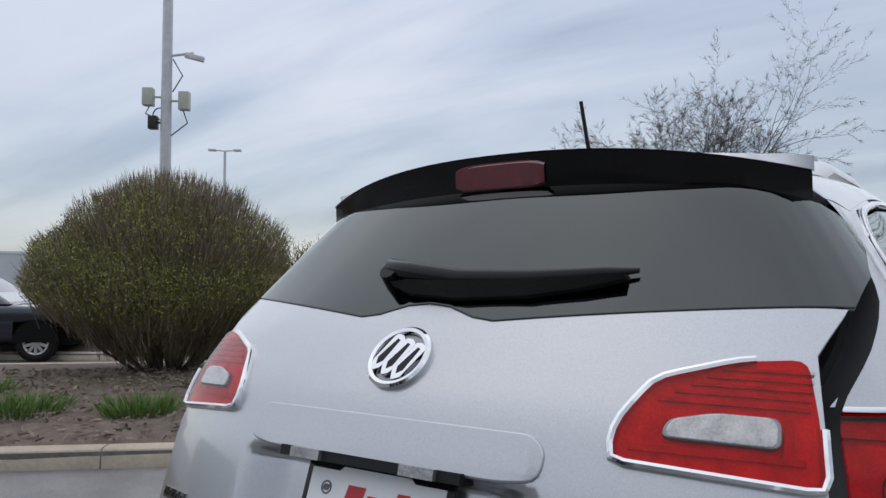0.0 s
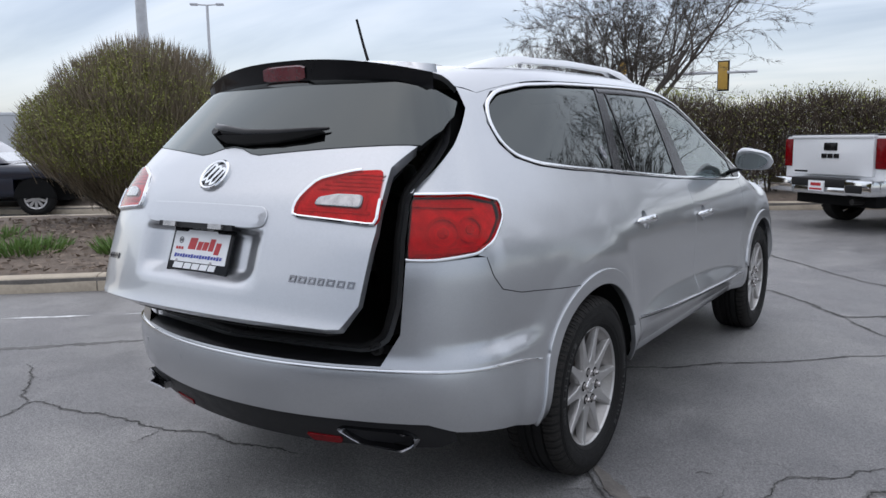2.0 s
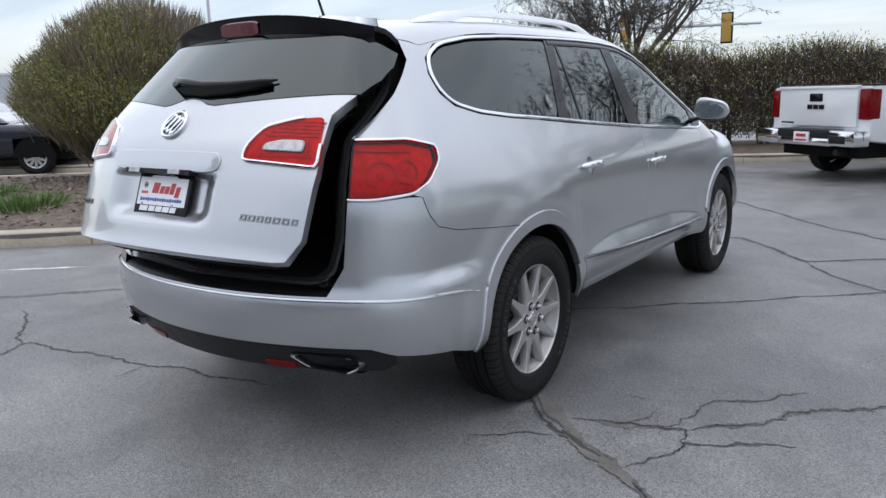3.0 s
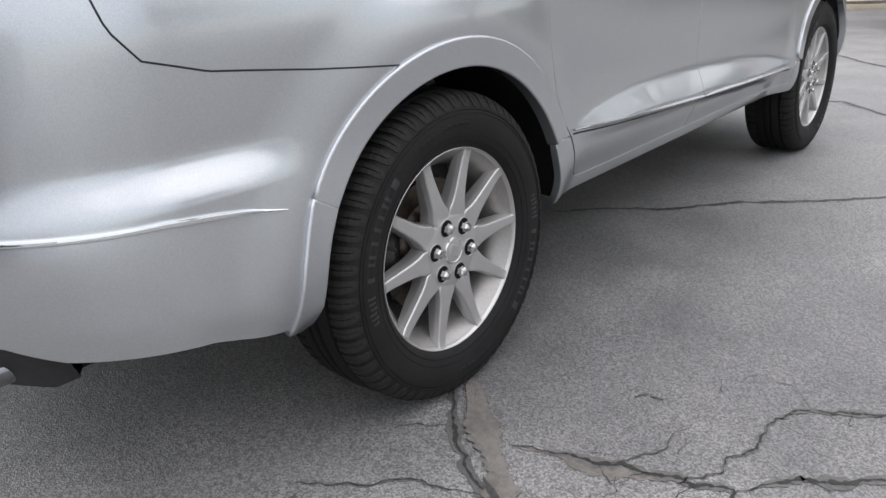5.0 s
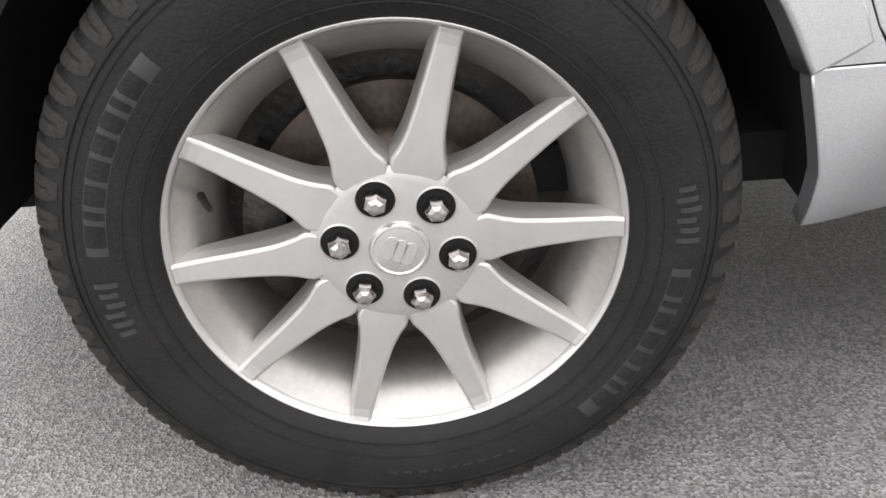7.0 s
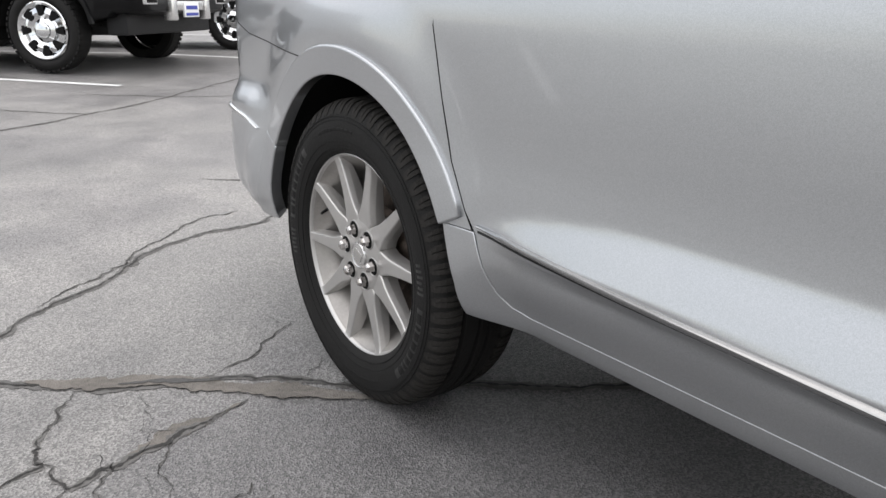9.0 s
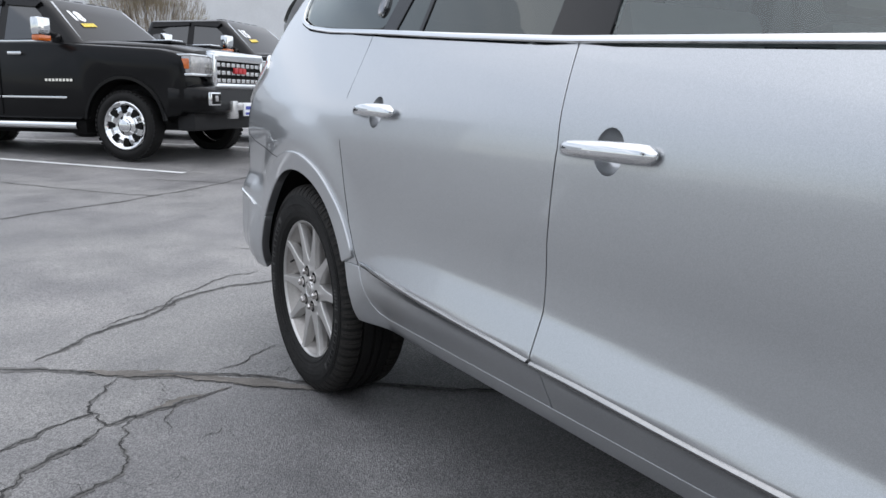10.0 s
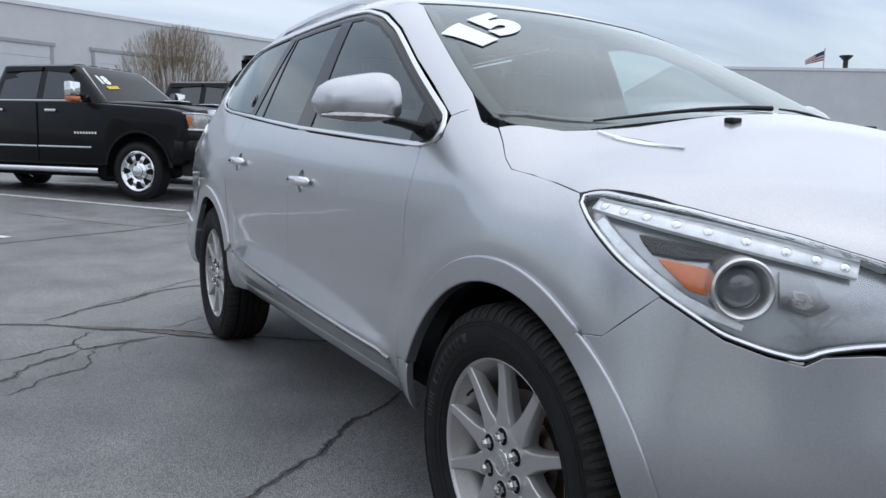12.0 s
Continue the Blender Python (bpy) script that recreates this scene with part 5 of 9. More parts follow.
# ---- wing mirrors ----
for sg in (1, -1):
    mir = new("wing_mirror")
    mir.parent = car
    tagged(mir, "silver wing mirror on a black foot")
    S = Matrix.Scale(sg, 4, (1, 0, 0))
    bm = bmesh.new()
    n, prev = 20, None
    secs = 12
    for i in range(secs + 1):
        u = i / secs
        cx = 0.935 + 0.255 * u
        e = (1 - (2 * u - 1) ** 4) ** 0.5 if 0 < i < secs else 0.12
        hh2, dd = 0.112 * e * (1 - 0.46 * u), 0.066 * e
        cz = 1.268 + 0.002 * u
        ring = []
        for k in range(n):
            a = 2 * math.pi * k / n
            yy, zz = math.cos(a), math.sin(a)
            ly = max(yy, -0.45)
            ring.append(bm.verts.new((cx, 2.392 - 0.07 * u + dd * ly * (1.25 if yy > 0 else 1.0), cz + (hh2 * zz ** 0.85 if zz > 0 else -0.052 * e * abs(zz) ** 0.45))))
        if prev:
            for k in range(n):
                bm.faces.new((prev[k], prev[(k + 1) % n], ring[(k + 1) % n], ring[k]))
        else:
            bm.faces.new(ring)
        prev = ring
    bm.faces.new(prev)
    bmesh.ops.transform(bm, matrix=S, verts=bm.verts)
    part("mirror_shell", bm, SILVER, mir, smooth=True)
    bm = bmesh.new()
    pl = [(0.960 + 0.20 * (0.5 + 0.5 * math.cos(a)), 1.276 + 0.052 * math.sin(a) * (1.0 - 0.2 * math.cos(a))) for a in [2 * math.pi * k / 28 for k in range(28)]]
    lo = [bm.verts.new((x, 2.353 - 0.07 * (x - 0.935) / 0.255, z)) for x, z in pl]
    hi = [bm.verts.new((x, 2.367 - 0.07 * (x - 0.935) / 0.255, z)) for x, z in pl]
    bm.faces.new(lo)
    for k in range(28):
        bm.faces.new((lo[k], lo[(k + 1) % 28], hi[(k + 1) % 28], hi[k]))
    bmesh.ops.transform(bm, matrix=S, verts=bm.verts)
    part("mirror_glass", bm, MIRRORGLASS, mir)
    bm = bmesh.new()
    prev = None
    for x, y, z, dy2, dz2 in ((0.872, 2.462, 1.196, 0.045, 0.026), (0.905, 2.448, 1.206, 0.038, 0.018), (0.95, 2.425, 1.218, 0.034, 0.014), (0.99, 2.405, 1.226, 0.030, 0.014)):
        ring = [bm.verts.new((x, y + dy2 * math.cos(t), z + dz2 * math.sin(t))) for t in [2 * math.pi * k / 12 for k in range(12)]]
        if prev:
            for k in range(12):
                bm.faces.new((prev[k], prev[(k + 1) % 12], ring[(k + 1) % 12], ring[k]))
        else:
            bm.faces.new(ring)
        prev = ring
    bm.faces.new(prev)
    bmesh.ops.transform(bm, matrix=S, verts=bm.verts)
    part("mirror_foot", bm, BLACKPLASTIC, mir, "black mirror foot", smooth=True)
    bm = bmesh.new()
    prev = None
    for i in range(9):
        u = 0.18 + 0.78 * i / 8
        cx, y0 = 0.935 + 0.255 * u, 2.392 - 0.07 * u + 0.066 * (1 - (2 * u - 1) ** 4) ** 0.5
        h = 0.014 * math.sin(math.pi * (i + 0.4) / 8.8)
        ring = [bm.verts.new((cx, y0 + 0.010, 1.232 + h)), bm.verts.new((cx, y0 + 0.018, 1.230)), bm.verts.new((cx, y0 + 0.002, 1.230 - h - 0.002))]
        if prev:
            for k in range(2):
                bm.faces.new((prev[k], prev[k + 1], ring[k + 1], ring[k]))
        prev = ring
    bmesh.ops.transform(bm, matrix=S, verts=bm.verts)
    part("mirror_turn_lamp", bm, LENSCLEAR, mir, "clear turn lamp strip")

# ---- roof rails, antenna ----
for sg in (1, -1):
    rail = new("roof_rail")
    rail.parent = car
    tagged(rail, "silver roof rail with broad end feet")
    bm = bmesh.new()
    st = [(-0.33, 0.0, 0.06), (-0.22, 0.020, 0.07), (-0.08, 0.042, 0.068), (0.10, 0.050, 0.048), (0.6, 0.052, 0.042), (1.1, 0.050, 0.042), (1.32, 0.042, 0.055), (1.46, 0.020, 0.055), (1.56, 0.0, 0.04)]
    prev = None
    for y, h, w2 in st:
        x0 = 0.515 + 0.03 * math.exp(-((y - 0.6) / 0.8) ** 2)
        zb = float(on_top([(x0, y)])[0][2]) - 0.006
        feet = y < 0.05 or y > 1.25
        zl = zb if feet else zb + h - 0.022
        ring = [bm.verts.new((x0 + a, y, z)) for a, z in ((-w2 / 2, zl), (-w2 * 0.42, zb + h * 0.8), (-w2 * 0.2, zb + h + 0.006), (w2 * 0.2, zb + h + 0.006), (w2 * 0.42, zb + h * 0.8), (w2 / 2, zl))]
        if prev:
            for k in range(6):
                bm.faces.new((prev[k], prev[(k + 1) % 6], ring[(k + 1) % 6], ring[k]))
        else:
            bm.faces.new(ring)
        prev = ring
    bm.faces.new(prev)
    bmesh.ops.transform(bm, matrix=Matrix.Scale(sg, 4, (1, 0, 0)), verts=bm.verts)
    part("rail_bar", bm, mat("rail_silver", (0.70, 0.71, 0.72), 0.28, 0.8, var=0.05), rail, smooth=True)
ant = new("antenna")
ant.parent = car
tagged(ant, "black whip antenna leaning back")
zr = float(ROOF(-0.285))
bm = bmesh.new()
rg = lathe(bm, [(zr - 0.01, 0.045), (zr + 0.008, 0.040), (zr + 0.022, 0.022), (zr + 0.030, 0.010)], axis="z", n=20)
cap(bm, rg[-1])
bmesh.ops.scale(bm, vec=(0.62, 1.25, 1), verts=bm.verts)
bmesh.ops.translate(bm, vec=(0, -0.285, 0), verts=bm.verts)
part("antenna_base", bm, BLACKPLASTIC, ant, smooth=True)
bm = bmesh.new()
tube(bm, [(0, -0.29, zr + 0.02), (0, -0.325, zr + 0.10), (0, -0.365, zr + 0.205)], [0.007, 0.006, 0.0055], 8)
part("antenna_mast", bm, BLACKPLASTIC, ant, smooth=True)

# ---- headlamps ----
HEAD = [(0.913, 3.228, 1.053), (0.884, 3.271, 1.065), (0.812, 3.432, 1.039), (0.698, 3.591, 0.997), (0.605, 3.705, 0.958), (0.53, 3.79, 0.905), (0.54, 3.80, 0.835), (0.678, 3.720, 0.814), (0.725, 3.681, 0.801), (0.748, 3.661, 0.784), (0.793, 3.616, 0.795), (0.846, 3.559, 0.818), (0.910, 3.468, 0.881), (0.943, 3.385, 0.938), (0.946, 3.300, 1.002)]
hc = rounded(to_chart("fcorner", HEAD), 0.03, 3)
hm = hc.mean(0)
LAMPBOWL = mat("lamp_bowl", (0.40, 0.415, 0.43), 0.26, 0.7, var=0.2, scale=18)
LEDWHITE = mat("led_guide", (0.80, 0.82, 0.84), 0.2, 0.25, var=0.22, scale=38, bump=0.2, bscale=50)
COVER = glass("lamp_cover", (0.985, 0.987, 0.99), 0.03)
lamps = skin("headlamp", "fcorner", hc, LAMPBOWL, car, "clear headlamp with a chrome rim and a row of small lights", both=True, off=-0.030, thick=0.02, roll=0.0)
covers = skin("headlamp_cover", "fcorner", hm + (hc - hm) * 0.985, COVER, car, "clear headlamp cover", both=True, off=0.002, thick=0.03, roll=0.003)
for c in covers:
    c.visible_shadow = False
for lamp, mirrored in zip(lamps, (False, True)):
    S = Matrix.Scale(-1, 4, (1, 0, 0)) if mirrored else None
    lc = np.r_[hc, hc[:1]]
    band("lamp_rim", "fcorner", lc, 0.012, CHROME, lamp, off=-0.012, high=0.014, label="chrome rim", m=S, closed=True)
    band("lamp_gasket", "fcorner", hm + (lc - hm) * 1.02, 0.007, BLACKPLASTIC, lamp, off=-0.004, high=0.005, m=S, closed=True)
    top = to_chart("fcorner", [(0.915, 3.275, 1.046), (0.884, 3.372, 1.030), (0.816, 3.486, 1.006), (0.718, 3.608, 0.974), (0.646, 3.686, 0.950)])
    band("light_guide", "fcorner", top, [0.032, 0.040, 0.044, 0.042, 0.036], LEDWHITE, lamp, off=-0.022, high=0.010, label="white light guide", m=S)
    low = to_chart("fcorner", [(0.933, 3.305, 1.018), (0.933, 3.375, 0.966), (0.916, 3.442, 0.915), (0.885, 3.50, 0.873), (0.82, 3.585, 0.832)])
    band("light_guide", "fcorner", low, [0.024, 0.028, 0.028, 0.026, 0.016], LEDWHITE, lamp, off=-0.022, high=0.010, label="white light guide", m=S)
    for t in np.linspace(0.05, 0.95, 9):
        i = min(int(t * 4), 3)
        q2 = top[i] + (top[i + 1] - top[i]) * (t * 4 - i)
        P0 = CHART["fcorner"][0]([q2])[0]
        N0 = Vector(body_normal(np.array([P0]))[0])
        bm = bmesh.new()
        rg = lathe(bm, [(0, 0.0105), (0.004, 0.009), (0.0065, 0.0045)], axis="z", n=12)
        cap(bm, rg[-1])
        bmesh.ops.transform(bm, matrix=(S or Matrix.Identity(4)) @ Matrix.Translation(P0 - np.array(N0) * 0.014) @ N0.to_track_quat("Z", "Y").to_matrix().to_4x4(), verts=bm.verts)
        part("small_light", bm, CHROME, lamp, smooth=True)
    am = to_chart("fcorner", [(0.900, 3.443, 0.950), (0.834, 3.524, 0.936), (0.848, 3.536, 0.886), (0.880, 3.505, 0.897)])
    skin("amber_reflector", "fcorner", am, AMBER, lamp, "amber side reflector", off=-0.018, mirror=mirrored, res=0.012)
    rec = to_chart("fcorner", [(0.904, 3.393, 0.995), (0.863, 3.457, 0.985), (0.794, 3.544, 0.967), (0.812, 3.535, 0.958), (0.874, 3.469, 0.959), (0.903, 3.428, 0.964)])
    skin("lamp_recess", "fcorner", rec, DARKMETAL, lamp, "dark recess", off=-0.019, mirror=mirrored, res=0.012)
    blb = to_chart("fcorner", [(0.752, 3.605, 0.941), (0.717, 3.643, 0.932), (0.706, 3.679, 0.882), (0.733, 3.661, 0.865), (0.768, 3.624, 0.876)])
    skin("lamp_bulb_bowl", "fcorner", blb, DOORSTRIP, lamp, "small clear bulb bowl", off=-0.017, mirror=mirrored, res=0.012)
    mb = blb.mean(0)
    skin("lamp_bulb", "fcorner", mb + (blb - mb) * 0.4 + np.array([0.0, -0.01]), LENSCLEAR, lamp, "clear bulb", off=-0.012, mirror=mirrored, res=0.008)
    P0 = np.array((0.806, 3.564, 0.903))
    N0 = Vector((0.55, 0.83, 0.03)).normalized()
    bm = bmesh.new()
    rg = lathe(bm, [(-0.05, 0.060), (0.012, 0.058), (0.016, 0.054), (0.010, 0.047), (-0.02, 0.040)], axis="z", n=40)
    bmesh.ops.transform(bm, matrix=(S or Matrix.Identity(4)) @ Matrix.Translation(P0) @ N0.to_track_quat("Z", "Y").to_matrix().to_4x4(), verts=bm.verts)
    part("projector_ring", bm, ALLOYEDGE, lamp, "chrome projector ring", smooth=True)
    bm = bmesh.new()
    rg = lathe(bm, [(-0.02, 0.041), (-0.006, 0.034), (0.004, 0.022), (0.008, 0.008)], axis="z", n=32)
    cap(bm, rg[-1])
    bmesh.ops.transform(bm, matrix=(S or Matrix.Identity(4)) @ Matrix.Translation(P0) @ N0.to_track_quat("Z", "Y").to_matrix().to_4x4(), verts=bm.verts)
    part("projector_lens", bm, mat("projector_lens", (0.10, 0.11, 0.12), 0.06, coat=1.0), lamp, smooth=True)


# ---- wheels ----
def make_wheel(name, parent, m):
    """A ten-spoke alloy wheel; the axle runs along x, the face looks to +x."""
    w = new(name)
    w.parent = parent
    w.matrix_local = m
    tagged(w, "ten-spoke silver alloy wheel with an all-season tyre")
    # tyre carcass: grooved tread, rounded shoulder, sidewall with its bead step
    bm = bmesh.new()
    prof = [(0.098, 0.2535), (0.107, 0.2570), (0.1125, 0.2635), (0.1155, 0.2660), (0.1215, 0.279), (0.1265, 0.298), (0.1292, 0.318), (0.1280, 0.338), (0.1240, 0.3545), (0.1175, 0.3670), (0.108, 0.3770), (0.094, 0.3835), (0.066, 0.3862)]
    prof += [(0.064, 0.378), (0.055, 0.378), (0.053, 0.3895), (0.022, 0.3925), (0.020, 0.383), (0.011, 0.383), (0.009, 0.3928)]
    prof = prof + [(-a, r) for a, r in prof[::-1]]
    lathe(bm, prof, n=144)
    tyre = part("tyre", bm, RUBBER, w, "black tyre with worn shoulder blocks", smooth=True)
    for rr, xx, hg in ((0.2745, 0.1200, 0.0012), (0.2915, 0.1252, 0.0006), (0.3405, 0.1278, 0.0010), (0.3490, 0.1262, 0.0012)):
        bm = bmesh.new()
        lathe(bm, [(xx - 0.004, rr - 0.0014), (xx + hg, rr - 0.0008), (xx + hg, rr + 0.0008), (xx - 0.004, rr + 0.0014)], n=120)
        part("sidewall_ring", bm, RUBBER, w, smooth=True)

    # shoulder blocks parted by narrow grooves, each with a short notch, alike blocks on one mesh
    def block(sg, lean):
        bb = bmesh.new()
        pts = [(0.066, 0.3900), (0.090, 0.3885), (0.1045, 0.3830), (0.1150, 0.3735), (0.1215, 0.3635), (0.1252, 0.3540)]
        tv, bv = [], []
        for h, (xx, rr) in enumerate(pts):
            wd = (0.0136, 0.0140, 0.0138, 0.0131, 0.0120, 0.0078)[h] * (0.86 if lean < 0.7 else 1.06)
            for u in (-1, -0.16, 0.0, 0.16, 1):
                dip = 0.0032 if u == 0.0 and h < 4 else 0.0
                tv.append(bb.verts.new((sg * (xx - dip * 0.5), u * wd + 0.0016 * h * lean, rr - dip)))
            for u in (-1, 1):
                bv.append(bb.verts.new((sg * (xx - 0.010), u * wd + 0.0016 * h * lean, rr - 0.013)))
        for h in range(5):
            i, j = 5 * h, 2 * h
            for q in range(4):
                bb.faces.new((tv[i + q], tv[i + q + 1], tv[i + q + 6], tv[i + q + 5]))
            bb.faces.new((tv[i], tv[i + 5], bv[j + 2], bv[j]))
            bb.faces.new((tv[i + 4], bv[j + 1], bv[j + 3], tv[i + 9]))
        bb.faces.new((*tv[25:30], bv[11], bv[10]))
        bb.faces.new((bv[0], bv[1], *tv[4::-1]))
        bmesh.ops.recalc_face_normals(bb, faces=bb.faces)
        me = bpy.data.meshes.new("tread_block")
        bb.to_mesh(me)
        bb.free()
        me.materials.append(TREAD)
        return me
    kinds = {(sg, o): block(sg, 1.0 if o else 0.5) for sg in (1, -1) for o in (0, 1)}
    for k in range(64):
        for sg in (1, -1):
            ob = new("tread_block", kinds[(sg, k % 2)])
            ob.parent = w
            ob.matrix_local = Matrix.Rotation(2 * math.pi * (k + 0.06 * (k % 2)) / 64, 4, "X")
    # moulded panels on the sidewall with plain bars in place of lettering
    def arc_plate(name, a0, a1, r0, r1, x0, material, label=""):
        bb = bmesh.new()
        nseg = max(2, int(abs(a1 - a0) / 2.5))
        lo, hi = [], []
        xo = lambda rr: float(np.interp(rr, [0.279, 0.298, 0.318, 0.338, 0.3545], [0.1215, 0.1265, 0.1292, 0.1280, 0.1240]))
        for i in range(nseg + 1):
            a = radians(a0 + (a1 - a0) * i / nseg)
            row = []
            for j in range(5):
                rr = r0 + (r1 - r0) * j / 4
                row.append(bb.verts.new((xo(rr) + x0 - (0.0025 if j in (0, 4) else 0), rr * math.cos(a), rr * math.sin(a))))
            if lo:
                for j in range(4):
                    bb.faces.new((lo[j], lo[j + 1], row[j + 1], row[j]))
            lo = row
        return part(name, bb, material, w, label, smooth=True)
    for a0 in (172, -8):
        arc_plate("marking_panel", a0 + 2, a0 - 40, 0.2995, 0.3345, 0.0007, LETTERGREY, "slightly paler moulded sidewall panel")
        for i, wd in enumerate((4.6, 1.6, 4.0, 4.0, 3.6, 3.2, 1.6, 4.2)):
            st = a0 - sum((4.6, 1.6, 4.0, 4.0, 3.6, 3.2, 1.6, 4.2)[:i]) - 1.35 * i
            arc_plate("marking_bar", st, st - wd, 0.3045, 0.3295, 0.0019, RUBBER)
        for i in range(6):
            arc_plate("marking_rib", a0 + 8 + 2.3 * i, a0 + 8 + 2.3 * i + 1.2, 0.300 + 0.004 * (i % 2), 0.334 - 0.003 * (i % 3), 0.0012, LETTERGREY)
        for i in range(9):
            arc_plate("marking_bar", a0 - 58 - 3.6 * i, a0 - 60.2 - 3.6 * i, 0.3120, 0.3240, 0.0012, RUBBER)
    # rim: lip, barrel
    bm = bmesh.new()
    lathe(bm, [(0.060, 0.2440), (0.098, 0.2490), (0.1045, 0.2522), (0.1072, 0.2546), (0.1078, 0.2560), (0.1072, 0.2574), (0.104, 0.2594), (0.094, 0.2600)], n=144)
    part("rim_lip", bm, ALLOY, w, "bright machined rim lip", smooth=True)
    bm = bmesh.new()
    lathe(bm, [(-0.11, 0.243), (-0.09, 0.212), (0.02, 0.209), (0.052, 0.213), (0.080, 0.234), (0.099, 0.2495)], n=144)
    part("rim_barrel", bm, BARREL, w, smooth=True)
    # spokes: broad flat face running out of the hub, chamfered flanks that fall back
    for k in range(10):
        bm = bmesh.new()
        secs = [(0.086, 0.0262, 0.0302, 0.095, 0.051), (0.098, 0.0298, 0.0338, 0.096, 0.053), (0.104, 0.0293, 0.0333, 0.0965, 0.054), (0.1095, 0.0275, 0.0315, 0.0968, 0.054), (0.115, 0.0254, 0.0294, 0.097, 0.055), (0.122, 0.0233, 0.0273, 0.0973, 0.057), (0.131, 0.0212, 0.0252, 0.0976, 0.058), (0.142, 0.0193, 0.0233, 0.0979, 0.059), (0.158, 0.0177, 0.0217, 0.0983, 0.061), (0.175, 0.0163, 0.0203, 0.0988, 0.063), (0.195, 0.015, 0.019, 0.0995, 0.066), (0.215, 0.0139, 0.0179, 0.1004, 0.07), (0.235, 0.013, 0.017, 0.102, 0.076), (0.246, 0.0126, 0.0166, 0.1042, 0.084), (0.2518, 0.0124, 0.0164, 0.1064, 0.092)]
        prev = None
        for r, wf, wb, xf, xb in secs:
            ring = [bm.verts.new(p) for p in ((xb, -wb, r), (xf - 0.016, -wf - 0.0032, r), (xf - 0.0030, -wf - 0.0006, r), (xf - 0.0008, -wf + 0.0010, r), (xf, -wf + 0.0032, r), (xf, wf - 0.0032, r), (xf - 0.0008, wf - 0.0010, r), (xf - 0.0030, wf + 0.0006, r), (xf - 0.016, wf + 0.0032, r), (xb, wb, r))]
            if prev:
                for i in range(9):
                    bm.faces.new((prev[i], prev[i + 1], ring[i + 1], ring[i]))
            else:
                bm.faces.new(ring)
            prev = ring
        bm.faces.new(prev)
        bmesh.ops.transform(bm, matrix=Matrix.Rotation(radians(36 * k - 87.5), 4, "X"), verts=bm.verts)
        part("spoke", bm, ALLOY, w)
    # hub disc with lug pockets, their depth painted as flat black discs of shade
    bm = bmesh.new()
    rg = lathe(bm, [(0.050, 0.1005), (0.0930, 0.1000), (0.0950, 0.0930), (0.0966, 0.0820), (0.0970, 0.030)], n=120)
    cap(bm, rg[-1])
    part("hub", bm, ALLOY, w, smooth=True)
    for k in range(6):
        a = radians(60 * k + 49)
        c = Matrix.Translation((0, 0.0665 * math.cos(a), 0.0665 * math.sin(a)))
        bm = bmesh.new()
        lathe(bm, [(0.0955, 0.0240), (0.0984, 0.0234), (0.0988, 0.0222), (0.0978, 0.0214)], n=32)
        pk = part("lug_pocket", bm, ALLOY, w, smooth=True)
        bm = bmesh.new()
        rg = lathe(bm, [(0.0975, 0.0216), (0.0974, 0.0150)], n=32)
        cap(bm, rg[-1])
        bmesh.ops.transform(bm, matrix=c, verts=bm.verts)
        part("pocket_shade", bm, CARGO, w, "black disc painting the shade in a lug pocket")
        bmesh_nut = bmesh.new()
        rg = lathe(bmesh_nut, [(0.0955, 0.0148), (0.0995, 0.0146), (0.1120, 0.0128), (0.1165, 0.0100), (0.1185, 0.0050)], n=6)
        cap(bmesh_nut, rg[-1])
        bmesh.ops.transform(bmesh_nut, matrix=c @ Matrix.Rotation(0.3 * k, 4, "X"), verts=bmesh_nut.verts)
        part("lug_nut", bmesh_nut, LUG, w, "chromed hexagonal lug nut")
        pk.data.transform(c)
    bm = bmesh.new()
    rg = lathe(bm, [(0.094, 0.0350), (0.1000, 0.0346), (0.1025, 0.0325), (0.1030, 0.0300), (0.1018, 0.0285), (0.1028, 0.018)], n=48)
    cap(bm, rg[-1])
    part("centre_cap", bm, ALLOYEDGE, w, smooth=True)
    bm = bmesh.new()
    for q in (-1, 0, 1):
        prism(bm, rounded([(-0.0055, -0.012), (0.0035, -0.014), (0.0065, -0.006), (0.0068, 0.012), (0.0, 0.015), (-0.0068, 0.012)], 0.003, 2), 0.0018,
              Matrix.Translation((0.1026, q * 0.0100, -0.0045 * q)) @ Matrix.Rotation(radians(-22), 4, "X") @ Matrix(((0, 0, 1, 0), (1, 0, 0, 0), (0, 1, 0, 0), (0, 0, 0, 1))))
    part("cap_emblem", bm, ALLOY, w)
    # brake behind the spokes
    bm = bmesh.new()
    rg = lathe(bm, [(0.005, 0.17), (0.018, 0.17), (0.018, 0.115), (0.030, 0.105), (0.045, 0.075)], n=60)
    cap(bm, rg[-1])
    part("brake_disc", bm, RUST, w, "rust-tinged brake disc", smooth=True)
    bm = bmesh.new()
    prev = None
    for k in range(13):
        a = radians(148 + k * 5.5)
        e = 0.6 + 0.4 * math.sin(math.pi * k / 12) ** 0.4
        ring = [bm.verts.new((xx, rr * math.cos(a), rr * math.sin(a))) for xx, rr in ((-0.03, 0.128), (0.040 * e, 0.132), (0.048 * e, 0.158), (0.040 * e, 0.182), (-0.03, 0.188))]
        if prev:
            for i in range(5):
                bm.faces.new((prev[i], prev[(i + 1) % 5], ring[(i + 1) % 5], ring[i]))
        else:
            bm.faces.new(ring)
        prev = ring
    bm.faces.new(prev)
    part("brake_caliper", bm, DARKMETAL, w)
    bm = bmesh.new()
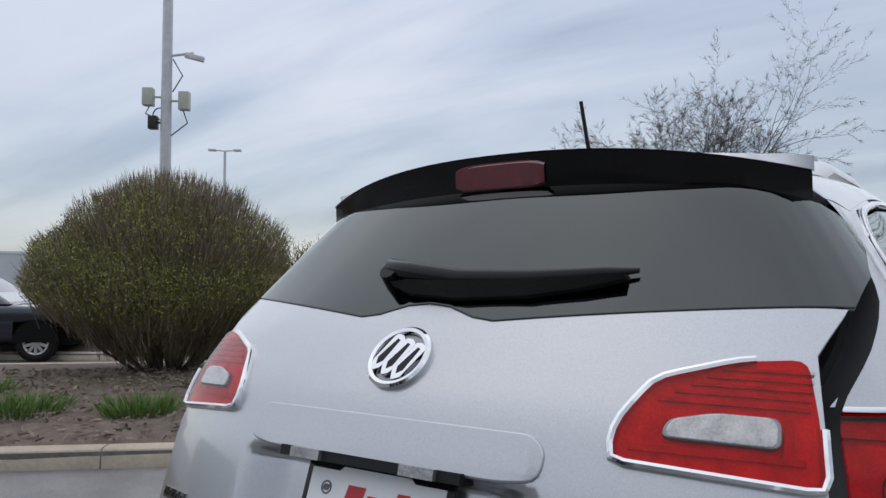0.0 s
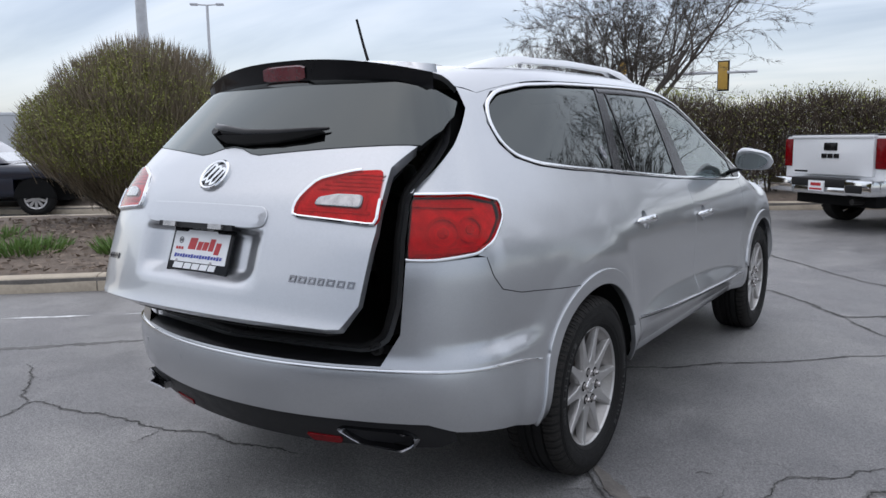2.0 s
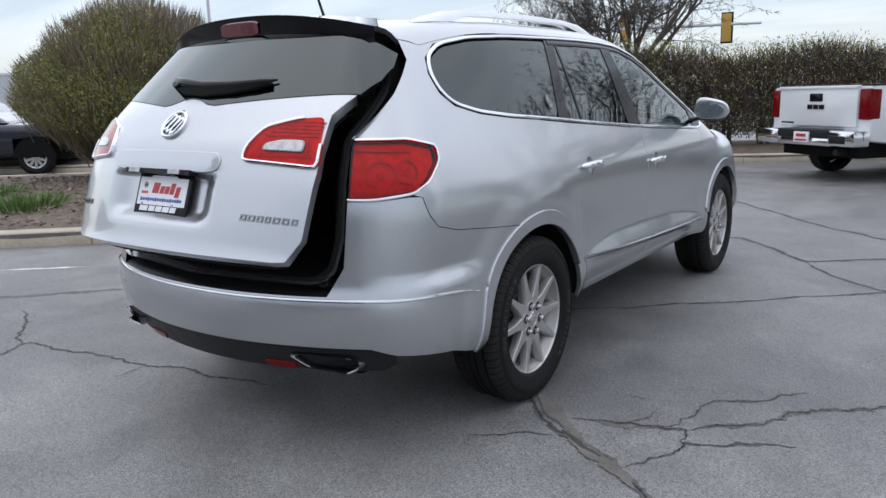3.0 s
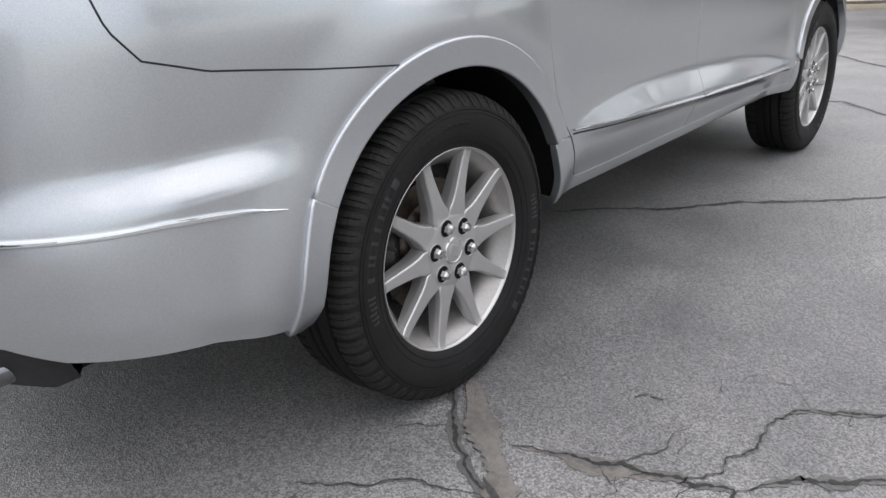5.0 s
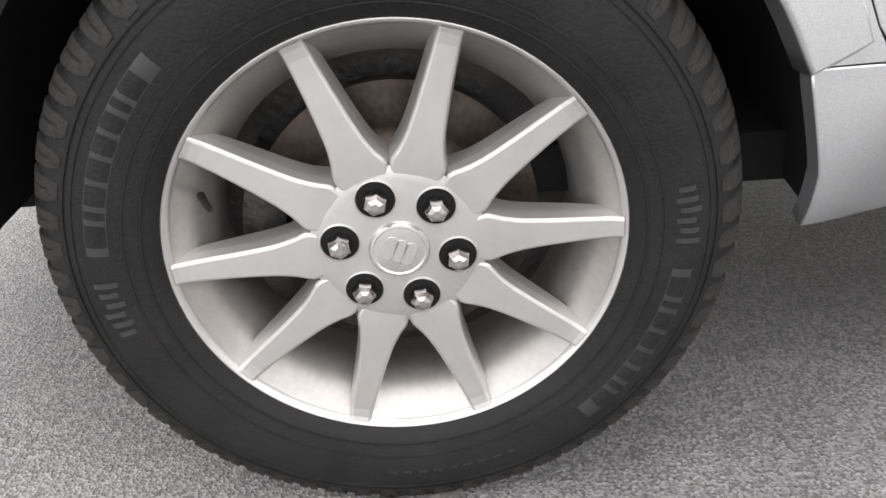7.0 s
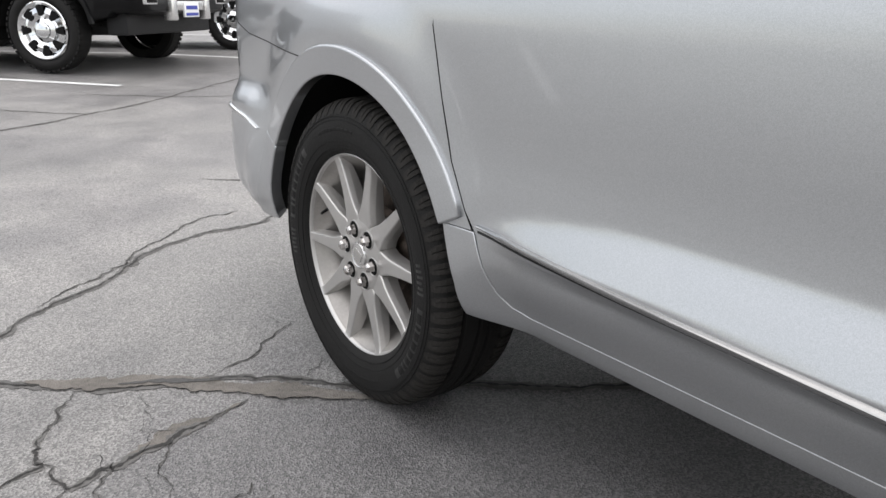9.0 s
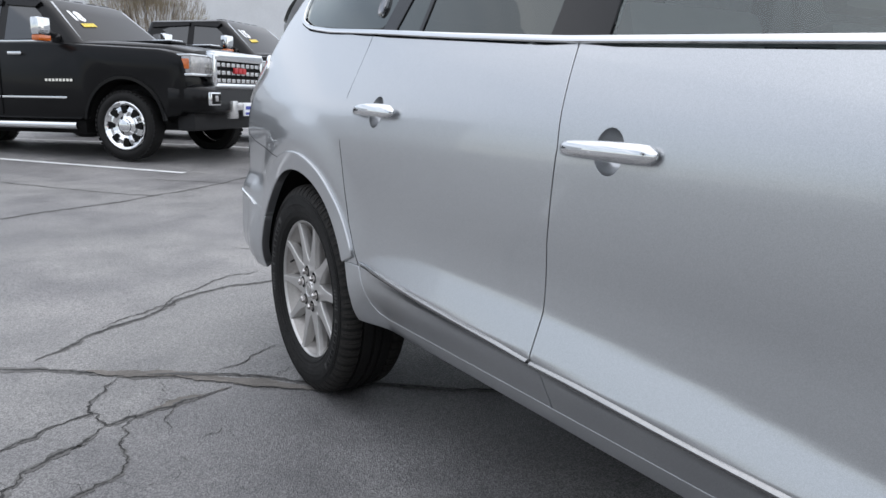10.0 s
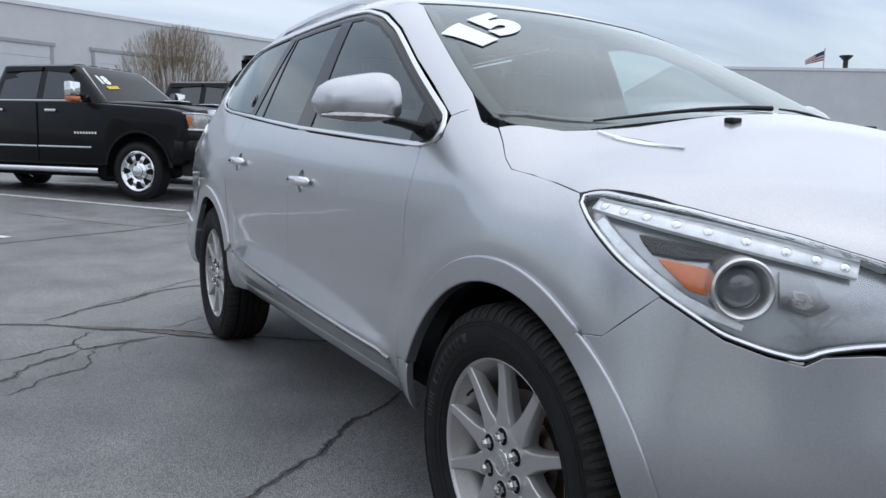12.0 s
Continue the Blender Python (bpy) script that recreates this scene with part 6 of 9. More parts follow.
    rg = lathe(bm, [(-0.10, 0.22), (-0.02, 0.215), (-0.02, 0.03)], n=60)
    cap(bm, rg[-1])
    part("brake_shield", bm, DARKMETAL, w)
    bm = bmesh.new()
    tube(bm, [(0.07, 0.0, 0.224), (0.088, 0.0, 0.215), (0.098, 0.0, 0.208)], [0.0045, 0.004, 0.0035])
    bmesh.ops.transform(bm, matrix=Matrix.Rotation(radians(72), 4, "X"), verts=bm.verts)
    part("valve", bm, BLACKPLASTIC, w)
    return w


TRACK = 0.852
make_wheel("rear_wheel", car, pose(TRACK, 0, HUB_Z))
make_wheel("front_wheel", car, pose(TRACK, WHEELBASE, HUB_Z, -17, 0, 0))
for yy, nm in ((0.0, "rear_wheel"), (WHEELBASE, "front_wheel")):
    src = bpy.data.objects[nm]
    dup = copy_thing(src, pose(-TRACK, yy, HUB_Z, 0, 0, 180))
    dup.parent = car
# wheel wells and the dark underbody
for yy in (0.0, WHEELBASE):
    for sg in (1, -1):
        bm = bmesh.new()
        pr = [(sg * (0.955 if yy == 0 else 0.90), A + 0.008), (sg * 0.86, A + 0.02), (sg * 0.55, A + 0.02), (sg * 0.55, 0.05)]
        rg = lathe(bm, pr, n=60)
        bmesh.ops.translate(bm, vec=(0, yy, HUB_Z), verts=bm.verts)
        bmesh.ops.bisect_plane(bm, geom=bm.verts[:] + bm.edges[:] + bm.faces[:], plane_co=(0, 0, 0.40), plane_no=(0, 0, 1), clear_inner=True)
        part("wheel_well", bm, CARGO, car, "black wheel well liner", smooth=True)
bm = bmesh.new()
for y0, y1, x1 in ((-0.80, -0.50, 0.58), (-0.50, 0.50, 0.50), (0.50, 2.52, 0.66), (2.52, 3.53, 0.50), (3.53, 3.75, 0.60)):
    box(bm, (-x1, y0, 0.29), (x1, y1, 0.40), bevel=0.02)
part("underbody", bm, CARGO, car, "black underbody")


# ---- ground ----
def asphalt():
    m = bpy.data.materials.new("worn_asphalt")
    m.use_nodes = True
    nt = m.node_tree
    N, L = nt.nodes.new, nt.links.new
    p = nt.nodes["Principled BSDF"]
    tc = N("ShaderNodeTexCoord")
    big = N("ShaderNodeTexNoise"); big.inputs["Scale"].default_value = 0.30; big.inputs["Detail"].default_value = 6
    mid = N("ShaderNodeTexNoise"); mid.inputs["Scale"].default_value = 2.2; mid.inputs["Detail"].default_value = 9; mid.inputs["Roughness"].default_value = 0.6
    agg = N("ShaderNodeTexVoronoi"); agg.inputs["Scale"].default_value = 230
    fine = N("ShaderNodeTexNoise"); fine.inputs["Scale"].default_value = 420; fine.inputs["Detail"].default_value = 3
    for n in (big, mid, fine):
        L(tc.outputs["Object"], n.inputs[0])
    L(tc.outputs["Object"], agg.inputs["Vector"])
    c1 = N("ShaderNodeValToRGB")
    e = c1.color_ramp.elements
    e[0].position, e[0].color = 0.36, (0.118, 0.117, 0.118, 1)
    e[1].position, e[1].color = 0.66, (0.235, 0.231, 0.227, 1)
    mixn = N("ShaderNodeMath"); mixn.operation = "MULTIPLY_ADD"; mixn.inputs[1].default_value = 0.5
    L(big.outputs[0], mixn.inputs[0])
    h = N("ShaderNodeMath"); h.operation = "MULTIPLY"; h.inputs[1].default_value = 0.5
    L(mid.outputs[0], h.inputs[0]); L(h.outputs[0], mixn.inputs[2]); L(mixn.outputs[0], c1.inputs[0])
    c2 = N("ShaderNodeValToRGB")
    e = c2.color_ramp.elements
    e[0].position, e[0].color = 0.15, (0.34, 0.34, 0.35, 1)
    e[1].position, e[1].color = 0.95, (2.2, 2.17, 2.14, 1)
    sp = N("ShaderNodeSeparateColor")
    L(agg.outputs["Color"], sp.inputs[0]); L(sp.outputs[0], c2.inputs[0])
    mu = N("ShaderNodeMixRGB"); mu.blend_type = "MULTIPLY"; mu.inputs[0].default_value = 0.55
    pn = N("ShaderNodeTexNoise"); pn.inputs["Scale"].default_value = 0.42; pn.inputs["Detail"].default_value = 4; pn.inputs["Roughness"].default_value = 0.62
    L(tc.outputs["Object"], pn.inputs[0])
    pr = N("ShaderNodeValToRGB")
    e = pr.color_ramp.elements
    e[0].position, e[0].color = 0.46, (0.85, 0.85, 0.86, 1)
    e[1].position, e[1].color = 0.53, (1.06, 1.06, 1.05, 1)
    L(pn.outputs[0], pr.inputs[0])
    m3 = N("ShaderNodeMixRGB"); m3.blend_type = "MULTIPLY"; m3.inputs[0].default_value = 1.0
    L(c1.outputs[0], mu.inputs[1]); L(c2.outputs[0], mu.inputs[2])
    L(mu.outputs[0], m3.inputs[1]); L(pr.outputs[0], m3.inputs[2]); L(m3.outputs[0], p.inputs["Base Color"])
    mr = N("ShaderNodeMapRange")
    mr.inputs[1].default_value, mr.inputs[2].default_value, mr.inputs[3].default_value, mr.inputs[4].default_value = 0.35, 0.65, 0.40, 0.58
    L(mid.outputs[0], mr.inputs[0]); L(mr.outputs[0], p.inputs["Roughness"])
    b = N("ShaderNodeBump"); b.inputs["Strength"].default_value = 0.5; b.inputs["Distance"].default_value = 0.005
    L(agg.outputs["Distance"], b.inputs["Height"])
    b2 = N("ShaderNodeBump"); b2.inputs["Strength"].default_value = 0.22; b2.inputs["Distance"].default_value = 0.004
    L(fine.outputs[0], b2.inputs["Height"]); L(b.outputs[0], b2.inputs["Normal"]); L(b2.outputs[0], p.inputs["Normal"])
    return m


ASPHALT = asphalt()
CRACKMAT = mat("crack_fill", (0.022, 0.021, 0.020), 0.8, var=0.5, scale=9, bump=0.4, bscale=120)
SEALMAT = mat("crack_sealant", (0.092, 0.089, 0.085), 0.6, var=0.5, scale=5, bump=0.3, bscale=90)
SEALDARK = mat("fresh_sealant", (0.045, 0.044, 0.043), 0.6, var=0.6, scale=12, bump=0.3, bscale=90)
SANDMAT = mat("crack_grit", (0.150, 0.138, 0.125), 0.9, var=0.4, scale=7, bump=0.5, bscale=200)
LINEPAINT = mat("white_line_paint", (0.68, 0.69, 0.69), 0.6, var=0.22, scale=4, bump=0.2, bscale=150)


def lie(x, y):
    """Height of the asphalt: level round the car, rising gently to the rows of bays behind it."""
    t = min(max((-y - 1.5) / 8.0, 0.0), 1.0)
    return 0.30 * t


ticks = [-1500, -300, -90] + list(range(-40, 41, 2)) + [90, 300, 1500]
yt = sorted(set(ticks) | {-1.5, -9.5})
bm = bmesh.new()
rows = [[bm.verts.new((x, y, lie(x, y))) for x in ticks] for y in yt]
for a, b in zip(rows, rows[1:]):
    for i in range(len(ticks) - 1):
        bm.faces.new((a[i], a[i + 1], b[i + 1], b[i]))
ground = tagged(part("ground", bm, ASPHALT), "worn grey asphalt of the car park with cracks", "asphalt", kind="structure")


def ribbon(name, pts, width, material, seed, z=0.002, jag=1.0, parent=ground, step=0.022, ragged=0.9):
    """A crooked strip lying on the asphalt, of uneven width."""
    rnd = random.Random(seed)
    P = [Vector((*p, 0)) for p in pts]
    line = []
    for a, b in zip(P, P[1:]):
        n = max(2, int((b - a).length / step))
        d = (b - a).normalized()
        s = Vector((-d.y, d.x, 0))
        for i in range(n):
            t = i / n
            w = noise.noise((a + (b - a) * t) * 3.0 + Vector((seed, 0, 0))) * 0.05 + noise.noise((a + (b - a) * t) * 14.0 + Vector((0, seed, 0))) * 0.020 + noise.noise((a + (b - a) * t) * 45.0 + Vector((seed, seed, 0))) * 0.009
            line.append((a + (b - a) * t + s * w * jag, s))
    bm = bmesh.new()
    prev = None
    n = len(line)
    for i, (p, s) in enumerate(line):
        taper = min(1, i * step / 0.2 + 0.15, (n - 1 - i) * step / 0.2 + 0.15) * (0.75 + 0.5 * noise.noise(p * 6.0))
        w = width * taper * (1 - ragged / 2 + ragged * rnd.random()) / 2
        cur = (bm.verts.new((p.x + s.x * w, p.y + s.y * w, z + lie(p.x, p.y + s.y * w))), bm.verts.new((p.x - s.x * w, p.y - s.y * w, z + lie(p.x, p.y - s.y * w))))
        if prev:
            bm.faces.new((prev[0], prev[1], cur[1], cur[0]))
        prev = cur
    return part(name, bm, material, parent)


CRACKS = [
    ([(3.6, -1.9), (2.6, -1.15), (2.08, -0.82), (1.75, -0.62), (1.54, -0.46), (1.2, -0.25), (1.0, -0.07), (0.4, 0.35), (-0.6, 1.0)], 0.045),
    ([(1.85, -0.82), (1.55, -1.10), (1.30, -1.29), (1.10, -1.50), (0.82, -1.66), (0.55, -1.66), (-0.3, -2.3), (-1.5, -3.4)], 0.035),
    ([(1.57, -0.42), (1.65, -0.34), (1.72, -0.20), (1.71, -0.12), (1.84, -0.07), (1.98, 0.04), (2.12, 0.08)], 0.012),
    ([(1.72, -0.14), (1.68, 0.00), (1.57, -0.02), (1.46, -0.07), (1.35, -0.09), (1.21, -0.16)], 0.015),
    ([(1.67, 0.0), (1.76, 0.15), (1.89, 0.23), (1.98, 0.32), (2.02, 0.43), (2.12, 0.53), (2.6, 0.85)], 0.020),
    ([(1.60, -0.05), (1.64, 0.18), (1.68, 0.35), (1.75, 0.43), (1.85, 0.49), (1.92, 0.60), (2.06, 0.71)], 0.010),
    ([(1.25, -0.31), (1.19, -0.37), (1.10, -0.42), (0.99, -0.49), (0.90, -0.55)], 0.007),
    ([(0.96, -0.27), (1.03, -0.22), (1.08, -0.16)], 0.006),
    ([(1.46, -0.32), (1.47, -0.24), (1.46, -0.16)], 0.004),
    ([(1.41, -0.07), (1.46, 0.0), (1.51, 0.06), (1.53, 0.17)], 0.006),
    ([(1.42, 0.27), (1.37, 0.25), (1.33, 0.21)], 0.010),
    ([(1.52, 0.35), (1.47, 0.40)], 0.007),
    ([(1.64, 0.52), (1.59, 0.51)], 0.008),
    ([(1.53, -1.12), (1.30, -1.38), (1.10, -1.56), (0.87, -1.80), (0.53, -1.88)], 0.009),
    ([(0.3, 4.2), (0.8, 4.5), (1.15, 4.1), (1.5, 3.67), (1.97, 4.03), (2.8, 4.6)], 0.05),
    ([(1.5, 3.67), (1.75, 3.25), (2.1, 2.95), (2.6, 2.75)], 0.03),
    ([(-0.6, 7.6), (0.18, 6.89), (0.7, 6.3), (1.15, 5.73), (1.88, 5.05), (2.6, 4.5)], 0.045),
    ([(0.4, 1.35), (0.95, 1.82), (1.5, 2.3), (2.07, 2.82), (3.3, 3.7)], 0.028),
    ([(2.4, -4.0), (1.24, -4.59), (0.83, -4.80), (0.35, -5.12), (-0.26, -5.60), (-1.37, -6.59), (-3.0, -8.0)], 0.04),
    ([(2.0, -6.6), (1.12, -5.53), (0.77, -5.14), (0.51, -4.97)], 0.028),
    ([(0.36, -6.07), (-0.26, -5.60), (-0.88, -5.36), (-1.8, -5.0)], 0.028),
    ([(0.27, -2.58), (0.12, -2.52), (-0.03, -2.46)], 0.026),
    ([(-2.6, -1.5), (-1.96, -1.18), (-2.06, -0.9), (-1.6, -0.80), (-1.13, -0.73), (-0.68, -0.66), (-0.2, -0.55)], 0.014),
    ([(-1.13, -0.73), (-1.08, -0.82), (-1.05, -0.95)], 0.010),
    ([(-2.06, -0.9), (-2.25, -0.85), (-2.48, -0.69), (-2.9, -0.5)], 0.012),
    ([(0.5, -2.6), (-0.1, -2.2), (-0.8, -1.9), (-1.5, -1.75)], 0.012),
]
for i, (pts, w) in enumerate(CRACKS):
    if w > 0.025:
        ribbon("sealed_crack", pts, w * 1.25, SEALMAT, i, z=0.002, jag=0.8)
        ribbon("crack", pts, w * 0.26, CRACKMAT, i, z=0.004, jag=0.8, step=0.010, ragged=1.5)
    else:
        ribbon("crack_edge", pts, w * 1.9, SEALMAT, i, z=0.002, jag=1.25, step=0.014, ragged=1.5)
        ribbon("crack", pts, w * 0.62, CRACKMAT, i, z=0.003, jag=1.25, step=0.007, ragged=1.7)
        # short side cracks
        rnd = random.Random(100 + i)
        for a, b in zip(pts, pts[1:]):
            if rnd.random() < 0.6:
                f = rnd.uniform(0.2, 0.8)
                p = (a[0] + (b[0] - a[0]) * f, a[1] + (b[1] - a[1]) * f)
                g = rnd.uniform(0, 6.3)
                q = (p[0] + 0.07 * math.cos(g), p[1] + 0.07 * math.sin(g))
                ribbon("crack", [p, q, (q[0] + 0.06 * math.cos(g + 0.7), q[1] + 0.06 * math.sin(g + 0.7))], 0.004, CRACKMAT, 200 + i, z=0.003, jag=0.6, step=0.007, ragged=1.6)
ribbon("sealed_crack", [(-4.6, -1.45), (-3.8, -0.75), (-3.49, -0.46), (-3.11, -0.14), (-2.84, 0.21), (-2.0, 1.0), (0, 2.8)], 0.08, SEALMAT, 31)
ribbon("grit_streak", [(0.95, 0.06), (1.07, -0.10), (1.22, -0.23), (1.36, -0.36), (1.50, -0.45), (1.68, -0.60)], 0.085, SANDMAT, 41, z=0.005, jag=0.5, step=0.012, ragged=0.5)
ribbon("grit_streak", [(1.0, 0.02), (1.12, -0.12), (1.25, -0.26)], 0.10, SANDMAT, 42, z=0.006, jag=0.3, step=0.012, ragged=0.5)
ribbon("sealed_crack", [(1.24, -0.27), (1.32, -0.33), (1.40, -0.39), (1.48, -0.43)], 0.045, SEALDARK, 43, z=0.0070, jag=0.5, step=0.010, ragged=0.8)
ribbon("grit_streak", [(1.24, -0.14), (1.36, -0.11), (1.46, -0.09), (1.58, -0.03)], 0.07, SANDMAT, 44, z=0.0015, jag=0.6, step=0.012, ragged=0.8)
ribbon("worn_line", [(-4.45, 0.05), (-4.15, 0.30), (-3.85, 0.56)], 0.045, LINEPAINT, 51, jag=0.3)
ribbon("worn_line", [(-3.7, 0.70), (-3.5, 0.88), (-3.3, 1.05)], 0.03, LINEPAINT, 52, jag=0.3)

# parking lines; heading of the bays and the row's direction
HEADING = Vector((-0.68, 0.73, 0)).normalized()
ROW = Vector((HEADING.y, -HEADING.x, 0))


def paint_line(a, d, length, width=0.10):
    bm = bmesh.new()
    s = Vector((-d.y, d.x, 0)) * width / 2
    n = 24
    prev = None
    for i in range(n + 1):
        p = a + d * length * i / n
        w = 1 + 0.12 * noise.noise(p * 4)
        cur = [bm.verts.new((q.x, q.y, lie(q.x, q.y) + 0.004)) for q in (p + s * w, p - s * w)]
        if prev:
            bm.faces.new((prev[0], prev[1], cur[1], cur[0]))
        prev = cur
    part("parking_line", bm, LINEPAINT, ground)


for k in range(-2, 4):
    paint_line(Vector((-0.06, -6.5, 0)) - ROW * 2.9 * k, -HEADING, 5.6)

# ---- planted island with kerb ----
KERB = mat("tan_concrete", (0.42, 0.36, 0.28), 0.8, var=0.22, scale=3, bump=0.35, bscale=90)
MULCH = mat("mulch", (0.135, 0.105, 0.082), 0.95, var=0.55, scale=6, bump=0.8, bscale=60)
KD = Vector((0.75, 0.66, 0)).normalized()
KN = Vector((-KD.y, KD.x, 0))
K0 = Vector((-4.94, 1.12, 0))


def kerb_run(name, o, d, nrm, length, label):
    """Kerb stones laid end to end with joints between them."""
    e = thing(name, Matrix.Translation(o), label, "kerb", kind="structure")
    prof = [(0.0, 0.0), (0.0, 0.02), (0.015, 0.12), (0.03, 0.145), (0.055, 0.155), (0.20, 0.158), (0.22, 0.150), (0.22, 0.0)]
    n = int(length / 3.0)
    for k in range(n):
        bm = bmesh.new()
        prev = None
        for i in range(7):
            a = k * 3.0 + 0.006 + (2.988) * i / 6
            ring = [bm.verts.new(d * a + nrm * (u + 0.004 * noise.noise(Vector((a, z * 9, k)))) + Vector((0, 0, z + 0.005 * noise.noise(Vector((a * 1.3, u * 5, 2)))))) for u, z in prof]
            if prev:
                for j in range(len(prof) - 1):
                    bm.faces.new((prev[j], prev[j + 1], ring[j + 1], ring[j]))
            else:
                bm.faces.new(ring)
            prev = ring
        bm.faces.new(prev)
        part("kerb_stone", bm, KERB, e, smooth=True)
    bm = bmesh.new()
    m = Matrix((d, nrm, Vector((0, 0, 1)))).transposed().to_4x4()
    box(bm, (0, 0.012, 0), (length, 0.215, 0.135), m)
    part("kerb_core", bm, SANDMAT, e)
    return e


kerb_run("kerb", K0 - KD * 11.9, KD, KN, 18.0, "tan concrete kerb round the planted island, cracked")
kerb_run("kerb", K0 + KN * 7.2 + KD * 6.1, -KD, -KN, 18.0, "tan concrete kerb on the far side of the planted island")
kerb_run("kerb", K0 + KD * 6.1, KN, -KD, 7.2, "tan concrete kerb across the end of the planted island")
bm = bmesh.new()
rows = []
for i in range(37):
    row = []
    for j in range(15):
        p = K0 + KD * (-12 + i * 0.5) + KN * (0.2 + j * 0.485)
        hgt = 0.15 + 0.16 * math.sin(math.pi * j / 14) + 0.05 * noise.noise(p * 0.9)
        row.append(bm.verts.new((p.x, p.y, hgt if 0 < j < 14 else 0.14)))
    rows.append(row)
for a, b in zip(rows, rows[1:]):
    for j in range(14):
        bm.faces.new((a[j], b[j], b[j + 1], a[j + 1]))
mulch = tagged(part("planting_bed", bm, MULCH, smooth=True), "brown mulch bed of the planted island", "mulch", kind="structure")


def leaf_field(name, centres, dirs, lengths, widths, material, parent=None, label="", category="", kind="", cross=False):
    """Many narrow blades as one mesh: each a tapered, bent strip."""
    rng = np.random.default_rng(len(centres) + 7)
    c, d = np.asarray(centres, float), np.asarray(dirs, float)
    d /= np.linalg.norm(d, axis=1)[:, None]
    s = np.cross(d, rng.normal(size=c.shape))
    s /= np.linalg.norm(s, axis=1)[:, None]
    L, W = np.asarray(lengths)[:, None], np.asarray(widths)[:, None]
    bend = np.cross(d, s) * L * rng.uniform(-0.25, 0.25, size=L.shape)
    a, b = c - s * W * 0.5, c + s * W * 0.5
    m1, m2 = c + d * L * 0.55 + bend * 0.5 - s * W * 0.45, c + d * L * 0.55 + bend * 0.5 + s * W * 0.45
    t = c + d * L + bend
    n = len(c)
    verts = np.stack([a, b, m2, m1, t], 1).reshape(-1, 3)
    base = np.arange(n) * 5
    faces = [(i, i + 1, i + 2, i + 3) for i in base] + [(i + 3, i + 2, i + 4) for i in base]
    me = bpy.data.meshes.new(name)
    me.from_pydata(verts.tolist(), [], faces)
    me.materials.append(material)
    ob = new(name, me)
    if parent is not None:
        ob.parent = parent
    return tagged(ob, label, category, "", kind)


def leafmat(name, a, b, rough=0.6, trans=0.0):
    """Colour from one blade to the next between two shades."""
    m = bpy.data.materials.new(name)
    m.use_nodes = True
    nt = m.node_tree
    N, L = nt.nodes.new, nt.links.new
    p = nt.nodes["Principled BSDF"]
    g2 = N("ShaderNodeNewGeometry")
    cr = N("ShaderNodeValToRGB")
    e = cr.color_ramp.elements
    e[0].color, e[1].color = (*a, 1), (*b, 1)
    tc = N("ShaderNodeTexCoord")
    nz = N("ShaderNodeTexNoise"); nz.inputs["Scale"].default_value = 1.4; nz.inputs["Detail"].default_value = 4
    L(tc.outputs["Object"], nz.inputs[0])
    mx = N("ShaderNodeMath"); mx.operation = "MULTIPLY_ADD"; mx.inputs[1].default_value = 0.5
    sb = N("ShaderNodeMath"); sb.operation = "MULTIPLY"; sb.inputs[1].default_value = 0.5
    L(nz.outputs[0], sb.inputs[0])
    L(g2.outputs["Random Per Island"], mx.inputs[0]); L(sb.outputs[0], mx.inputs[2])
    L(mx.outputs[0], cr.inputs[0]); L(cr.outputs[0], p.inputs["Base Color"])
    p.inputs["Roughness"].default_value = rough
    return m


CHIP = leafmat("bark_chips", (0.075, 0.055, 0.042), (0.34, 0.27, 0.21), 0.95)
TWIG = leafmat("bush_twigs", (0.085, 0.068, 0.044), (0.32, 0.26, 0.18), 0.8)
HEDGETWIG = leafmat("hedge_twigs", (0.030, 0.023, 0.017), (0.125, 0.092, 0.064), 0.9)
TREETWIG = leafmat("tree_twigs", (0.035, 0.030, 0.026), (0.11, 0.095, 0.08), 0.9)
LEAF = leafmat("bush_leaves", (0.075, 0.092, 0.016), (0.38, 0.39, 0.085), 0.6)
BARK = mat("bare_bark", (0.085, 0.070, 0.058), 0.9, var=0.4, scale=10, bump=0.6, bscale=40)
BLADE = leafmat("daffodil_leaves", (0.05, 0.11, 0.02), (0.16, 0.26, 0.06), 0.5)

rng = np.random.default_rng(3)
n = 9000
u, w = rng.uniform(-9, 5.8, n), rng.uniform(0.25, 4.5, n)
cx = np.array([(K0 + KD * a + KN * b)[:] for a, b in zip(u, w)])
cx[:, 2] = 0.155 + 0.16 * np.sin(np.pi * (w - 0.2) / 6.8) + 0.02
leaf_field("mulch_chips", cx, np.c_[rng.normal(size=(n, 2)), rng.uniform(-0.1, 0.35, n)], rng.uniform(0.03, 0.10, n), rng.uniform(0.012, 0.035, n), CHIP, None, "brown wood chips and dead leaves on the bed", "mulch", "stuff")

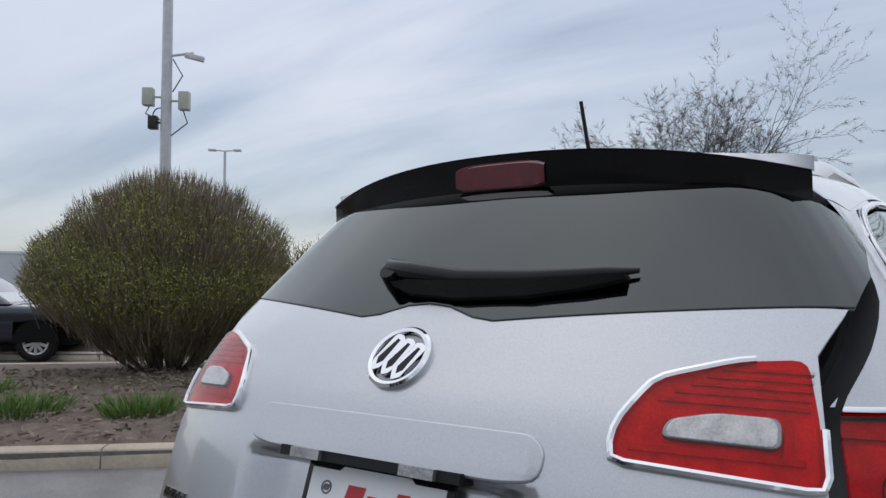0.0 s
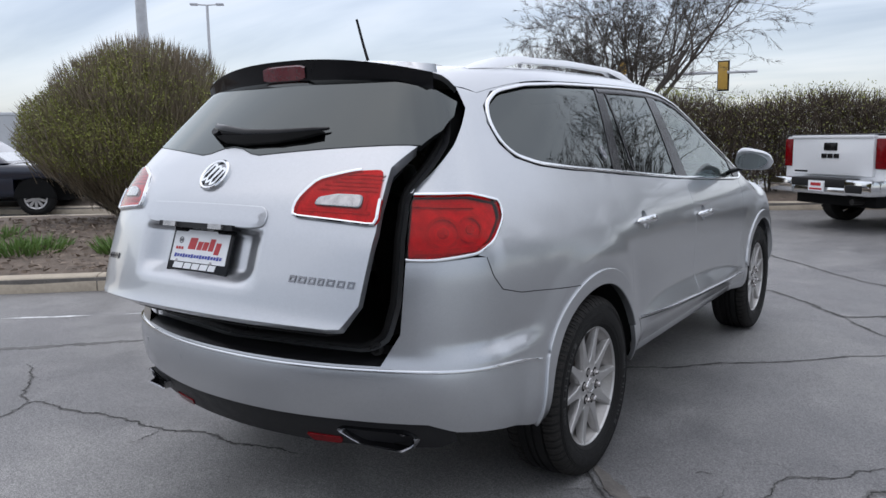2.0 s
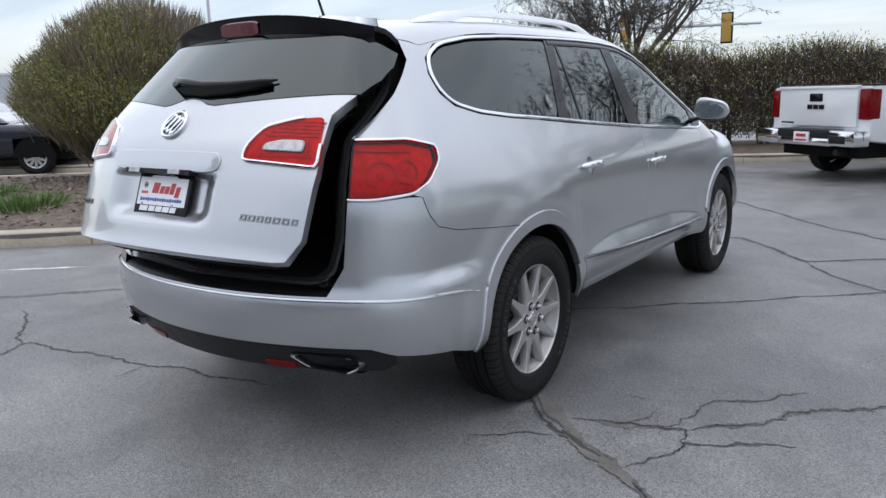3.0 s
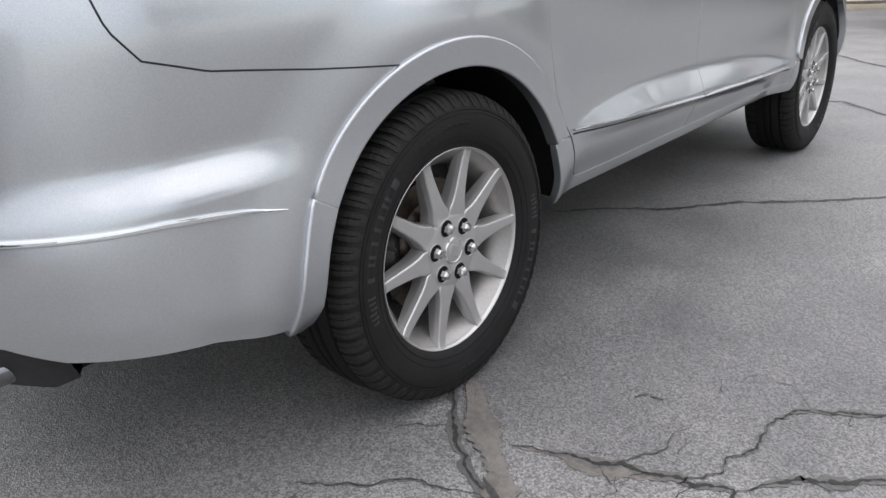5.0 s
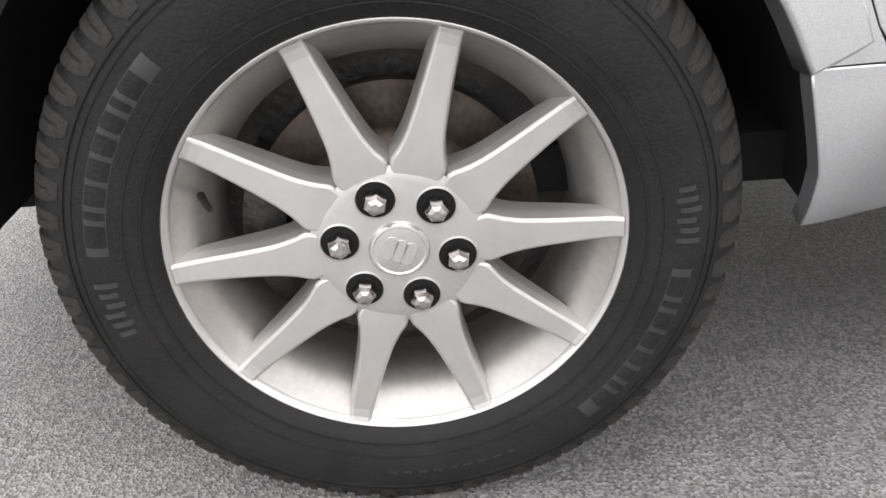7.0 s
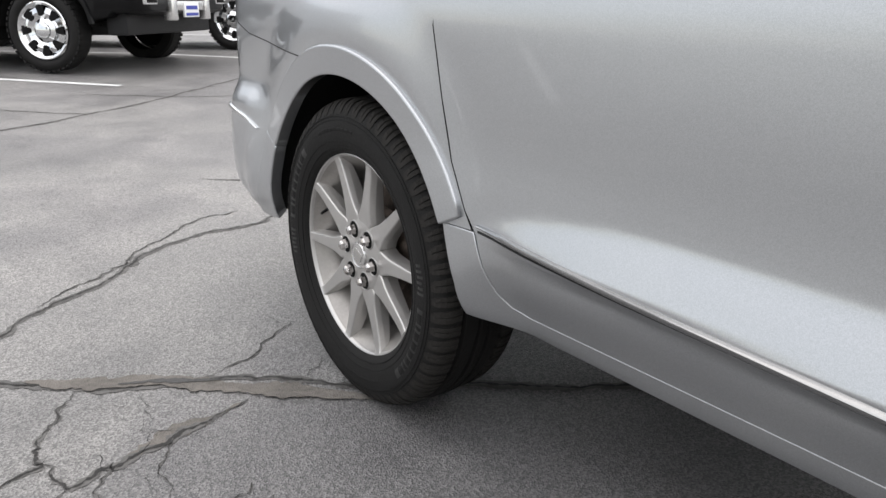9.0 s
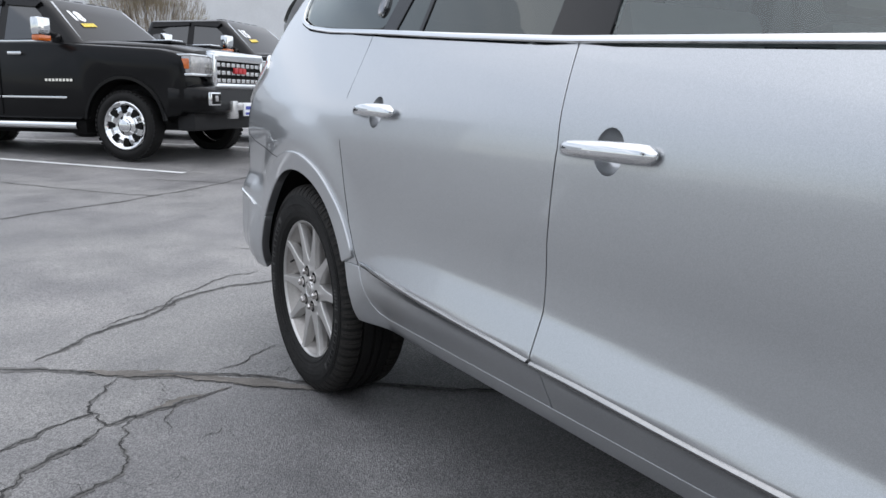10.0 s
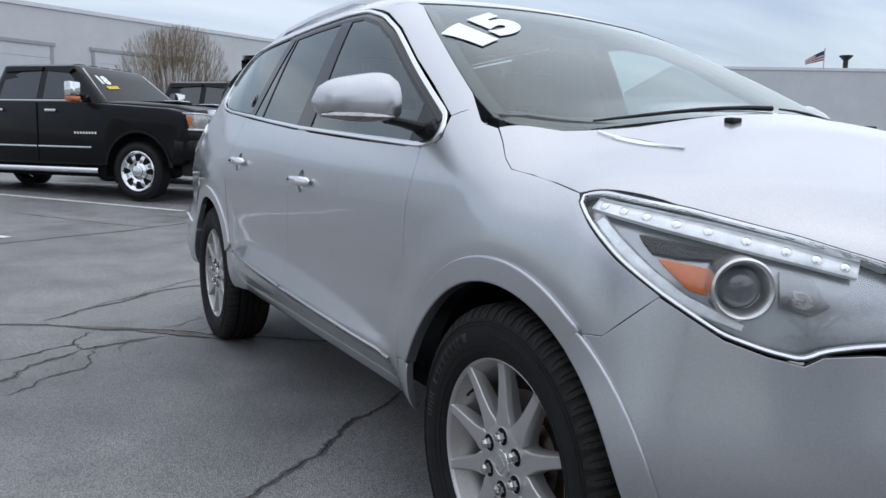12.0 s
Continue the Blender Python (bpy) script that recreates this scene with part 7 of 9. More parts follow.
for k, (a, b, r) in enumerate(((-1.15, 1.5, 0.42), (0.05, 1.35, 0.34), (-2.9, 1.7, 0.3), (-2.0, 2.6, 0.3), (-4.2, 1.6, 0.35), (1.2, 1.7, 0.3))):
    rg2 = np.random.default_rng(20 + k)
    m = 420
    c0 = K0 + KD * a + KN * b
    ang, rr = rg2.uniform(0, 2 * np.pi, m), r * np.sqrt(rg2.uniform(0, 1, m))
    base = np.c_[c0.x + rr * np.cos(ang), c0.y + rr * np.sin(ang), np.full(m, 0.20)]
    dirs = np.c_[np.cos(ang) * rr / r * 0.8 + rg2.normal(0, 0.25, m), np.sin(ang) * rr / r * 0.8 + rg2.normal(0, 0.25, m), np.full(m, 1.0)]
    tagged(leaf_field("daffodil_clump", base, dirs, rg2.uniform(0.12, 0.27, m), rg2.uniform(0.012, 0.022, m), BLADE, None, "green strap-leaved clump growing in the mulch", "plant"), group="clumps in the island")


def round_bush(name, c, rx, ry, z0, z1, nt, nl, seed, label):
    """A clipped dome of twigs that fan up from one foot, with young leaves in loose drifts."""
    b = thing(name, Matrix.Translation((c[0], c[1], 0)), label, "bush")
    rg2 = np.random.default_rng(seed)
    zc, hz = (z0 + z1) / 2, (z1 - z0) / 2

    def waves(q, k, ph):
        return np.sin(q[:, 0] * k + ph) * np.cos(q[:, 1] * k * 1.13 + ph * 2) + np.sin(q[:, 2] * k * 1.31 + q[:, 0] * k * 0.4 + ph * 3)

    def pts(n, shell):
        d = rg2.normal(size=(n, 3))
        d /= np.linalg.norm(d, axis=1)[:, None]
        d[:, 2] = np.where(d[:, 2] < -0.80, -d[:, 2], d[:, 2])
        r = 1 - shell * rg2.uniform(0, 1, n) ** 1.5
        lump = 1 + 0.035 * waves(d, 4.0, seed) + 0.022 * waves(d, 11.0, seed + 1) + 0.012 * rg2.normal(size=n)
        q = d * (r * lump)[:, None]
        # the lower half draws in towards the foot
        tuck = np.where(q[:, 2] < -0.25, 1 - 0.50 * (np.maximum(-0.25 - q[:, 2], 0) / 0.6) ** 1.3, 1.0)
        return np.c_[q[:, 0] * rx * tuck, q[:, 1] * ry * tuck, zc + q[:, 2] * hz], d
    foot = np.array([0, 0, z0 * 0.3 - 0.25])
    rnd = random.Random(seed)
    bm = bmesh.new()
    for k in range(60):
        a, el = rnd.uniform(0, 6.28), rnd.uniform(0.15, 1.0)
        e = Vector((math.cos(a) * rx * (1 - el * 0.75), math.sin(a) * ry * (1 - el * 0.75), zc + hz * (el * 1.3 - 0.55)))
        s0 = Vector((math.cos(a) * 0.14, math.sin(a) * 0.14, 0.1))
        mid = s0.lerp(e, 0.5) + Vector((rnd.uniform(-0.12, 0.12), rnd.uniform(-0.12, 0.12), -0.05))
        tube(bm, [s0, mid, e], [0.026, 0.017, 0.006], 5)
    part("branchwork", bm, BARK, b)
    for nm, n, shell, l0, l1, lb in (("twig_crown", nt, 0.55, 0.22, 0.55, "brown twigs fanning up and out"), ("shoot_fringe", nt // 5, 0.05, 0.10, 0.30, "")):
        P, d = pts(n, shell)
        fan = P - foot
        fan /= np.linalg.norm(fan, axis=1)[:, None]
        dirs = fan + np.array([0, 0, 0.30]) + rg2.normal(0, 0.16, P.shape)
        ln = rg2.uniform(l0, l1, n)
        back = 0.85 if nm == "twig_crown" else 0.35
        leaf_field(nm, P - dirs / np.linalg.norm(dirs, axis=1)[:, None] * (ln * back)[:, None], dirs, ln, rg2.uniform(0.005, 0.012, n), TWIG, b, lb)
    P, d = pts(int(nl * 1.9), 0.32)
    drift = waves(P, 2.6, seed + 4) * 0.5 + waves(P, 6.5, seed + 9) * 0.35 + rg2.normal(0, 0.45, len(P)) - 0.25 * (P[:, 2] - zc) / hz
    P = P[np.argsort(-drift)[:nl]]
    n = len(P)
    leaf_field("foliage", P + rg2.normal(0, 0.02, P.shape), rg2.normal(size=P.shape) + np.array([0, 0, 0.6]), rg2.uniform(0.018, 0.042, n), rg2.uniform(0.009, 0.017, n), LEAF, b, "small yellow-green young leaves in drifts")
    return b


round_bush("round_bush", (-8.45, 4.30), 1.74, 1.74, 0.30, 2.90, 30000, 66000, 5, "large clipped dome of a bush, brown twigs and young leaves")


# ---- bare trees ----
def bare_tree(name, at, height, limbs, seed, label, fork=0.2, droop=0.0, fine=1.0):
    """Bare crown: limbs given as heading (degrees), steepness and length share; boughs curve upwards and end in sprays of twigs."""
    t = thing(name, Matrix.Translation(at), label, "tree")
    rnd = random.Random(seed)
    bm = bmesh.new()
    fine_c, fine_d, fine_l, fine_w = [], [], [], []

    def spray(q, d, k):
        for _ in range(k):
            fine_c.append(q[:])
            f = d + Vector((rnd.uniform(-1, 1), rnd.uniform(-1, 1), rnd.uniform(-0.5, 0.8) - droop)) * 0.75
            fine_d.append(f[:])
            fine_l.append(rnd.uniform(0.2, 0.6) * height / 14)
            fine_w.append(rnd.uniform(0.006, 0.012) * height / 8)

    def grow(p, d, length, r, depth):
        pts, rad, dirs = [p], [r], [d]
        q, nseg = p.copy(), 5
        for i in range(nseg):
            lift = 0.10 if depth < 2 else 0.02 - droop * 0.1
            d = (d + Vector((rnd.uniform(-1, 1), rnd.uniform(-1, 1), rnd.uniform(-0.7, 0.7))) * 0.14 + Vector((0, 0, lift))).normalized()
            q = q + d * length / nseg
            pts.append(q.copy())
            dirs.append(d.copy())
            rad.append(r * (1 - 0.5 * (i + 1) / nseg))
            if depth >= 3:
                spray(q, d, 1 + int(fine + rnd.random()))
        tube(bm, pts, rad, 7 if depth < 2 else 4, ends=False)
        if depth < 5:
            for k in range((4, 4, 3, 3, 2)[depth]):
                i = 5 if k == 0 else rnd.choice((1, 2, 3, 4) if depth else (2, 3, 4))
                base = dirs[i]
                side = base.orthogonal().normalized()
                side.rotate(Matrix.Rotation(rnd.uniform(0, 6.28), 3, base))
                nd = (base + side * (rnd.uniform(0.15, 0.4) if k == 0 else rnd.uniform(0.6, 1.1))).normalized()
                grow(pts[i], nd, length * rnd.uniform(0.52, 0.78), rad[i] * rnd.uniform(0.55, 0.8), depth + 1)
        else:
            spray(q, d, 5)
    top = Vector((0.05, 0, height * fork))
    tube(bm, [(0, 0, -0.05), (0.02, 0.02, height * fork * 0.5), top + Vector((0, 0, 0.05))], [height * 0.030, height * 0.024, height * 0.022], 10, ends=False)
    for head, steep, share in limbs:
        a, e = radians(head), radians(steep)
        grow(top, Vector((math.cos(a) * math.cos(e), math.sin(a) * math.cos(e), math.sin(e))), height * share, height * 0.0125, 0)
    part("trunk", bm, BARK, t, "dark bare trunk and limbs")
    leaf_field("twig_crown", fine_c, fine_d, fine_l, fine_w, TREETWIG, t, "fine bare twigs")
    return t


tree = bare_tree("bare_tree", (-7.1, 21.2, 0), 7.2, ((34, 30, 0.50), (28, 50, 0.44), (70, 70, 0.36), (190, 62, 0.30), (215, 48, 0.30), (-60, 55, 0.34)), 11, "bare spreading deciduous tree behind the hedge", 0.24, 0.25)
upright = bare_tree("bare_tree", (-12.2, 26.9, 0), 6.0, ((30, 60, 0.34), (150, 62, 0.34), (215, 52, 0.36), (300, 65, 0.34), (80, 80, 0.38)), 17, "bare deciduous tree further behind the hedge", 0.15, 0.0)
copy_thing(tree, pose(7.0, 14.5, 0, 0, 0, 70))
copy_thing(upright, pose(9.5, 10.5, 0, 0, 0, 200))
copy_thing(tree, pose(17.0, 5.0, 0, 0, 0, 160))

# ---- kerb and hedge behind the white truck ----
H0 = Vector((-1.13, 12.42, 0))
HROW = Vector((0.88, 0.48, 0)).normalized()
HBACK = Vector((-HROW.y, HROW.x, 0))
kerb_run("kerb", H0 - HROW * 21, HROW, HBACK, 48.0, "tan concrete kerb along the hedge")
bm = bmesh.new()
rows = []
for i in range(50):
    row = []
    for j in range(6):
        p = H0 + HROW * (-21 + i) + HBACK * (0.2 + j * 0.7)
        row.append(bm.verts.new((p.x, p.y, 0.14 + 0.10 * (0 < j < 5) + 0.04 * noise.noise(p))))
    rows.append(row)
for a, b in zip(rows, rows[1:]):
    for j in range(5):
        bm.faces.new((a[j], b[j], b[j + 1], a[j + 1]))
tagged(part("planting_bed", bm, MULCH, smooth=True), "brown mulch strip under the hedge", "mulch", kind="structure")
rng = np.random.default_rng(9)
nplants = 30
for k in range(nplants):
    a0 = -9.5 + k * 0.95
    c0 = H0 + HROW * a0 + HBACK * 1.75
    hb = thing("hedge_plant", Matrix.Translation((c0.x, c0.y, 0.15)), "twiggy sheared hedge plant coming into leaf", "hedge", "hedge plants")
    top_z = 2.15 + 0.12 * math.sin(k * 1.7)
    bm = bmesh.new()
    rnd = random.Random(k)
    for s in range(9):
        x0, y0 = rnd.uniform(-0.2, 0.2), rnd.uniform(-0.2, 0.2)
        x1, y1 = x0 * 2.2 + rnd.uniform(-0.3, 0.3), y0 * 2.2 + rnd.uniform(-0.3, 0.3)
        tube(bm, [(x0, y0, 0), ((x0 + x1) / 2 + rnd.uniform(-0.1, 0.1), (y0 + y1) / 2, top_z * 0.5), (x1, y1, top_z * 0.92)], [0.022, 0.015, 0.006], 4, ends=False)
    part("branchwork", bm, BARK, hb)
    m = 3300
    zz = rng.uniform(0.15, 1, m) ** 0.75 * top_z
    P = np.c_[rng.normal(0, 0.36, m), rng.normal(0, 0.42, m), zz - 0.25]
    D = np.c_[P[:, 0] * 0.5, P[:, 1] * 0.5, np.full(m, 0.8)] + rng.normal(0, 0.55, (m, 3))
    leaf_field("twig_crown", P, D, rng.uniform(0.2, 0.45, m), rng.uniform(0.008, 0.017, m), HEDGETWIG, hb)
    m = 2000
    zz = rng.uniform(0.05, 1, m) ** 0.8 * top_z * 1.03
    P = np.c_[rng.normal(0, 0.42, m), rng.normal(0, 0.45, m), zz]
    leaf_field("foliage", P, rng.normal(size=(m, 3)) + np.array([0, 0, 0.4]), rng.uniform(0.025, 0.06, m), rng.uniform(0.013, 0.027, m), LEAF, hb)


# ---- other vehicles ----
def loft(bm, secs, n=20, mi=0, close=True):
    """Skins rounded-box sections along y: (y, z0, z1, half width, roundness)."""
    prev = None
    for y, z0, z1, hw, ex in secs:
        ring = []
        for k in range(n):
            a = 2 * math.pi * (k + 0.5) / n
            c, s = math.cos(a), math.sin(a)
            ring.append(bm.verts.new((hw * math.copysign(abs(c) ** ex, c), y, (z0 + z1) / 2 + (z1 - z0) / 2 * math.copysign(abs(s) ** ex, s))))
        if prev:
            for k in range(n):
                bm.faces.new((prev[k], prev[(k + 1) % n], ring[(k + 1) % n], ring[k])).material_index = mi
        elif close:
            bm.faces.new(ring).material_index = mi
        prev = ring
    if close:
        bm.faces.new(prev).material_index = mi


DARKGLASS = mat("dark_vehicle_glass", (0.012, 0.014, 0.016), 0.03, coat=1.0, var=0.1, scale=3)
# pale grey base puts the sky's reflection into the windscreen's colour
SHIELDSKY = mat("far_windscreen_sky_tint", (0.23, 0.25, 0.265), 0.04, coat=1.0, var=0.15, scale=2)
STICKER = mat("yellow_window_paint", (0.75, 0.55, 0.05), 0.5, var=0.05)
DIGITW = mat("white_window_digit", (0.82, 0.83, 0.84), 0.5, var=0.05)


def road_wheel(parent, m, r=0.41, rim=0.288, spokes=8, width=0.25, chrome=True):
    """Far wheel: tyre, rim with flat spokes, hub."""
    w = new("wheel")
    w.parent = parent
    w.matrix_local = m
    bm = bmesh.new()
    h = width / 2
    lathe(bm, [(h * 0.8, rim), (h, rim + 0.03), (h * 1.03, (rim + r) / 2), (h * 0.9, r - 0.02), (h * 0.7, r), (-h * 0.7, r), (-h * 0.9, r - 0.02), (-h, rim)], n=48)
    part("tyre", bm, RUBBER, w, smooth=True)
    bm = bmesh.new()
    box(bm, (h * 0.45, -0.018, r - 0.012), (h * 0.93, 0.018, r + 0.006))
    block = part("tread_block", bm, RUBBER, w)
    for k in range(1, 44):
        ob = new("tread_block", block.data)
        ob.parent = w
        ob.matrix_local = Matrix.Rotation(2 * math.pi * k / 44, 4, "X")
    bm = bmesh.new()
    rg = lathe(bm, [(h * 0.95, rim), (h * 1.0, rim - 0.010), (h * 0.9, rim - 0.034), (h * 0.3, rim - 0.040)], n=40)
    mt = CHROME if chrome else ALLOY
    part("rim", bm, mt, w, smooth=True)
    bm = bmesh.new()
    rg = lathe(bm, [(h * 0.3, rim - 0.038), (h * 0.25, 0.05)], n=32)
    cap(bm, rg[-1])
    part("rim_barrel", bm, CARGO, w, smooth=True)
    if chrome:
        # dished chrome face, unpierced; black plates on it paint the shaded openings
        bm = bmesh.new()
        lathe(bm, [(h * 0.92, rim - 0.03), (h * 0.72, rim * 0.80), (h * 0.84, rim * 0.62), (h * 0.64, rim * 0.42), (h * 0.80, 0.08)], n=48)
        part("wheel_face", bm, CHROME, w, smooth=True)
        for k in range(8):
            bm = bmesh.new()
            wd = 0.046
            r0 = rim * 0.50
            prism(bm, rounded([(-wd * 0.45, r0), (wd * 0.45, r0), (wd, rim - 0.05), (-wd, rim - 0.05)], 0.012, 2), 0.012, Matrix(((0, 0, 1, h * 0.82), (1, 0, 0, 0), (0, 1, 0, 0), (0, 0, 0, 1))))
            bmesh.ops.transform(bm, matrix=Matrix.Rotation(2 * math.pi * k / 8, 4, "X"), verts=bm.verts)
            part("wheel_window_shade", bm, CARGO, w)
    for k in range(0 if chrome else spokes):
        bm = bmesh.new()
        prism(bm, [(-0.022, 0.07), (0.022, 0.07), (0.030, rim * 0.62), (0.024, rim - 0.016), (-0.024, rim - 0.016), (-0.030, rim * 0.62)], 0.030, Matrix(((0, 0, 1, h * 0.70), (1, 0, 0, 0), (0, 1, 0, 0), (0, 0, 0, 1))))
        bmesh.ops.transform(bm, matrix=Matrix.Rotation(2 * math.pi * k / spokes, 4, "X"), verts=bm.verts)
        part("spoke", bm, mt, w)
    bm = bmesh.new()
    rg = lathe(bm, [(h * 0.55, 0.085), (h * 0.95, 0.08), (h * 1.05, 0.055)], n=24)
    cap(bm, rg[-1])
    part("hub_cap", bm, mt, w, smooth=True)
    return w


def slab(bm, outline, hw, soft=0.045):
    """A side outline in (y, z) given a width, its long edges rounded off."""
    q = np.array(outline, float)
    area = 0.5 * np.sum(q[:, 0] * np.roll(q[:, 1], -1) - np.roll(q[:, 0], -1) * q[:, 1])
    a, b = q - np.roll(q, 1, axis=0), np.roll(q, -1, axis=0) - q
    a, b = [v / np.maximum(np.linalg.norm(v, axis=1), 1e-9)[:, None] for v in (a, b)]
    sg = 1.0 if area > 0 else -1.0
    n1, n2 = np.c_[-a[:, 1], a[:, 0]] * sg, np.c_[-b[:, 1], b[:, 0]] * sg
    mit = n1 + n2
    mit /= np.maximum(0.6, (mit * n1).sum(1))[:, None]
    rings = []
    for x, d in ((-hw, soft), (-hw + 0.3 * soft, 0.3 * soft), (-hw + soft, 0.0), (hw - soft, 0.0), (hw - 0.3 * soft, 0.3 * soft), (hw, soft)):
        rings.append([bm.verts.new((x, y, z)) for y, z in q + mit * d])
    for p, r in zip(rings, rings[1:]):
        for i in range(len(p)):
            bm.faces.new((p[i], p[(i + 1) % len(p)], r[(i + 1) % len(p)], r[i]))
    bm.faces.new(rings[0][::-1])
    bm.faces.new(rings[-1])


def quad_panel(bm, p, out, t=0.006, mi=0):
    """A thin raised pane over four or more corner points."""
    p = [Vector(q) for q in p]
    nrm = (p[1] - p[0]).cross(p[2] - p[0]).normalized()
    if nrm.dot(Vector(out)) < 0:
        nrm = -nrm
    a = [bm.verts.new(q - nrm * 0.01) for q in p]
    b = [bm.verts.new(q + nrm * t) for q in p]
    bm.faces.new(b).material_index = mi
    n = len(p)
    for i in range(n):
        bm.faces.new((a[i], a[(i + 1) % n], b[(i + 1) % n], b[i])).material_index = mi


def pickup(at, turn, paintm, label, chrome_wheels=True, digits="", size=1.0):
    """Crew-cab pickup; its front axle stands at the given place, the nose along +y before turning."""
    t = thing("pickup_truck", pose(at[0], at[1], lie(*at), 0, 0, turn) @ Matrix.Scale(size, 4), label, "pickup truck", "parked pickup trucks")

    def P(name, fn, material, lb="", smooth=True, parent=t):
        bm = bmesh.new()
        fn(bm)
        return part(name, bm, material, parent, lb, smooth)
    WB = -3.9
    shell = [(0.80, 0.60), (0.86, 0.76), (0.86, 0.98), (0.84, 1.13), (0.80, 1.225), (0.72, 1.27), (0.50, 1.31), (-0.70, 1.375), (-1.0, 1.395), (-2.83, 1.41), (-2.83, 0.50), (-2.80, 0.46), (-0.66, 0.46), (-0.56, 0.50)] + arc(0, 0.42, 0.535, 168, 8, 16) + [(0.60, 0.52), (0.74, 0.54)]
    P("body_shell", lambda bm: slab(bm, shell, 1.0), paintm)
    P("hood", lambda bm: loft(bm, [(0.90, 0.95, 1.20, 0.70, 0.30), (0.82, 0.95, 1.31, 0.78, 0.28), (0.5, 0.95, 1.375, 0.83, 0.26), (-0.3, 0.95, 1.425, 0.85, 0.26), (-0.76, 0.95, 1.435, 0.86, 0.26)]), paintm)
    for z, sg in ((0, 1), (0, -1)):
        P("hood_ridge", lambda bm: box(bm, (sg * 0.42 - 0.16, -0.45, 1.39), (sg * 0.42 + 0.16, 0.40, 1.432), bevel=0.02), paintm)
        P("hood_trim", lambda bm: box(bm, (sg * 0.42 - 0.11, 0.10, 1.42), (sg * 0.42 + 0.11, 0.38, 1.442), bevel=0.006), CHROME)
    bedl = [(-2.85, 1.425), (-5.02, 1.425), (-5.06, 1.39), (-5.06, 0.72), (-5.02, 0.62), (-4.50, 0.56)] + arc(WB, 0.42, 0.535, 168, 12, 16) + [(-3.34, 0.50), (-3.30, 0.48), (-2.85, 0.48)]
    P("bed", lambda bm: slab(bm, bedl, 1.0), paintm)
    P("bed_cap", lambda bm: box(bm, (-1.0, -5.05, 1.405), (1.0, -2.86, 1.435), bevel=0.012), BLACKPLASTIC, "black bed cover")
    P("chassis", lambda bm: box(bm, (-0.78, -5.0, 0.36), (0.78, 0.7, 0.9), bevel=0.02), CARGO)
    # box added under the cab to keep light off the ground there
    P("under_cab_light_block", lambda bm: box(bm, (-0.93, -3.28, 0.30), (0.93, -0.62, 0.50), bevel=0.02), CARGO)
    # greenhouse
    B = [(0.94, -0.62), (0.94, -2.80), (-0.94, -2.80), (-0.94, -0.62)]
    T = [(0.74, -1.30), (0.76, -2.66), (-0.76, -2.66), (-0.74, -1.30)]

    def cabin(bm):
        ra = rounded(B, 0.10, 3)
        rb = rounded(T, 0.14, 3)
        prev = None
        for k, z in ((0.0, 1.38), (0.35, 1.585), (0.70, 1.79), (0.93, 1.925), (1.0, 1.955)):
            sh = 0.90 if k == 1.0 else 1.0
            ring = [bm.verts.new((((1 - min(k, 0.95)) * p[0] + min(k, 0.95) * q[0]) * sh, ((1 - min(k, 0.95)) * p[1] + min(k, 0.95) * q[1]) + (0 if sh == 1 else (-1.95 - ((1 - 0.95) * p[1] + 0.95 * q[1])) * 0.1), z)) for p, q in zip(ra, rb)]
            if prev:
                for i in range(len(ring)):
                    bm.faces.new((prev[i], prev[(i + 1) % len(ring)], ring[(i + 1) % len(ring)], ring[i]))
            prev = ring
        bm.faces.new(prev)
    P("cab", cabin, paintm)

    def side_pt(sg, y, k):
        x = 0.94 * (1 - k) + 0.75 * k
        return (sg * x, y, 1.38 + 0.575 * k)
    for sg in (1, -1):
        P("front_side_window", lambda bm: quad_panel(bm, [side_pt(sg, -1.00, 0.10), side_pt(sg, -1.74, 0.08), side_pt(sg, -1.76, 0.84), side_pt(sg, -1.42, 0.84), side_pt(sg, -1.25, 0.62)], (sg, 0, 0.3)), DARKGLASS, "dark side window", False)
        P("rear_side_window", lambda bm: quad_panel(bm, [side_pt(sg, -1.86, 0.08), side_pt(sg, -2.58, 0.08), side_pt(sg, -2.52, 0.80), side_pt(sg, -1.87, 0.84)], (sg, 0, 0.3)), DARKGLASS, "dark side window", False)
        P("belt_trim", lambda bm: box(bm, (sg * 0.955 - 0.012, -2.72, 1.395), (sg * 0.955 + 0.012, -0.95, 1.418), bevel=0.004), CHROME, "chrome belt trim")
        P("window_visor", lambda bm: (quad_panel(bm, [side_pt(sg, -1.26, 0.86), side_pt(sg, -1.78, 0.92), side_pt(sg, -1.78, 0.82), side_pt(sg, -1.33, 0.76)], (sg, 0, 0.3), 0.03), quad_panel(bm, [side_pt(sg, -1.85, 0.92), side_pt(sg, -2.55, 0.88), side_pt(sg, -2.55, 0.78), side_pt(sg, -1.85, 0.82)], (sg, 0, 0.3), 0.03)), GLOSSBLACK, "", False)
        P("door_strip", lambda bm: (box(bm, (sg * 1.0 - 0.012, -2.72, 0.72), (sg * 1.0 + 0.018, -1.80, 0.745), bevel=0.004), box(bm, (sg * 1.0 - 0.012, -1.77, 0.72), (sg * 1.0 + 0.018, -0.80, 0.745), bevel=0.004)), CHROME, "chrome side strip")
        for y0 in (-1.62, -2.62):
            P("door_handle", lambda bm: box(bm, (sg * 1.0 - 0.01, y0, 1.24), (sg * 1.0 + 0.035, y0 + 0.21, 1.28), bevel=0.012), CHROME)
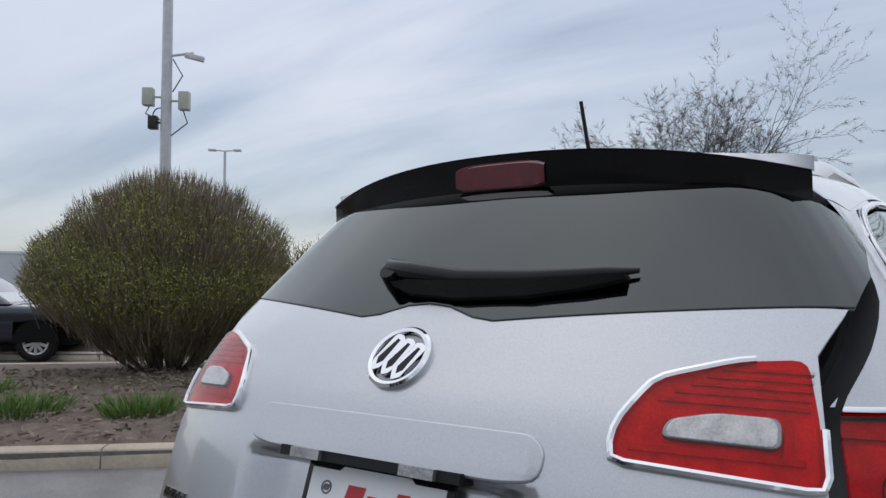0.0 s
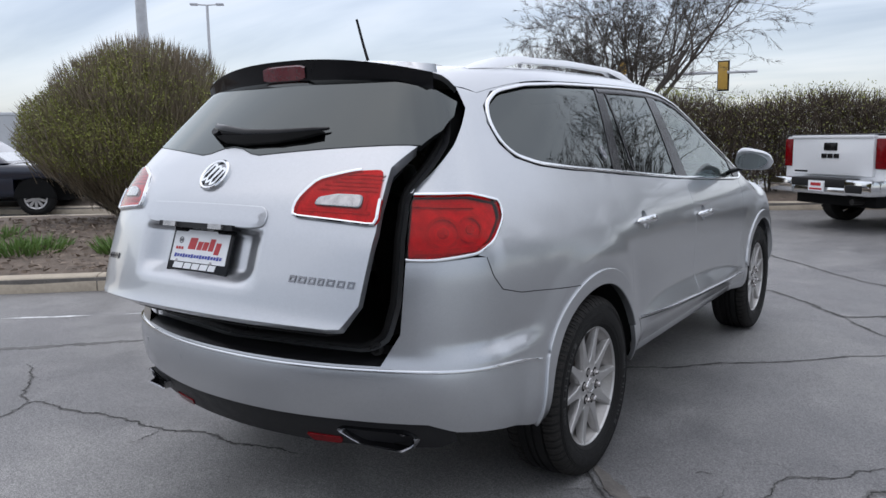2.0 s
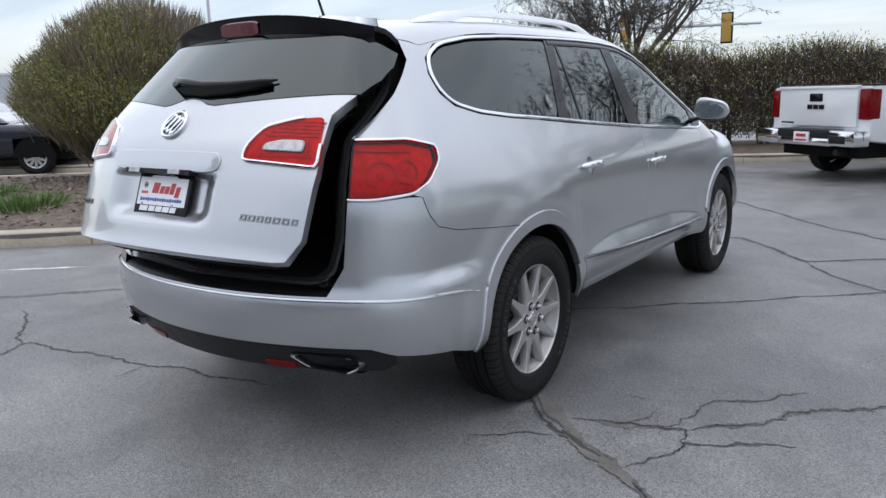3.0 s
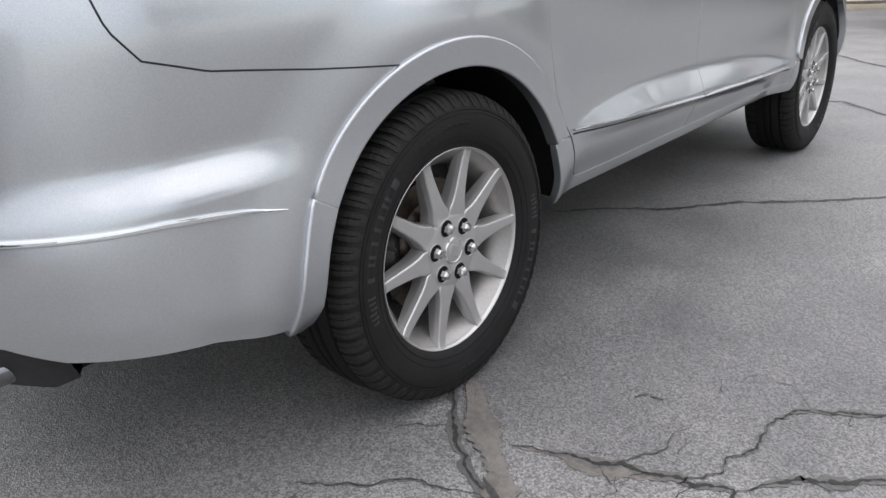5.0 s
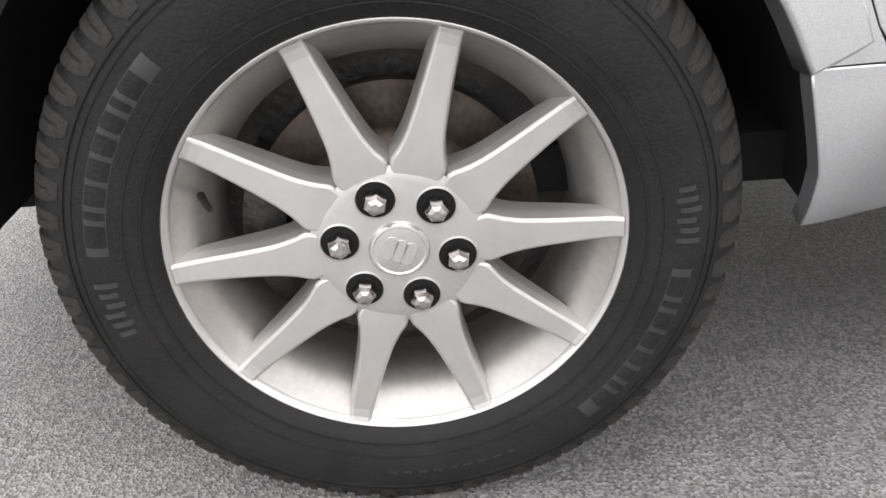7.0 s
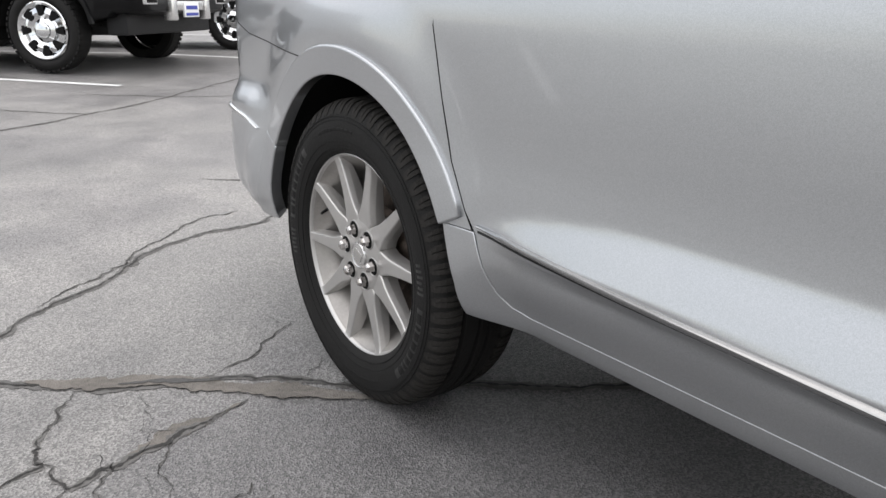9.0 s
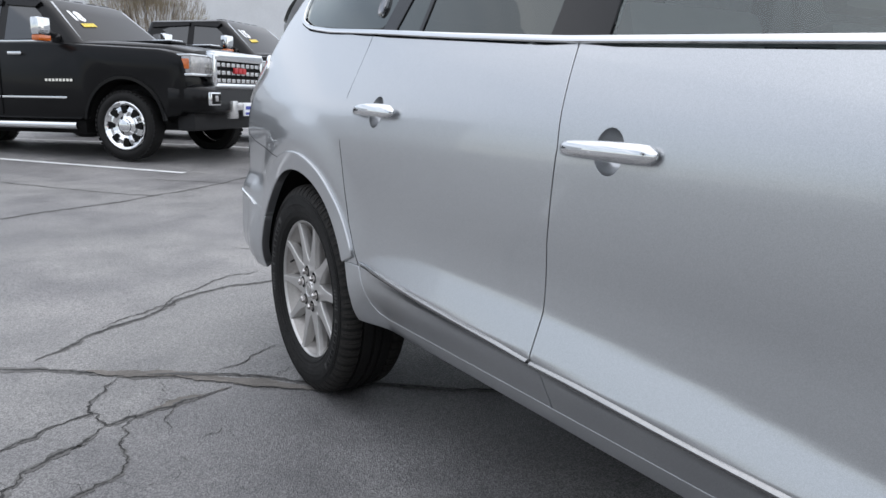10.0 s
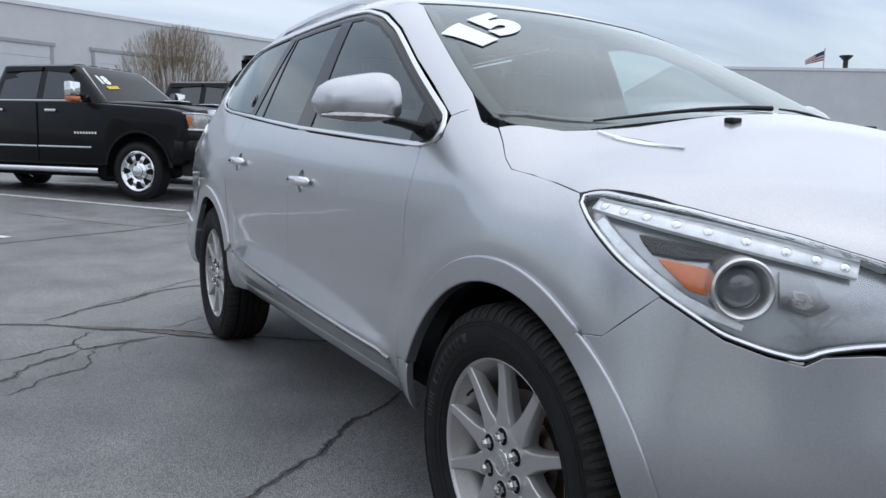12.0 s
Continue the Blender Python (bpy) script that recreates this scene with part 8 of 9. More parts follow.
        for y0 in (-1.79, -2.80):
            P("door_gap", lambda bm: box(bm, (sg * 0.995 - 0.01, y0 - 0.004, 0.52), (sg * 0.995 + 0.0165, y0 + 0.004, 1.37)), CARGO, "", False)
        P("door_badge", lambda bm: [box(bm, (sg * 1.005, -1.10 + 0.052 * i, 0.925), (sg * 1.018, -1.062 + 0.052 * i, 0.955)) for i in range(8)], CHROME, "row of small chrome bars", False)
        P("running_board", lambda bm: (tube(bm, [(sg * 1.04, -2.95, 0.40), (sg * 1.06, -2.85, 0.40), (sg * 1.06, -0.75, 0.40), (sg * 1.04, -0.65, 0.40)], 0.045, 10), box(bm, (sg * 0.95 - 0.1, -2.7, 0.38), (sg * 0.95 + 0.06, -0.9, 0.44))), CHROME, "chrome running board")
        mir = P("door_mirror", lambda bm: box(bm, (sg * 1.20 - 0.10, -0.99, 1.45), (sg * 1.20 + 0.10, -0.87, 1.66), bevel=0.035), CHROME, "tall chrome towing mirror")
        P("mirror_lamp", lambda bm: box(bm, (sg * 1.20 - 0.095, -0.985, 1.385), (sg * 1.20 + 0.095, -0.87, 1.455), bevel=0.02), AMBER, "", True, mir)
        P("mirror_arm", lambda bm: (tube(bm, [(sg * 0.90, -0.98, 1.45), (sg * 1.12, -0.94, 1.50)], 0.045, 8), tube(bm, [(sg * 0.90, -0.98, 1.36), (sg * 0.95, -0.95, 1.47)], 0.06, 8)), BLACKPLASTIC, "", True, mir)
        # arches
        for y0 in (0.0, WB):
            def archm(bm):
                ring = [(sg * (0.990 + 0.022 * s1), y0 + (0.53 + 0.055 * s2) * math.cos(radians(a)), 0.42 + (0.53 + 0.055 * s2) * math.sin(radians(a))) for a in range(6, 175, 8) for s1, s2 in ((0, 0), (1, 0.15), (1, 0.8), (0, 1.0))]
                vs = [bm.verts.new(p) for p in ring]
                for i in range(len(ring) // 4 - 1):
                    for k in range(3):
                        bm.faces.new((vs[4 * i + k], vs[4 * i + k + 1], vs[4 * i + 4 + k + 1], vs[4 * i + 4 + k]))
            P("arch_flare", archm, paintm)

            def well(bm):
                lathe(bm, [(sg * 0.97, 0.528), (sg * 0.55, 0.528), (sg * 0.55, 0.05)], n=32)
                bmesh.ops.translate(bm, vec=(0, y0, 0.42), verts=bm.verts)
                bmesh.ops.bisect_plane(bm, geom=bm.verts[:] + bm.edges[:] + bm.faces[:], plane_co=(0, 0, 0.45), plane_no=(0, 0, 1), clear_inner=True)
            P("wheel_well", well, CARGO)
            road_wheel(t, pose(sg * 0.90, y0, 0.41, 0, 0, 0 if sg > 0 else 180), chrome=chrome_wheels, spokes=8)
        # front lamps
        hl = P("headlamp", lambda bm: box(bm, (sg * 0.76 - 0.19, 0.72, 1.02), (sg * 0.76 + 0.215, 0.925, 1.235), bevel=0.03), LENSCLEAR, "clear headlamp in a chrome frame")
        P("lamp_frame", lambda bm: (box(bm, (sg * 0.76 - 0.21, 0.70, 1.00), (sg * 0.76 + 0.228, 0.935, 1.03), bevel=0.008), box(bm, (sg * 0.76 - 0.21, 0.70, 1.225), (sg * 0.76 + 0.222, 0.93, 1.25), bevel=0.008)), CHROME, "", True, hl)
        P("indicator", lambda bm: box(bm, (sg * 0.94 - 0.05, 0.66, 1.075), (sg * 0.94 + 0.042, 0.90, 1.20), bevel=0.02), AMBER, "amber indicator", True, hl)
        P("fog_lamp", lambda bm: box(bm, (sg * 0.74 - 0.11, 1.00, 0.66), (sg * 0.74 + 0.11, 1.088, 0.82), bevel=0.02), CHROME, "fog lamp in a chrome bezel")
        P("fog_recess", lambda bm: box(bm, (sg * 0.74 - 0.09, 1.075, 0.68), (sg * 0.74 + 0.09, 1.093, 0.80), bevel=0.006), CARGO)
        P("fog_bulb", lambda bm: box(bm, (sg * 0.74 - 0.035, 1.085, 0.71), (sg * 0.74 + 0.035, 1.10, 0.78), bevel=0.007), LENSCLEAR)
        P("tow_bracket", lambda bm: box(bm, (sg * 0.36 - 0.06, 1.0, 0.50), (sg * 0.36 + 0.06, 1.12, 0.72), bevel=0.02), ALLOYEDGE)
        # rear lamps
        rl = P("tail_lamp", lambda bm: box(bm, (sg * 0.90 - 0.10, -5.085, 0.93), (sg * 0.90 + 0.105, -4.88, 1.37), bevel=0.03), LAMPRED2, "dark red tail lamp")
        P("tail_lamp_ring", lambda bm: box(bm, (sg * 0.90 - 0.065, -5.094, 1.02), (sg * 0.90 + 0.065, -5.06, 1.28), bevel=0.02), LAMPRED2, "", True, rl)
    P("windscreen", lambda bm: quad_panel(bm, [(0.84, -0.66, 1.405), (-0.84, -0.66, 1.405), (-0.68, -1.235, 1.90), (0.68, -1.235, 1.90)], (0, 1, 0.5)), SHIELDSKY, "windscreen with painted digits", False)
    P("rear_window", lambda bm: quad_panel(bm, [(0.78, -2.79, 1.44), (-0.78, -2.79, 1.44), (-0.66, -2.69, 1.86), (0.66, -2.69, 1.86)], (0, -1, 0.2)), DARKGLASS, "", False)
    for x in (-0.5, -0.25, 0, 0.25, 0.5):
        P("cab_lamp", lambda bm: box(bm, (x - 0.07, -1.50, 1.945), (x + 0.07, -1.38, 1.975), bevel=0.012), BLACKPLASTIC)
    g2 = P("grille_frame", lambda bm: (box(bm, (-0.58, 0.86, 1.19), (0.58, 0.99, 1.31), bevel=0.03), box(bm, (-0.58, 0.86, 0.86), (0.58, 0.985, 0.93), bevel=0.025), box(bm, (-0.60, 0.86, 0.88), (-0.52, 0.985, 1.28), bevel=0.025), box(bm, (0.52, 0.86, 0.88), (0.60, 0.985, 1.28), bevel=0.025)), CHROME, "broad chrome grille frame")
    P("grille_back", lambda bm: box(bm, (-0.54, 0.85, 0.90), (0.54, 0.94, 1.22)), CARGO, "", False, g2)
    for r in range(3):
        for c in range(9):
            P("grille_mesh", lambda bm: box(bm, (-0.50 + c * 0.115, 0.93, 0.935 + r * 0.095), (-0.42 + c * 0.115, 0.962, 0.955 + r * 0.095 + 0.03), bevel=0.008), ALLOYEDGE, "", False, g2)
    P("grille_emblem", lambda bm: [box(bm, (-0.14 + 0.10 * i, 0.965, 1.05), (-0.06 + 0.10 * i, 0.992, 1.12), bevel=0.008) for i in range(3)], REDINK, "three dark red bars", True, g2)
    P("front_bumper", lambda bm: (loft(bm, [(0.62, 0.58, 0.90, 1.015, 0.22), (0.92, 0.56, 0.90, 0.99, 0.22), (1.03, 0.57, 0.885, 0.90, 0.24), (1.075, 0.60, 0.86, 0.80, 0.26)]),), paintm)
    P("bumper_bar", lambda bm: box(bm, (-0.36, 1.03, 0.60), (0.36, 1.105, 0.70), bevel=0.02), ALLOYEDGE)
    P("air_dam", lambda bm: box(bm, (-0.86, 0.62, 0.36), (0.86, 0.86, 0.62), bevel=0.03), BLACKPLASTIC)
    fp = P("front_plate", lambda bm: box(bm, (-0.155, 1.09, 0.53), (0.155, 1.115, 0.69), bevel=0.004), WHITEMAT, "white dealer plate")
    P("plate_bars", lambda bm: (box(bm, (-0.12, 1.114, 0.61), (0.12, 1.1185, 0.65)), box(bm, (-0.13, 1.114, 0.545), (0.13, 1.1185, 0.575))), BLUEINK, "", False, fp)
    # tail
    tg = P("tailgate", lambda bm: box(bm, (-0.795, -5.11, 0.82), (0.795, -5.04, 1.41), bevel=0.02), paintm)
    P("tailgate_lip", lambda bm: box(bm, (-0.80, -5.135, 1.375), (0.80, -5.03, 1.42), bevel=0.012), paintm, "", True, tg)
    P("tailgate_handle", lambda bm: box(bm, (-0.13, -5.125, 1.19), (0.13, -5.10, 1.31), bevel=0.015), GLOSSBLACK, "black tailgate handle", True, tg)
    P("tailgate_emblem", lambda bm: [box(bm, (-0.17 + 0.12 * i, -5.122, 1.075), (-0.07 + 0.12 * i, -5.105, 1.145), bevel=0.006) for i in range(3)], GLOSSBLACK, "three dark bars", True, tg)
    P("tailgate_badge", lambda bm: [box(bm, (-0.72 + 0.035 * i, -5.118, 0.855), (-0.695 + 0.035 * i, -5.105, 0.88)) for i in range(8)], GLOSSBLACK, "", False, tg)
    rb = P("rear_bumper", lambda bm: (box(bm, (-1.02, -5.34, 0.55), (-0.52, -5.05, 0.78), bevel=0.04), box(bm, (0.52, -5.34, 0.55), (1.02, -5.05, 0.78), bevel=0.04), box(bm, (-0.55, -5.31, 0.54), (0.55, -5.05, 0.66), bevel=0.03)), CHROME, "chrome step bumper")
    P("bumper_step", lambda bm: (box(bm, (-0.55, -5.33, 0.655), (0.55, -5.05, 0.785), bevel=0.02), box(bm, (0.56, -5.352, 0.59), (0.86, -5.32, 0.71), bevel=0.02)), BLACKPLASTIC, "", True, rb)
    rp = P("rear_plate", lambda bm: box(bm, (-0.155, -5.352, 0.59), (0.155, -5.325, 0.745), bevel=0.004), WHITEMAT, "white dealer plate")
    P("plate_bars", lambda bm: (box(bm, (-0.10, -5.357, 0.67), (0.10, -5.351, 0.715)), box(bm, (-0.12, -5.357, 0.61), (0.12, -5.351, 0.635))), REDINK, "", False, rp)
    P("rear_axle", lambda bm: (tube(bm, [(-0.8, WB, 0.41), (0.8, WB, 0.41)], 0.06, 10), tube(bm, [(0.55, -5.2, 0.45), (0.55, -3.0, 0.45)], 0.045, 8)), DARKMETAL)
    if digits:
        d = Vector((0, -0.575, 0.495)).normalized()
        M = Matrix((Vector((-1, 0, 0)), d, Vector((-1, 0, 0)).cross(d))).transposed().to_4x4()
        tb = text_bm(digits, 0.24, 0.002, Matrix.Translation((0.48, -1.03, 1.735)) @ M, bold=0.012)
        part("painted_digits", tb, DIGITW, t, "white painted digits " + digits)
        bm = bmesh.new()
        for i in range(5):
            box(bm, (-0.13 + 0.055 * i, -0.03, 0), (-0.085 + 0.055 * i, 0.035, 0.002), Matrix.Translation((0.42, -0.90, 1.632)) @ M @ pose(0, 0, 0, 0, 0, 8))
        part("painted_bars", bm, STICKER, t, "yellow painted bars")
    return t


TURN = math.degrees(math.atan2(-HEADING.x, HEADING.y))
pickup((-0.41, -8.43), TURN, BLACKPAINT, "black crew-cab pickup truck with chrome grille, parked in a bay", digits="18", size=1.05)
pickup((-3.27, -10.38), TURN, BLACKPAINT, "black crew-cab pickup truck parked in the next bay", digits="15", size=1.05)
WT = -39.0
rear = Vector((0.50, 9.90, 0)) + Vector((math.sin(radians(-WT)), math.cos(radians(WT)), 0)) * 5.10
pickup((rear.x, rear.y), WT, WHITEPAINT, "white crew-cab pickup truck with chrome step bumper", chrome_wheels=False)


def far_suv(at, turn, label="dark navy SUV parked beyond the planted island"):
    """Navy SUV, seen in part beyond the island; the front axle at the given place."""
    t = thing("navy_suv", pose(at[0], at[1], lie(*at), 0, 0, turn), label, "car", "far parked cars")

    def P(name, fn, material, lb="", smooth=True, parent=t):
        bm = bmesh.new()
        fn(bm)
        return part(name, bm, material, parent, lb, smooth)
    P("nose", lambda bm: loft(bm, [(0.90, 0.50, 0.86, 0.76, 0.45), (0.75, 0.42, 0.98, 0.88, 0.36), (0.3, 0.74, 1.05, 0.93, 0.30), (-0.8, 0.70, 1.10, 0.94, 0.28)]), NAVYPAINT)
    P("body_shell", lambda bm: loft(bm, [(-0.42, 0.36, 1.10, 0.93, 0.26), (-1.6, 0.34, 1.13, 0.95, 0.24), (-2.35, 0.36, 1.15, 0.95, 0.26)]), NAVYPAINT)
    P("tail", lambda bm: loft(bm, [(-2.2, 0.74, 1.15, 0.94, 0.28), (-3.3, 0.60, 1.15, 0.92, 0.30), (-3.7, 0.50, 1.10, 0.85, 0.36)]), NAVYPAINT)
    P("chassis", lambda bm: box(bm, (-0.70, -3.5, 0.30), (0.70, 0.6, 0.75)), CARGO)

    def cab(bm):
        prev = None
        for k, z in ((0, 1.10), (0.5, 1.38), (0.9, 1.60), (1.0, 1.66)):
            ra = [(0.88 - 0.22 * k, -0.50 - 0.85 * k), (0.90 - 0.22 * k, -3.45 + 0.35 * k)]
            ring = [bm.verts.new((x, y, z)) for x, y in rounded([ra[0], ra[1], (-ra[1][0], ra[1][1]), (-ra[0][0], ra[0][1])], 0.12, 3)]
            if prev:
                for i in range(len(ring)):
                    bm.faces.new((prev[i], prev[(i + 1) % len(ring)], ring[(i + 1) % len(ring)], ring[i]))
            prev = ring
        bm.faces.new(prev)
    P("cab", cab, NAVYPAINT)
    for sg in (1, -1):
        sp2 = lambda y, k: (sg * (0.885 - 0.22 * k), y, 1.10 + 0.56 * k)
        P("front_side_window", lambda bm: quad_panel(bm, [sp2(-0.95, 0.08), sp2(-1.75, 0.08), sp2(-1.78, 0.82), sp2(-1.40, 0.80)], (sg, 0, 0.3)), DARKGLASS, "", False)
        P("rear_side_window", lambda bm: quad_panel(bm, [sp2(-1.84, 0.08), sp2(-2.9, 0.10), sp2(-2.8, 0.75), sp2(-1.86, 0.82)], (sg, 0, 0.3)), DARKGLASS, "", False)
        P("belt_trim", lambda bm: box(bm, (sg * 0.90 - 0.01, -2.95, 1.095), (sg * 0.90 + 0.01, -0.85, 1.112)), CHROME, "", False)
        P("door_mirror", lambda bm: box(bm, (sg * 1.02 - 0.10, -0.98, 1.10), (sg * 1.02 + 0.09, -0.86, 1.24), bevel=0.035), NAVYPAINT)
        P("headlamp", lambda bm: box(bm, (sg * 0.72 - 0.14, 0.55, 0.76), (sg * 0.72 + 0.17, 0.82, 0.90), bevel=0.03), LENSCLEAR)
        for y0 in (0.0, -2.8):
            road_wheel(t, pose(sg * 0.83, y0, 0.365, 0, 0, 0 if sg > 0 else 180), r=0.365, rim=0.235, spokes=10, width=0.22, chrome=False)

            # flat black half disc that paints the shade of the wheel arch
            def disc(bm):
                bm.faces.new([bm.verts.new((sg * 0.955, y0 + 0.42 * math.cos(radians(a)), 0.37 + 0.42 * math.sin(radians(a)))) for a in range(0, 181, 9)])
            P("arch_shade_disc", disc, CARGO, "", False)
    P("windscreen", lambda bm: quad_panel(bm, [(0.78, -0.55, 1.13), (-0.78, -0.55, 1.13), (-0.62, -1.28, 1.60), (0.62, -1.28, 1.60)], (0, 1, 0.5)), SHIELDSKY, "", False)
    return t


far_suv((-14.36, 5.86), math.degrees(math.atan2(-ROW.x, ROW.y)))

# ---- poles, signal, buildings ----
GALV = mat("galvanised_steel", (0.50, 0.51, 0.53), 0.5, 0.4, var=0.15, scale=6)
SIGYEL = mat("signal_yellow", (0.42, 0.25, 0.04), 0.6, var=0.1)
WALLMAT = mat("painted_block_wall", (0.50, 0.515, 0.53), 0.85, var=0.07, scale=1.2, bump=0.15, bscale=60)
DOORMAT = mat("grey_door_metal", (0.50, 0.52, 0.54), 0.6, var=0.06, scale=3)
ROOFEDGE = mat("pale_coping", (0.60, 0.62, 0.64), 0.6, var=0.08)


def camera_pole(at):
    t = thing("camera_pole", pose(at[0], at[1], 0), "tall pale steel pole with security cameras and boxes", "pole")
    bm = bmesh.new()
    tube(bm, [(0, 0, 0), (0, 0, 6), (0, 0, 13)], [0.17, 0.145, 0.12], 14)
    part("pole", bm, GALV, t, smooth=True)
    side = Vector((0.78, 0.62, 0)).normalized()
    for k, (s, z, w2, h2) in enumerate(((-0.48, 6.55, 0.14, 0.24), (0.48, 6.45, 0.14, 0.25), (-0.34, 5.85, 0.12, 0.18))):
        bm = bmesh.new()
        c = side * s
        box(bm, (-w2, -w2, -h2), (w2, w2, h2), Matrix.Translation((c.x, c.y, z)) @ pose(0, 0, 0, 0, 0, 38), bevel=0.03)
        tube(bm, [(0, 0, z), (c.x, c.y, z)], 0.03, 6)
        part("equipment_box", bm, mat("pale_green_box", (0.42, 0.45, 0.38), 0.6, var=0.1) if k < 2 else DARKMETAL, t, smooth=True)
    bm = bmesh.new()
    c = side * 0.35
    tube(bm, [(0, 0, 7.68), (c.x * 2.0, c.y * 2.0, 7.78)], 0.035, 8)
    box(bm, (-0.07, -0.26, -0.07), (0.07, 0.26, 0.07), Matrix.Translation((c.x * 2.1, c.y * 2.1, 7.66)) @ pose(0, 0, 0, -14, 0, -52), bevel=0.02)
    part("camera_body", bm, GALV, t, smooth=True)
    bm = bmesh.new()
    for a, b, h in (((0.16, 7.6), (0.16, 6.7), 0.26), ((0.45, 6.2), (0.14, 5.5), 0.12), ((-0.45, 6.3), (-0.1, 5.9), -0.1)):
        p0, p1 = side * a[0], side * b[0]
        mid = side * h
        tube(bm, [(p0.x, p0.y, a[1]), (p0.x + mid.x, p0.y + mid.y, (a[1] + b[1]) / 2), (p1.x, p1.y, b[1])], 0.018, 5)
    ring = [Vector((side.x * 0.2 * math.cos(x), side.y * 0.2 * math.cos(x), 6.05 + 0.2 * math.sin(x))) - Vector((0.14, 0.2, 0)) * 0.6 for x in [2 * math.pi * k / 14 for k in range(15)]]
    tube(bm, ring, 0.018, 5, ends=False)
    part("cable", bm, BLACKPLASTIC, t)


camera_pole((-16.9, 10.15))


def lamp_post(at, h, turn, label):
    t = thing("lamp_post", pose(at[0], at[1], 0, 0, 0, turn), label, "lamp post", "car park lamps")
    bm = bmesh.new()
    tube(bm, [(0, 0, 0), (0, 0, h)], [0.14, 0.10], 10)
    part("pole", bm, GALV, t, smooth=True)
    for s in (-1, 1):
        bm = bmesh.new()
        box(bm, (-0.28, -0.22, -0.07), (0.28, 0.22, 0.07), Matrix.Translation((s * 0.95, 0, h + 0.05)), bevel=0.03)
        tube(bm, [(0, 0, h), (s * 0.7, 0, h + 0.04)], 0.05, 6)
        part("lamp_head", bm, GALV, t, smooth=True)


lamp_post((-45.7, 35.5), 11.7, 40, "far twin-headed car park lamp")
lamp_post((-19.2, 45.0), 9.3, 10, "far car park lamp behind the tree")

t = thing("traffic_signal", pose(-18.8, 46, 0), "traffic signal mast arm over the road, seen from behind", "traffic signal")
bm = bmesh.new()
tube(bm, [(-6, 0, 5.6), (0, 0, 5.45), (10.2, 0, 5.2)], [0.16, 0.14, 0.08], 10)
tube(bm, [(-6, 0, 0), (-6, 0, 7)], [0.2, 0.16], 12)
part("mast_arm", bm, GALV, t, smooth=True)
for x, z in ((1.7, 5.5), (8.2, 5.05)):
    bm = bmesh.new()
    box(bm, (x - 0.27, -0.10, z - 0.82), (x + 0.27, 0.10, z + 0.82), bevel=0.03)
    hd = part("signal_head", bm, SIGYEL, t, "yellow signal head", smooth=True)
    bm = bmesh.new()
    box(bm, (x - 0.36, 0.10, z - 0.92), (x + 0.36, 0.13, z + 0.92), bevel=0.02)
    part("backplate", bm, BLACKPLASTIC, hd)

def hall(name, o, d, length, depth, h, label, doors):
    """Long flat-roofed hall: block wall, coping, roll-up doors."""
    t = thing(name, Matrix.Translation(o), label, "building")
    dd = Vector((d[0], d[1], 0)).normalized()
    nn = Vector((-dd.y, dd.x, 0))
    m = Matrix((dd, nn, Vector((0, 0, 1)))).transposed().to_4x4()
    bm = bmesh.new()
    box(bm, (0, -depth, 0), (length, 0, h), m)
    part("wall", bm, WALLMAT, t)
    bm = bmesh.new()
    box(bm, (-0.05, -depth - 0.05, h), (length + 0.05, 0.06, h + 0.18), m, bevel=0.02)
    part("coping", bm, ROOFEDGE, t)
    for x, w2, hh2 in doors:
        bm = bmesh.new()
        box(bm, (x - 0.12, -0.02, 0), (x, 0.05, hh2 + 0.12), m)
        box(bm, (x + w2, -0.02, 0), (x + w2 + 0.12, 0.05, hh2 + 0.12), m)
        box(bm, (x - 0.2, -0.02, hh2), (x + w2 + 0.2, 0.07, hh2 + 0.14), m)
        dr = part("door_frame", bm, mat("grey_frame", (0.30, 0.31, 0.32), 0.7, var=0.1), t)
        nb = 10
        for k in range(nb):
            bm = bmesh.new()
            box(bm, (x, -0.02, hh2 * k / nb + 0.006), (x + w2, 0.025, hh2 * (k + 1) / nb - 0.006), m, bevel=0.006)
            part("door_panel", bm, DOORMAT, dr)
    for x in range(2, int(length), 9):
        bm = bmesh.new()
        box(bm, (x, 0, h - 1.5), (x + 0.3, 0.22, h - 1.25), m, bevel=0.03)
        part("wall_lamp", bm, DARKMETAL, t)
    return t


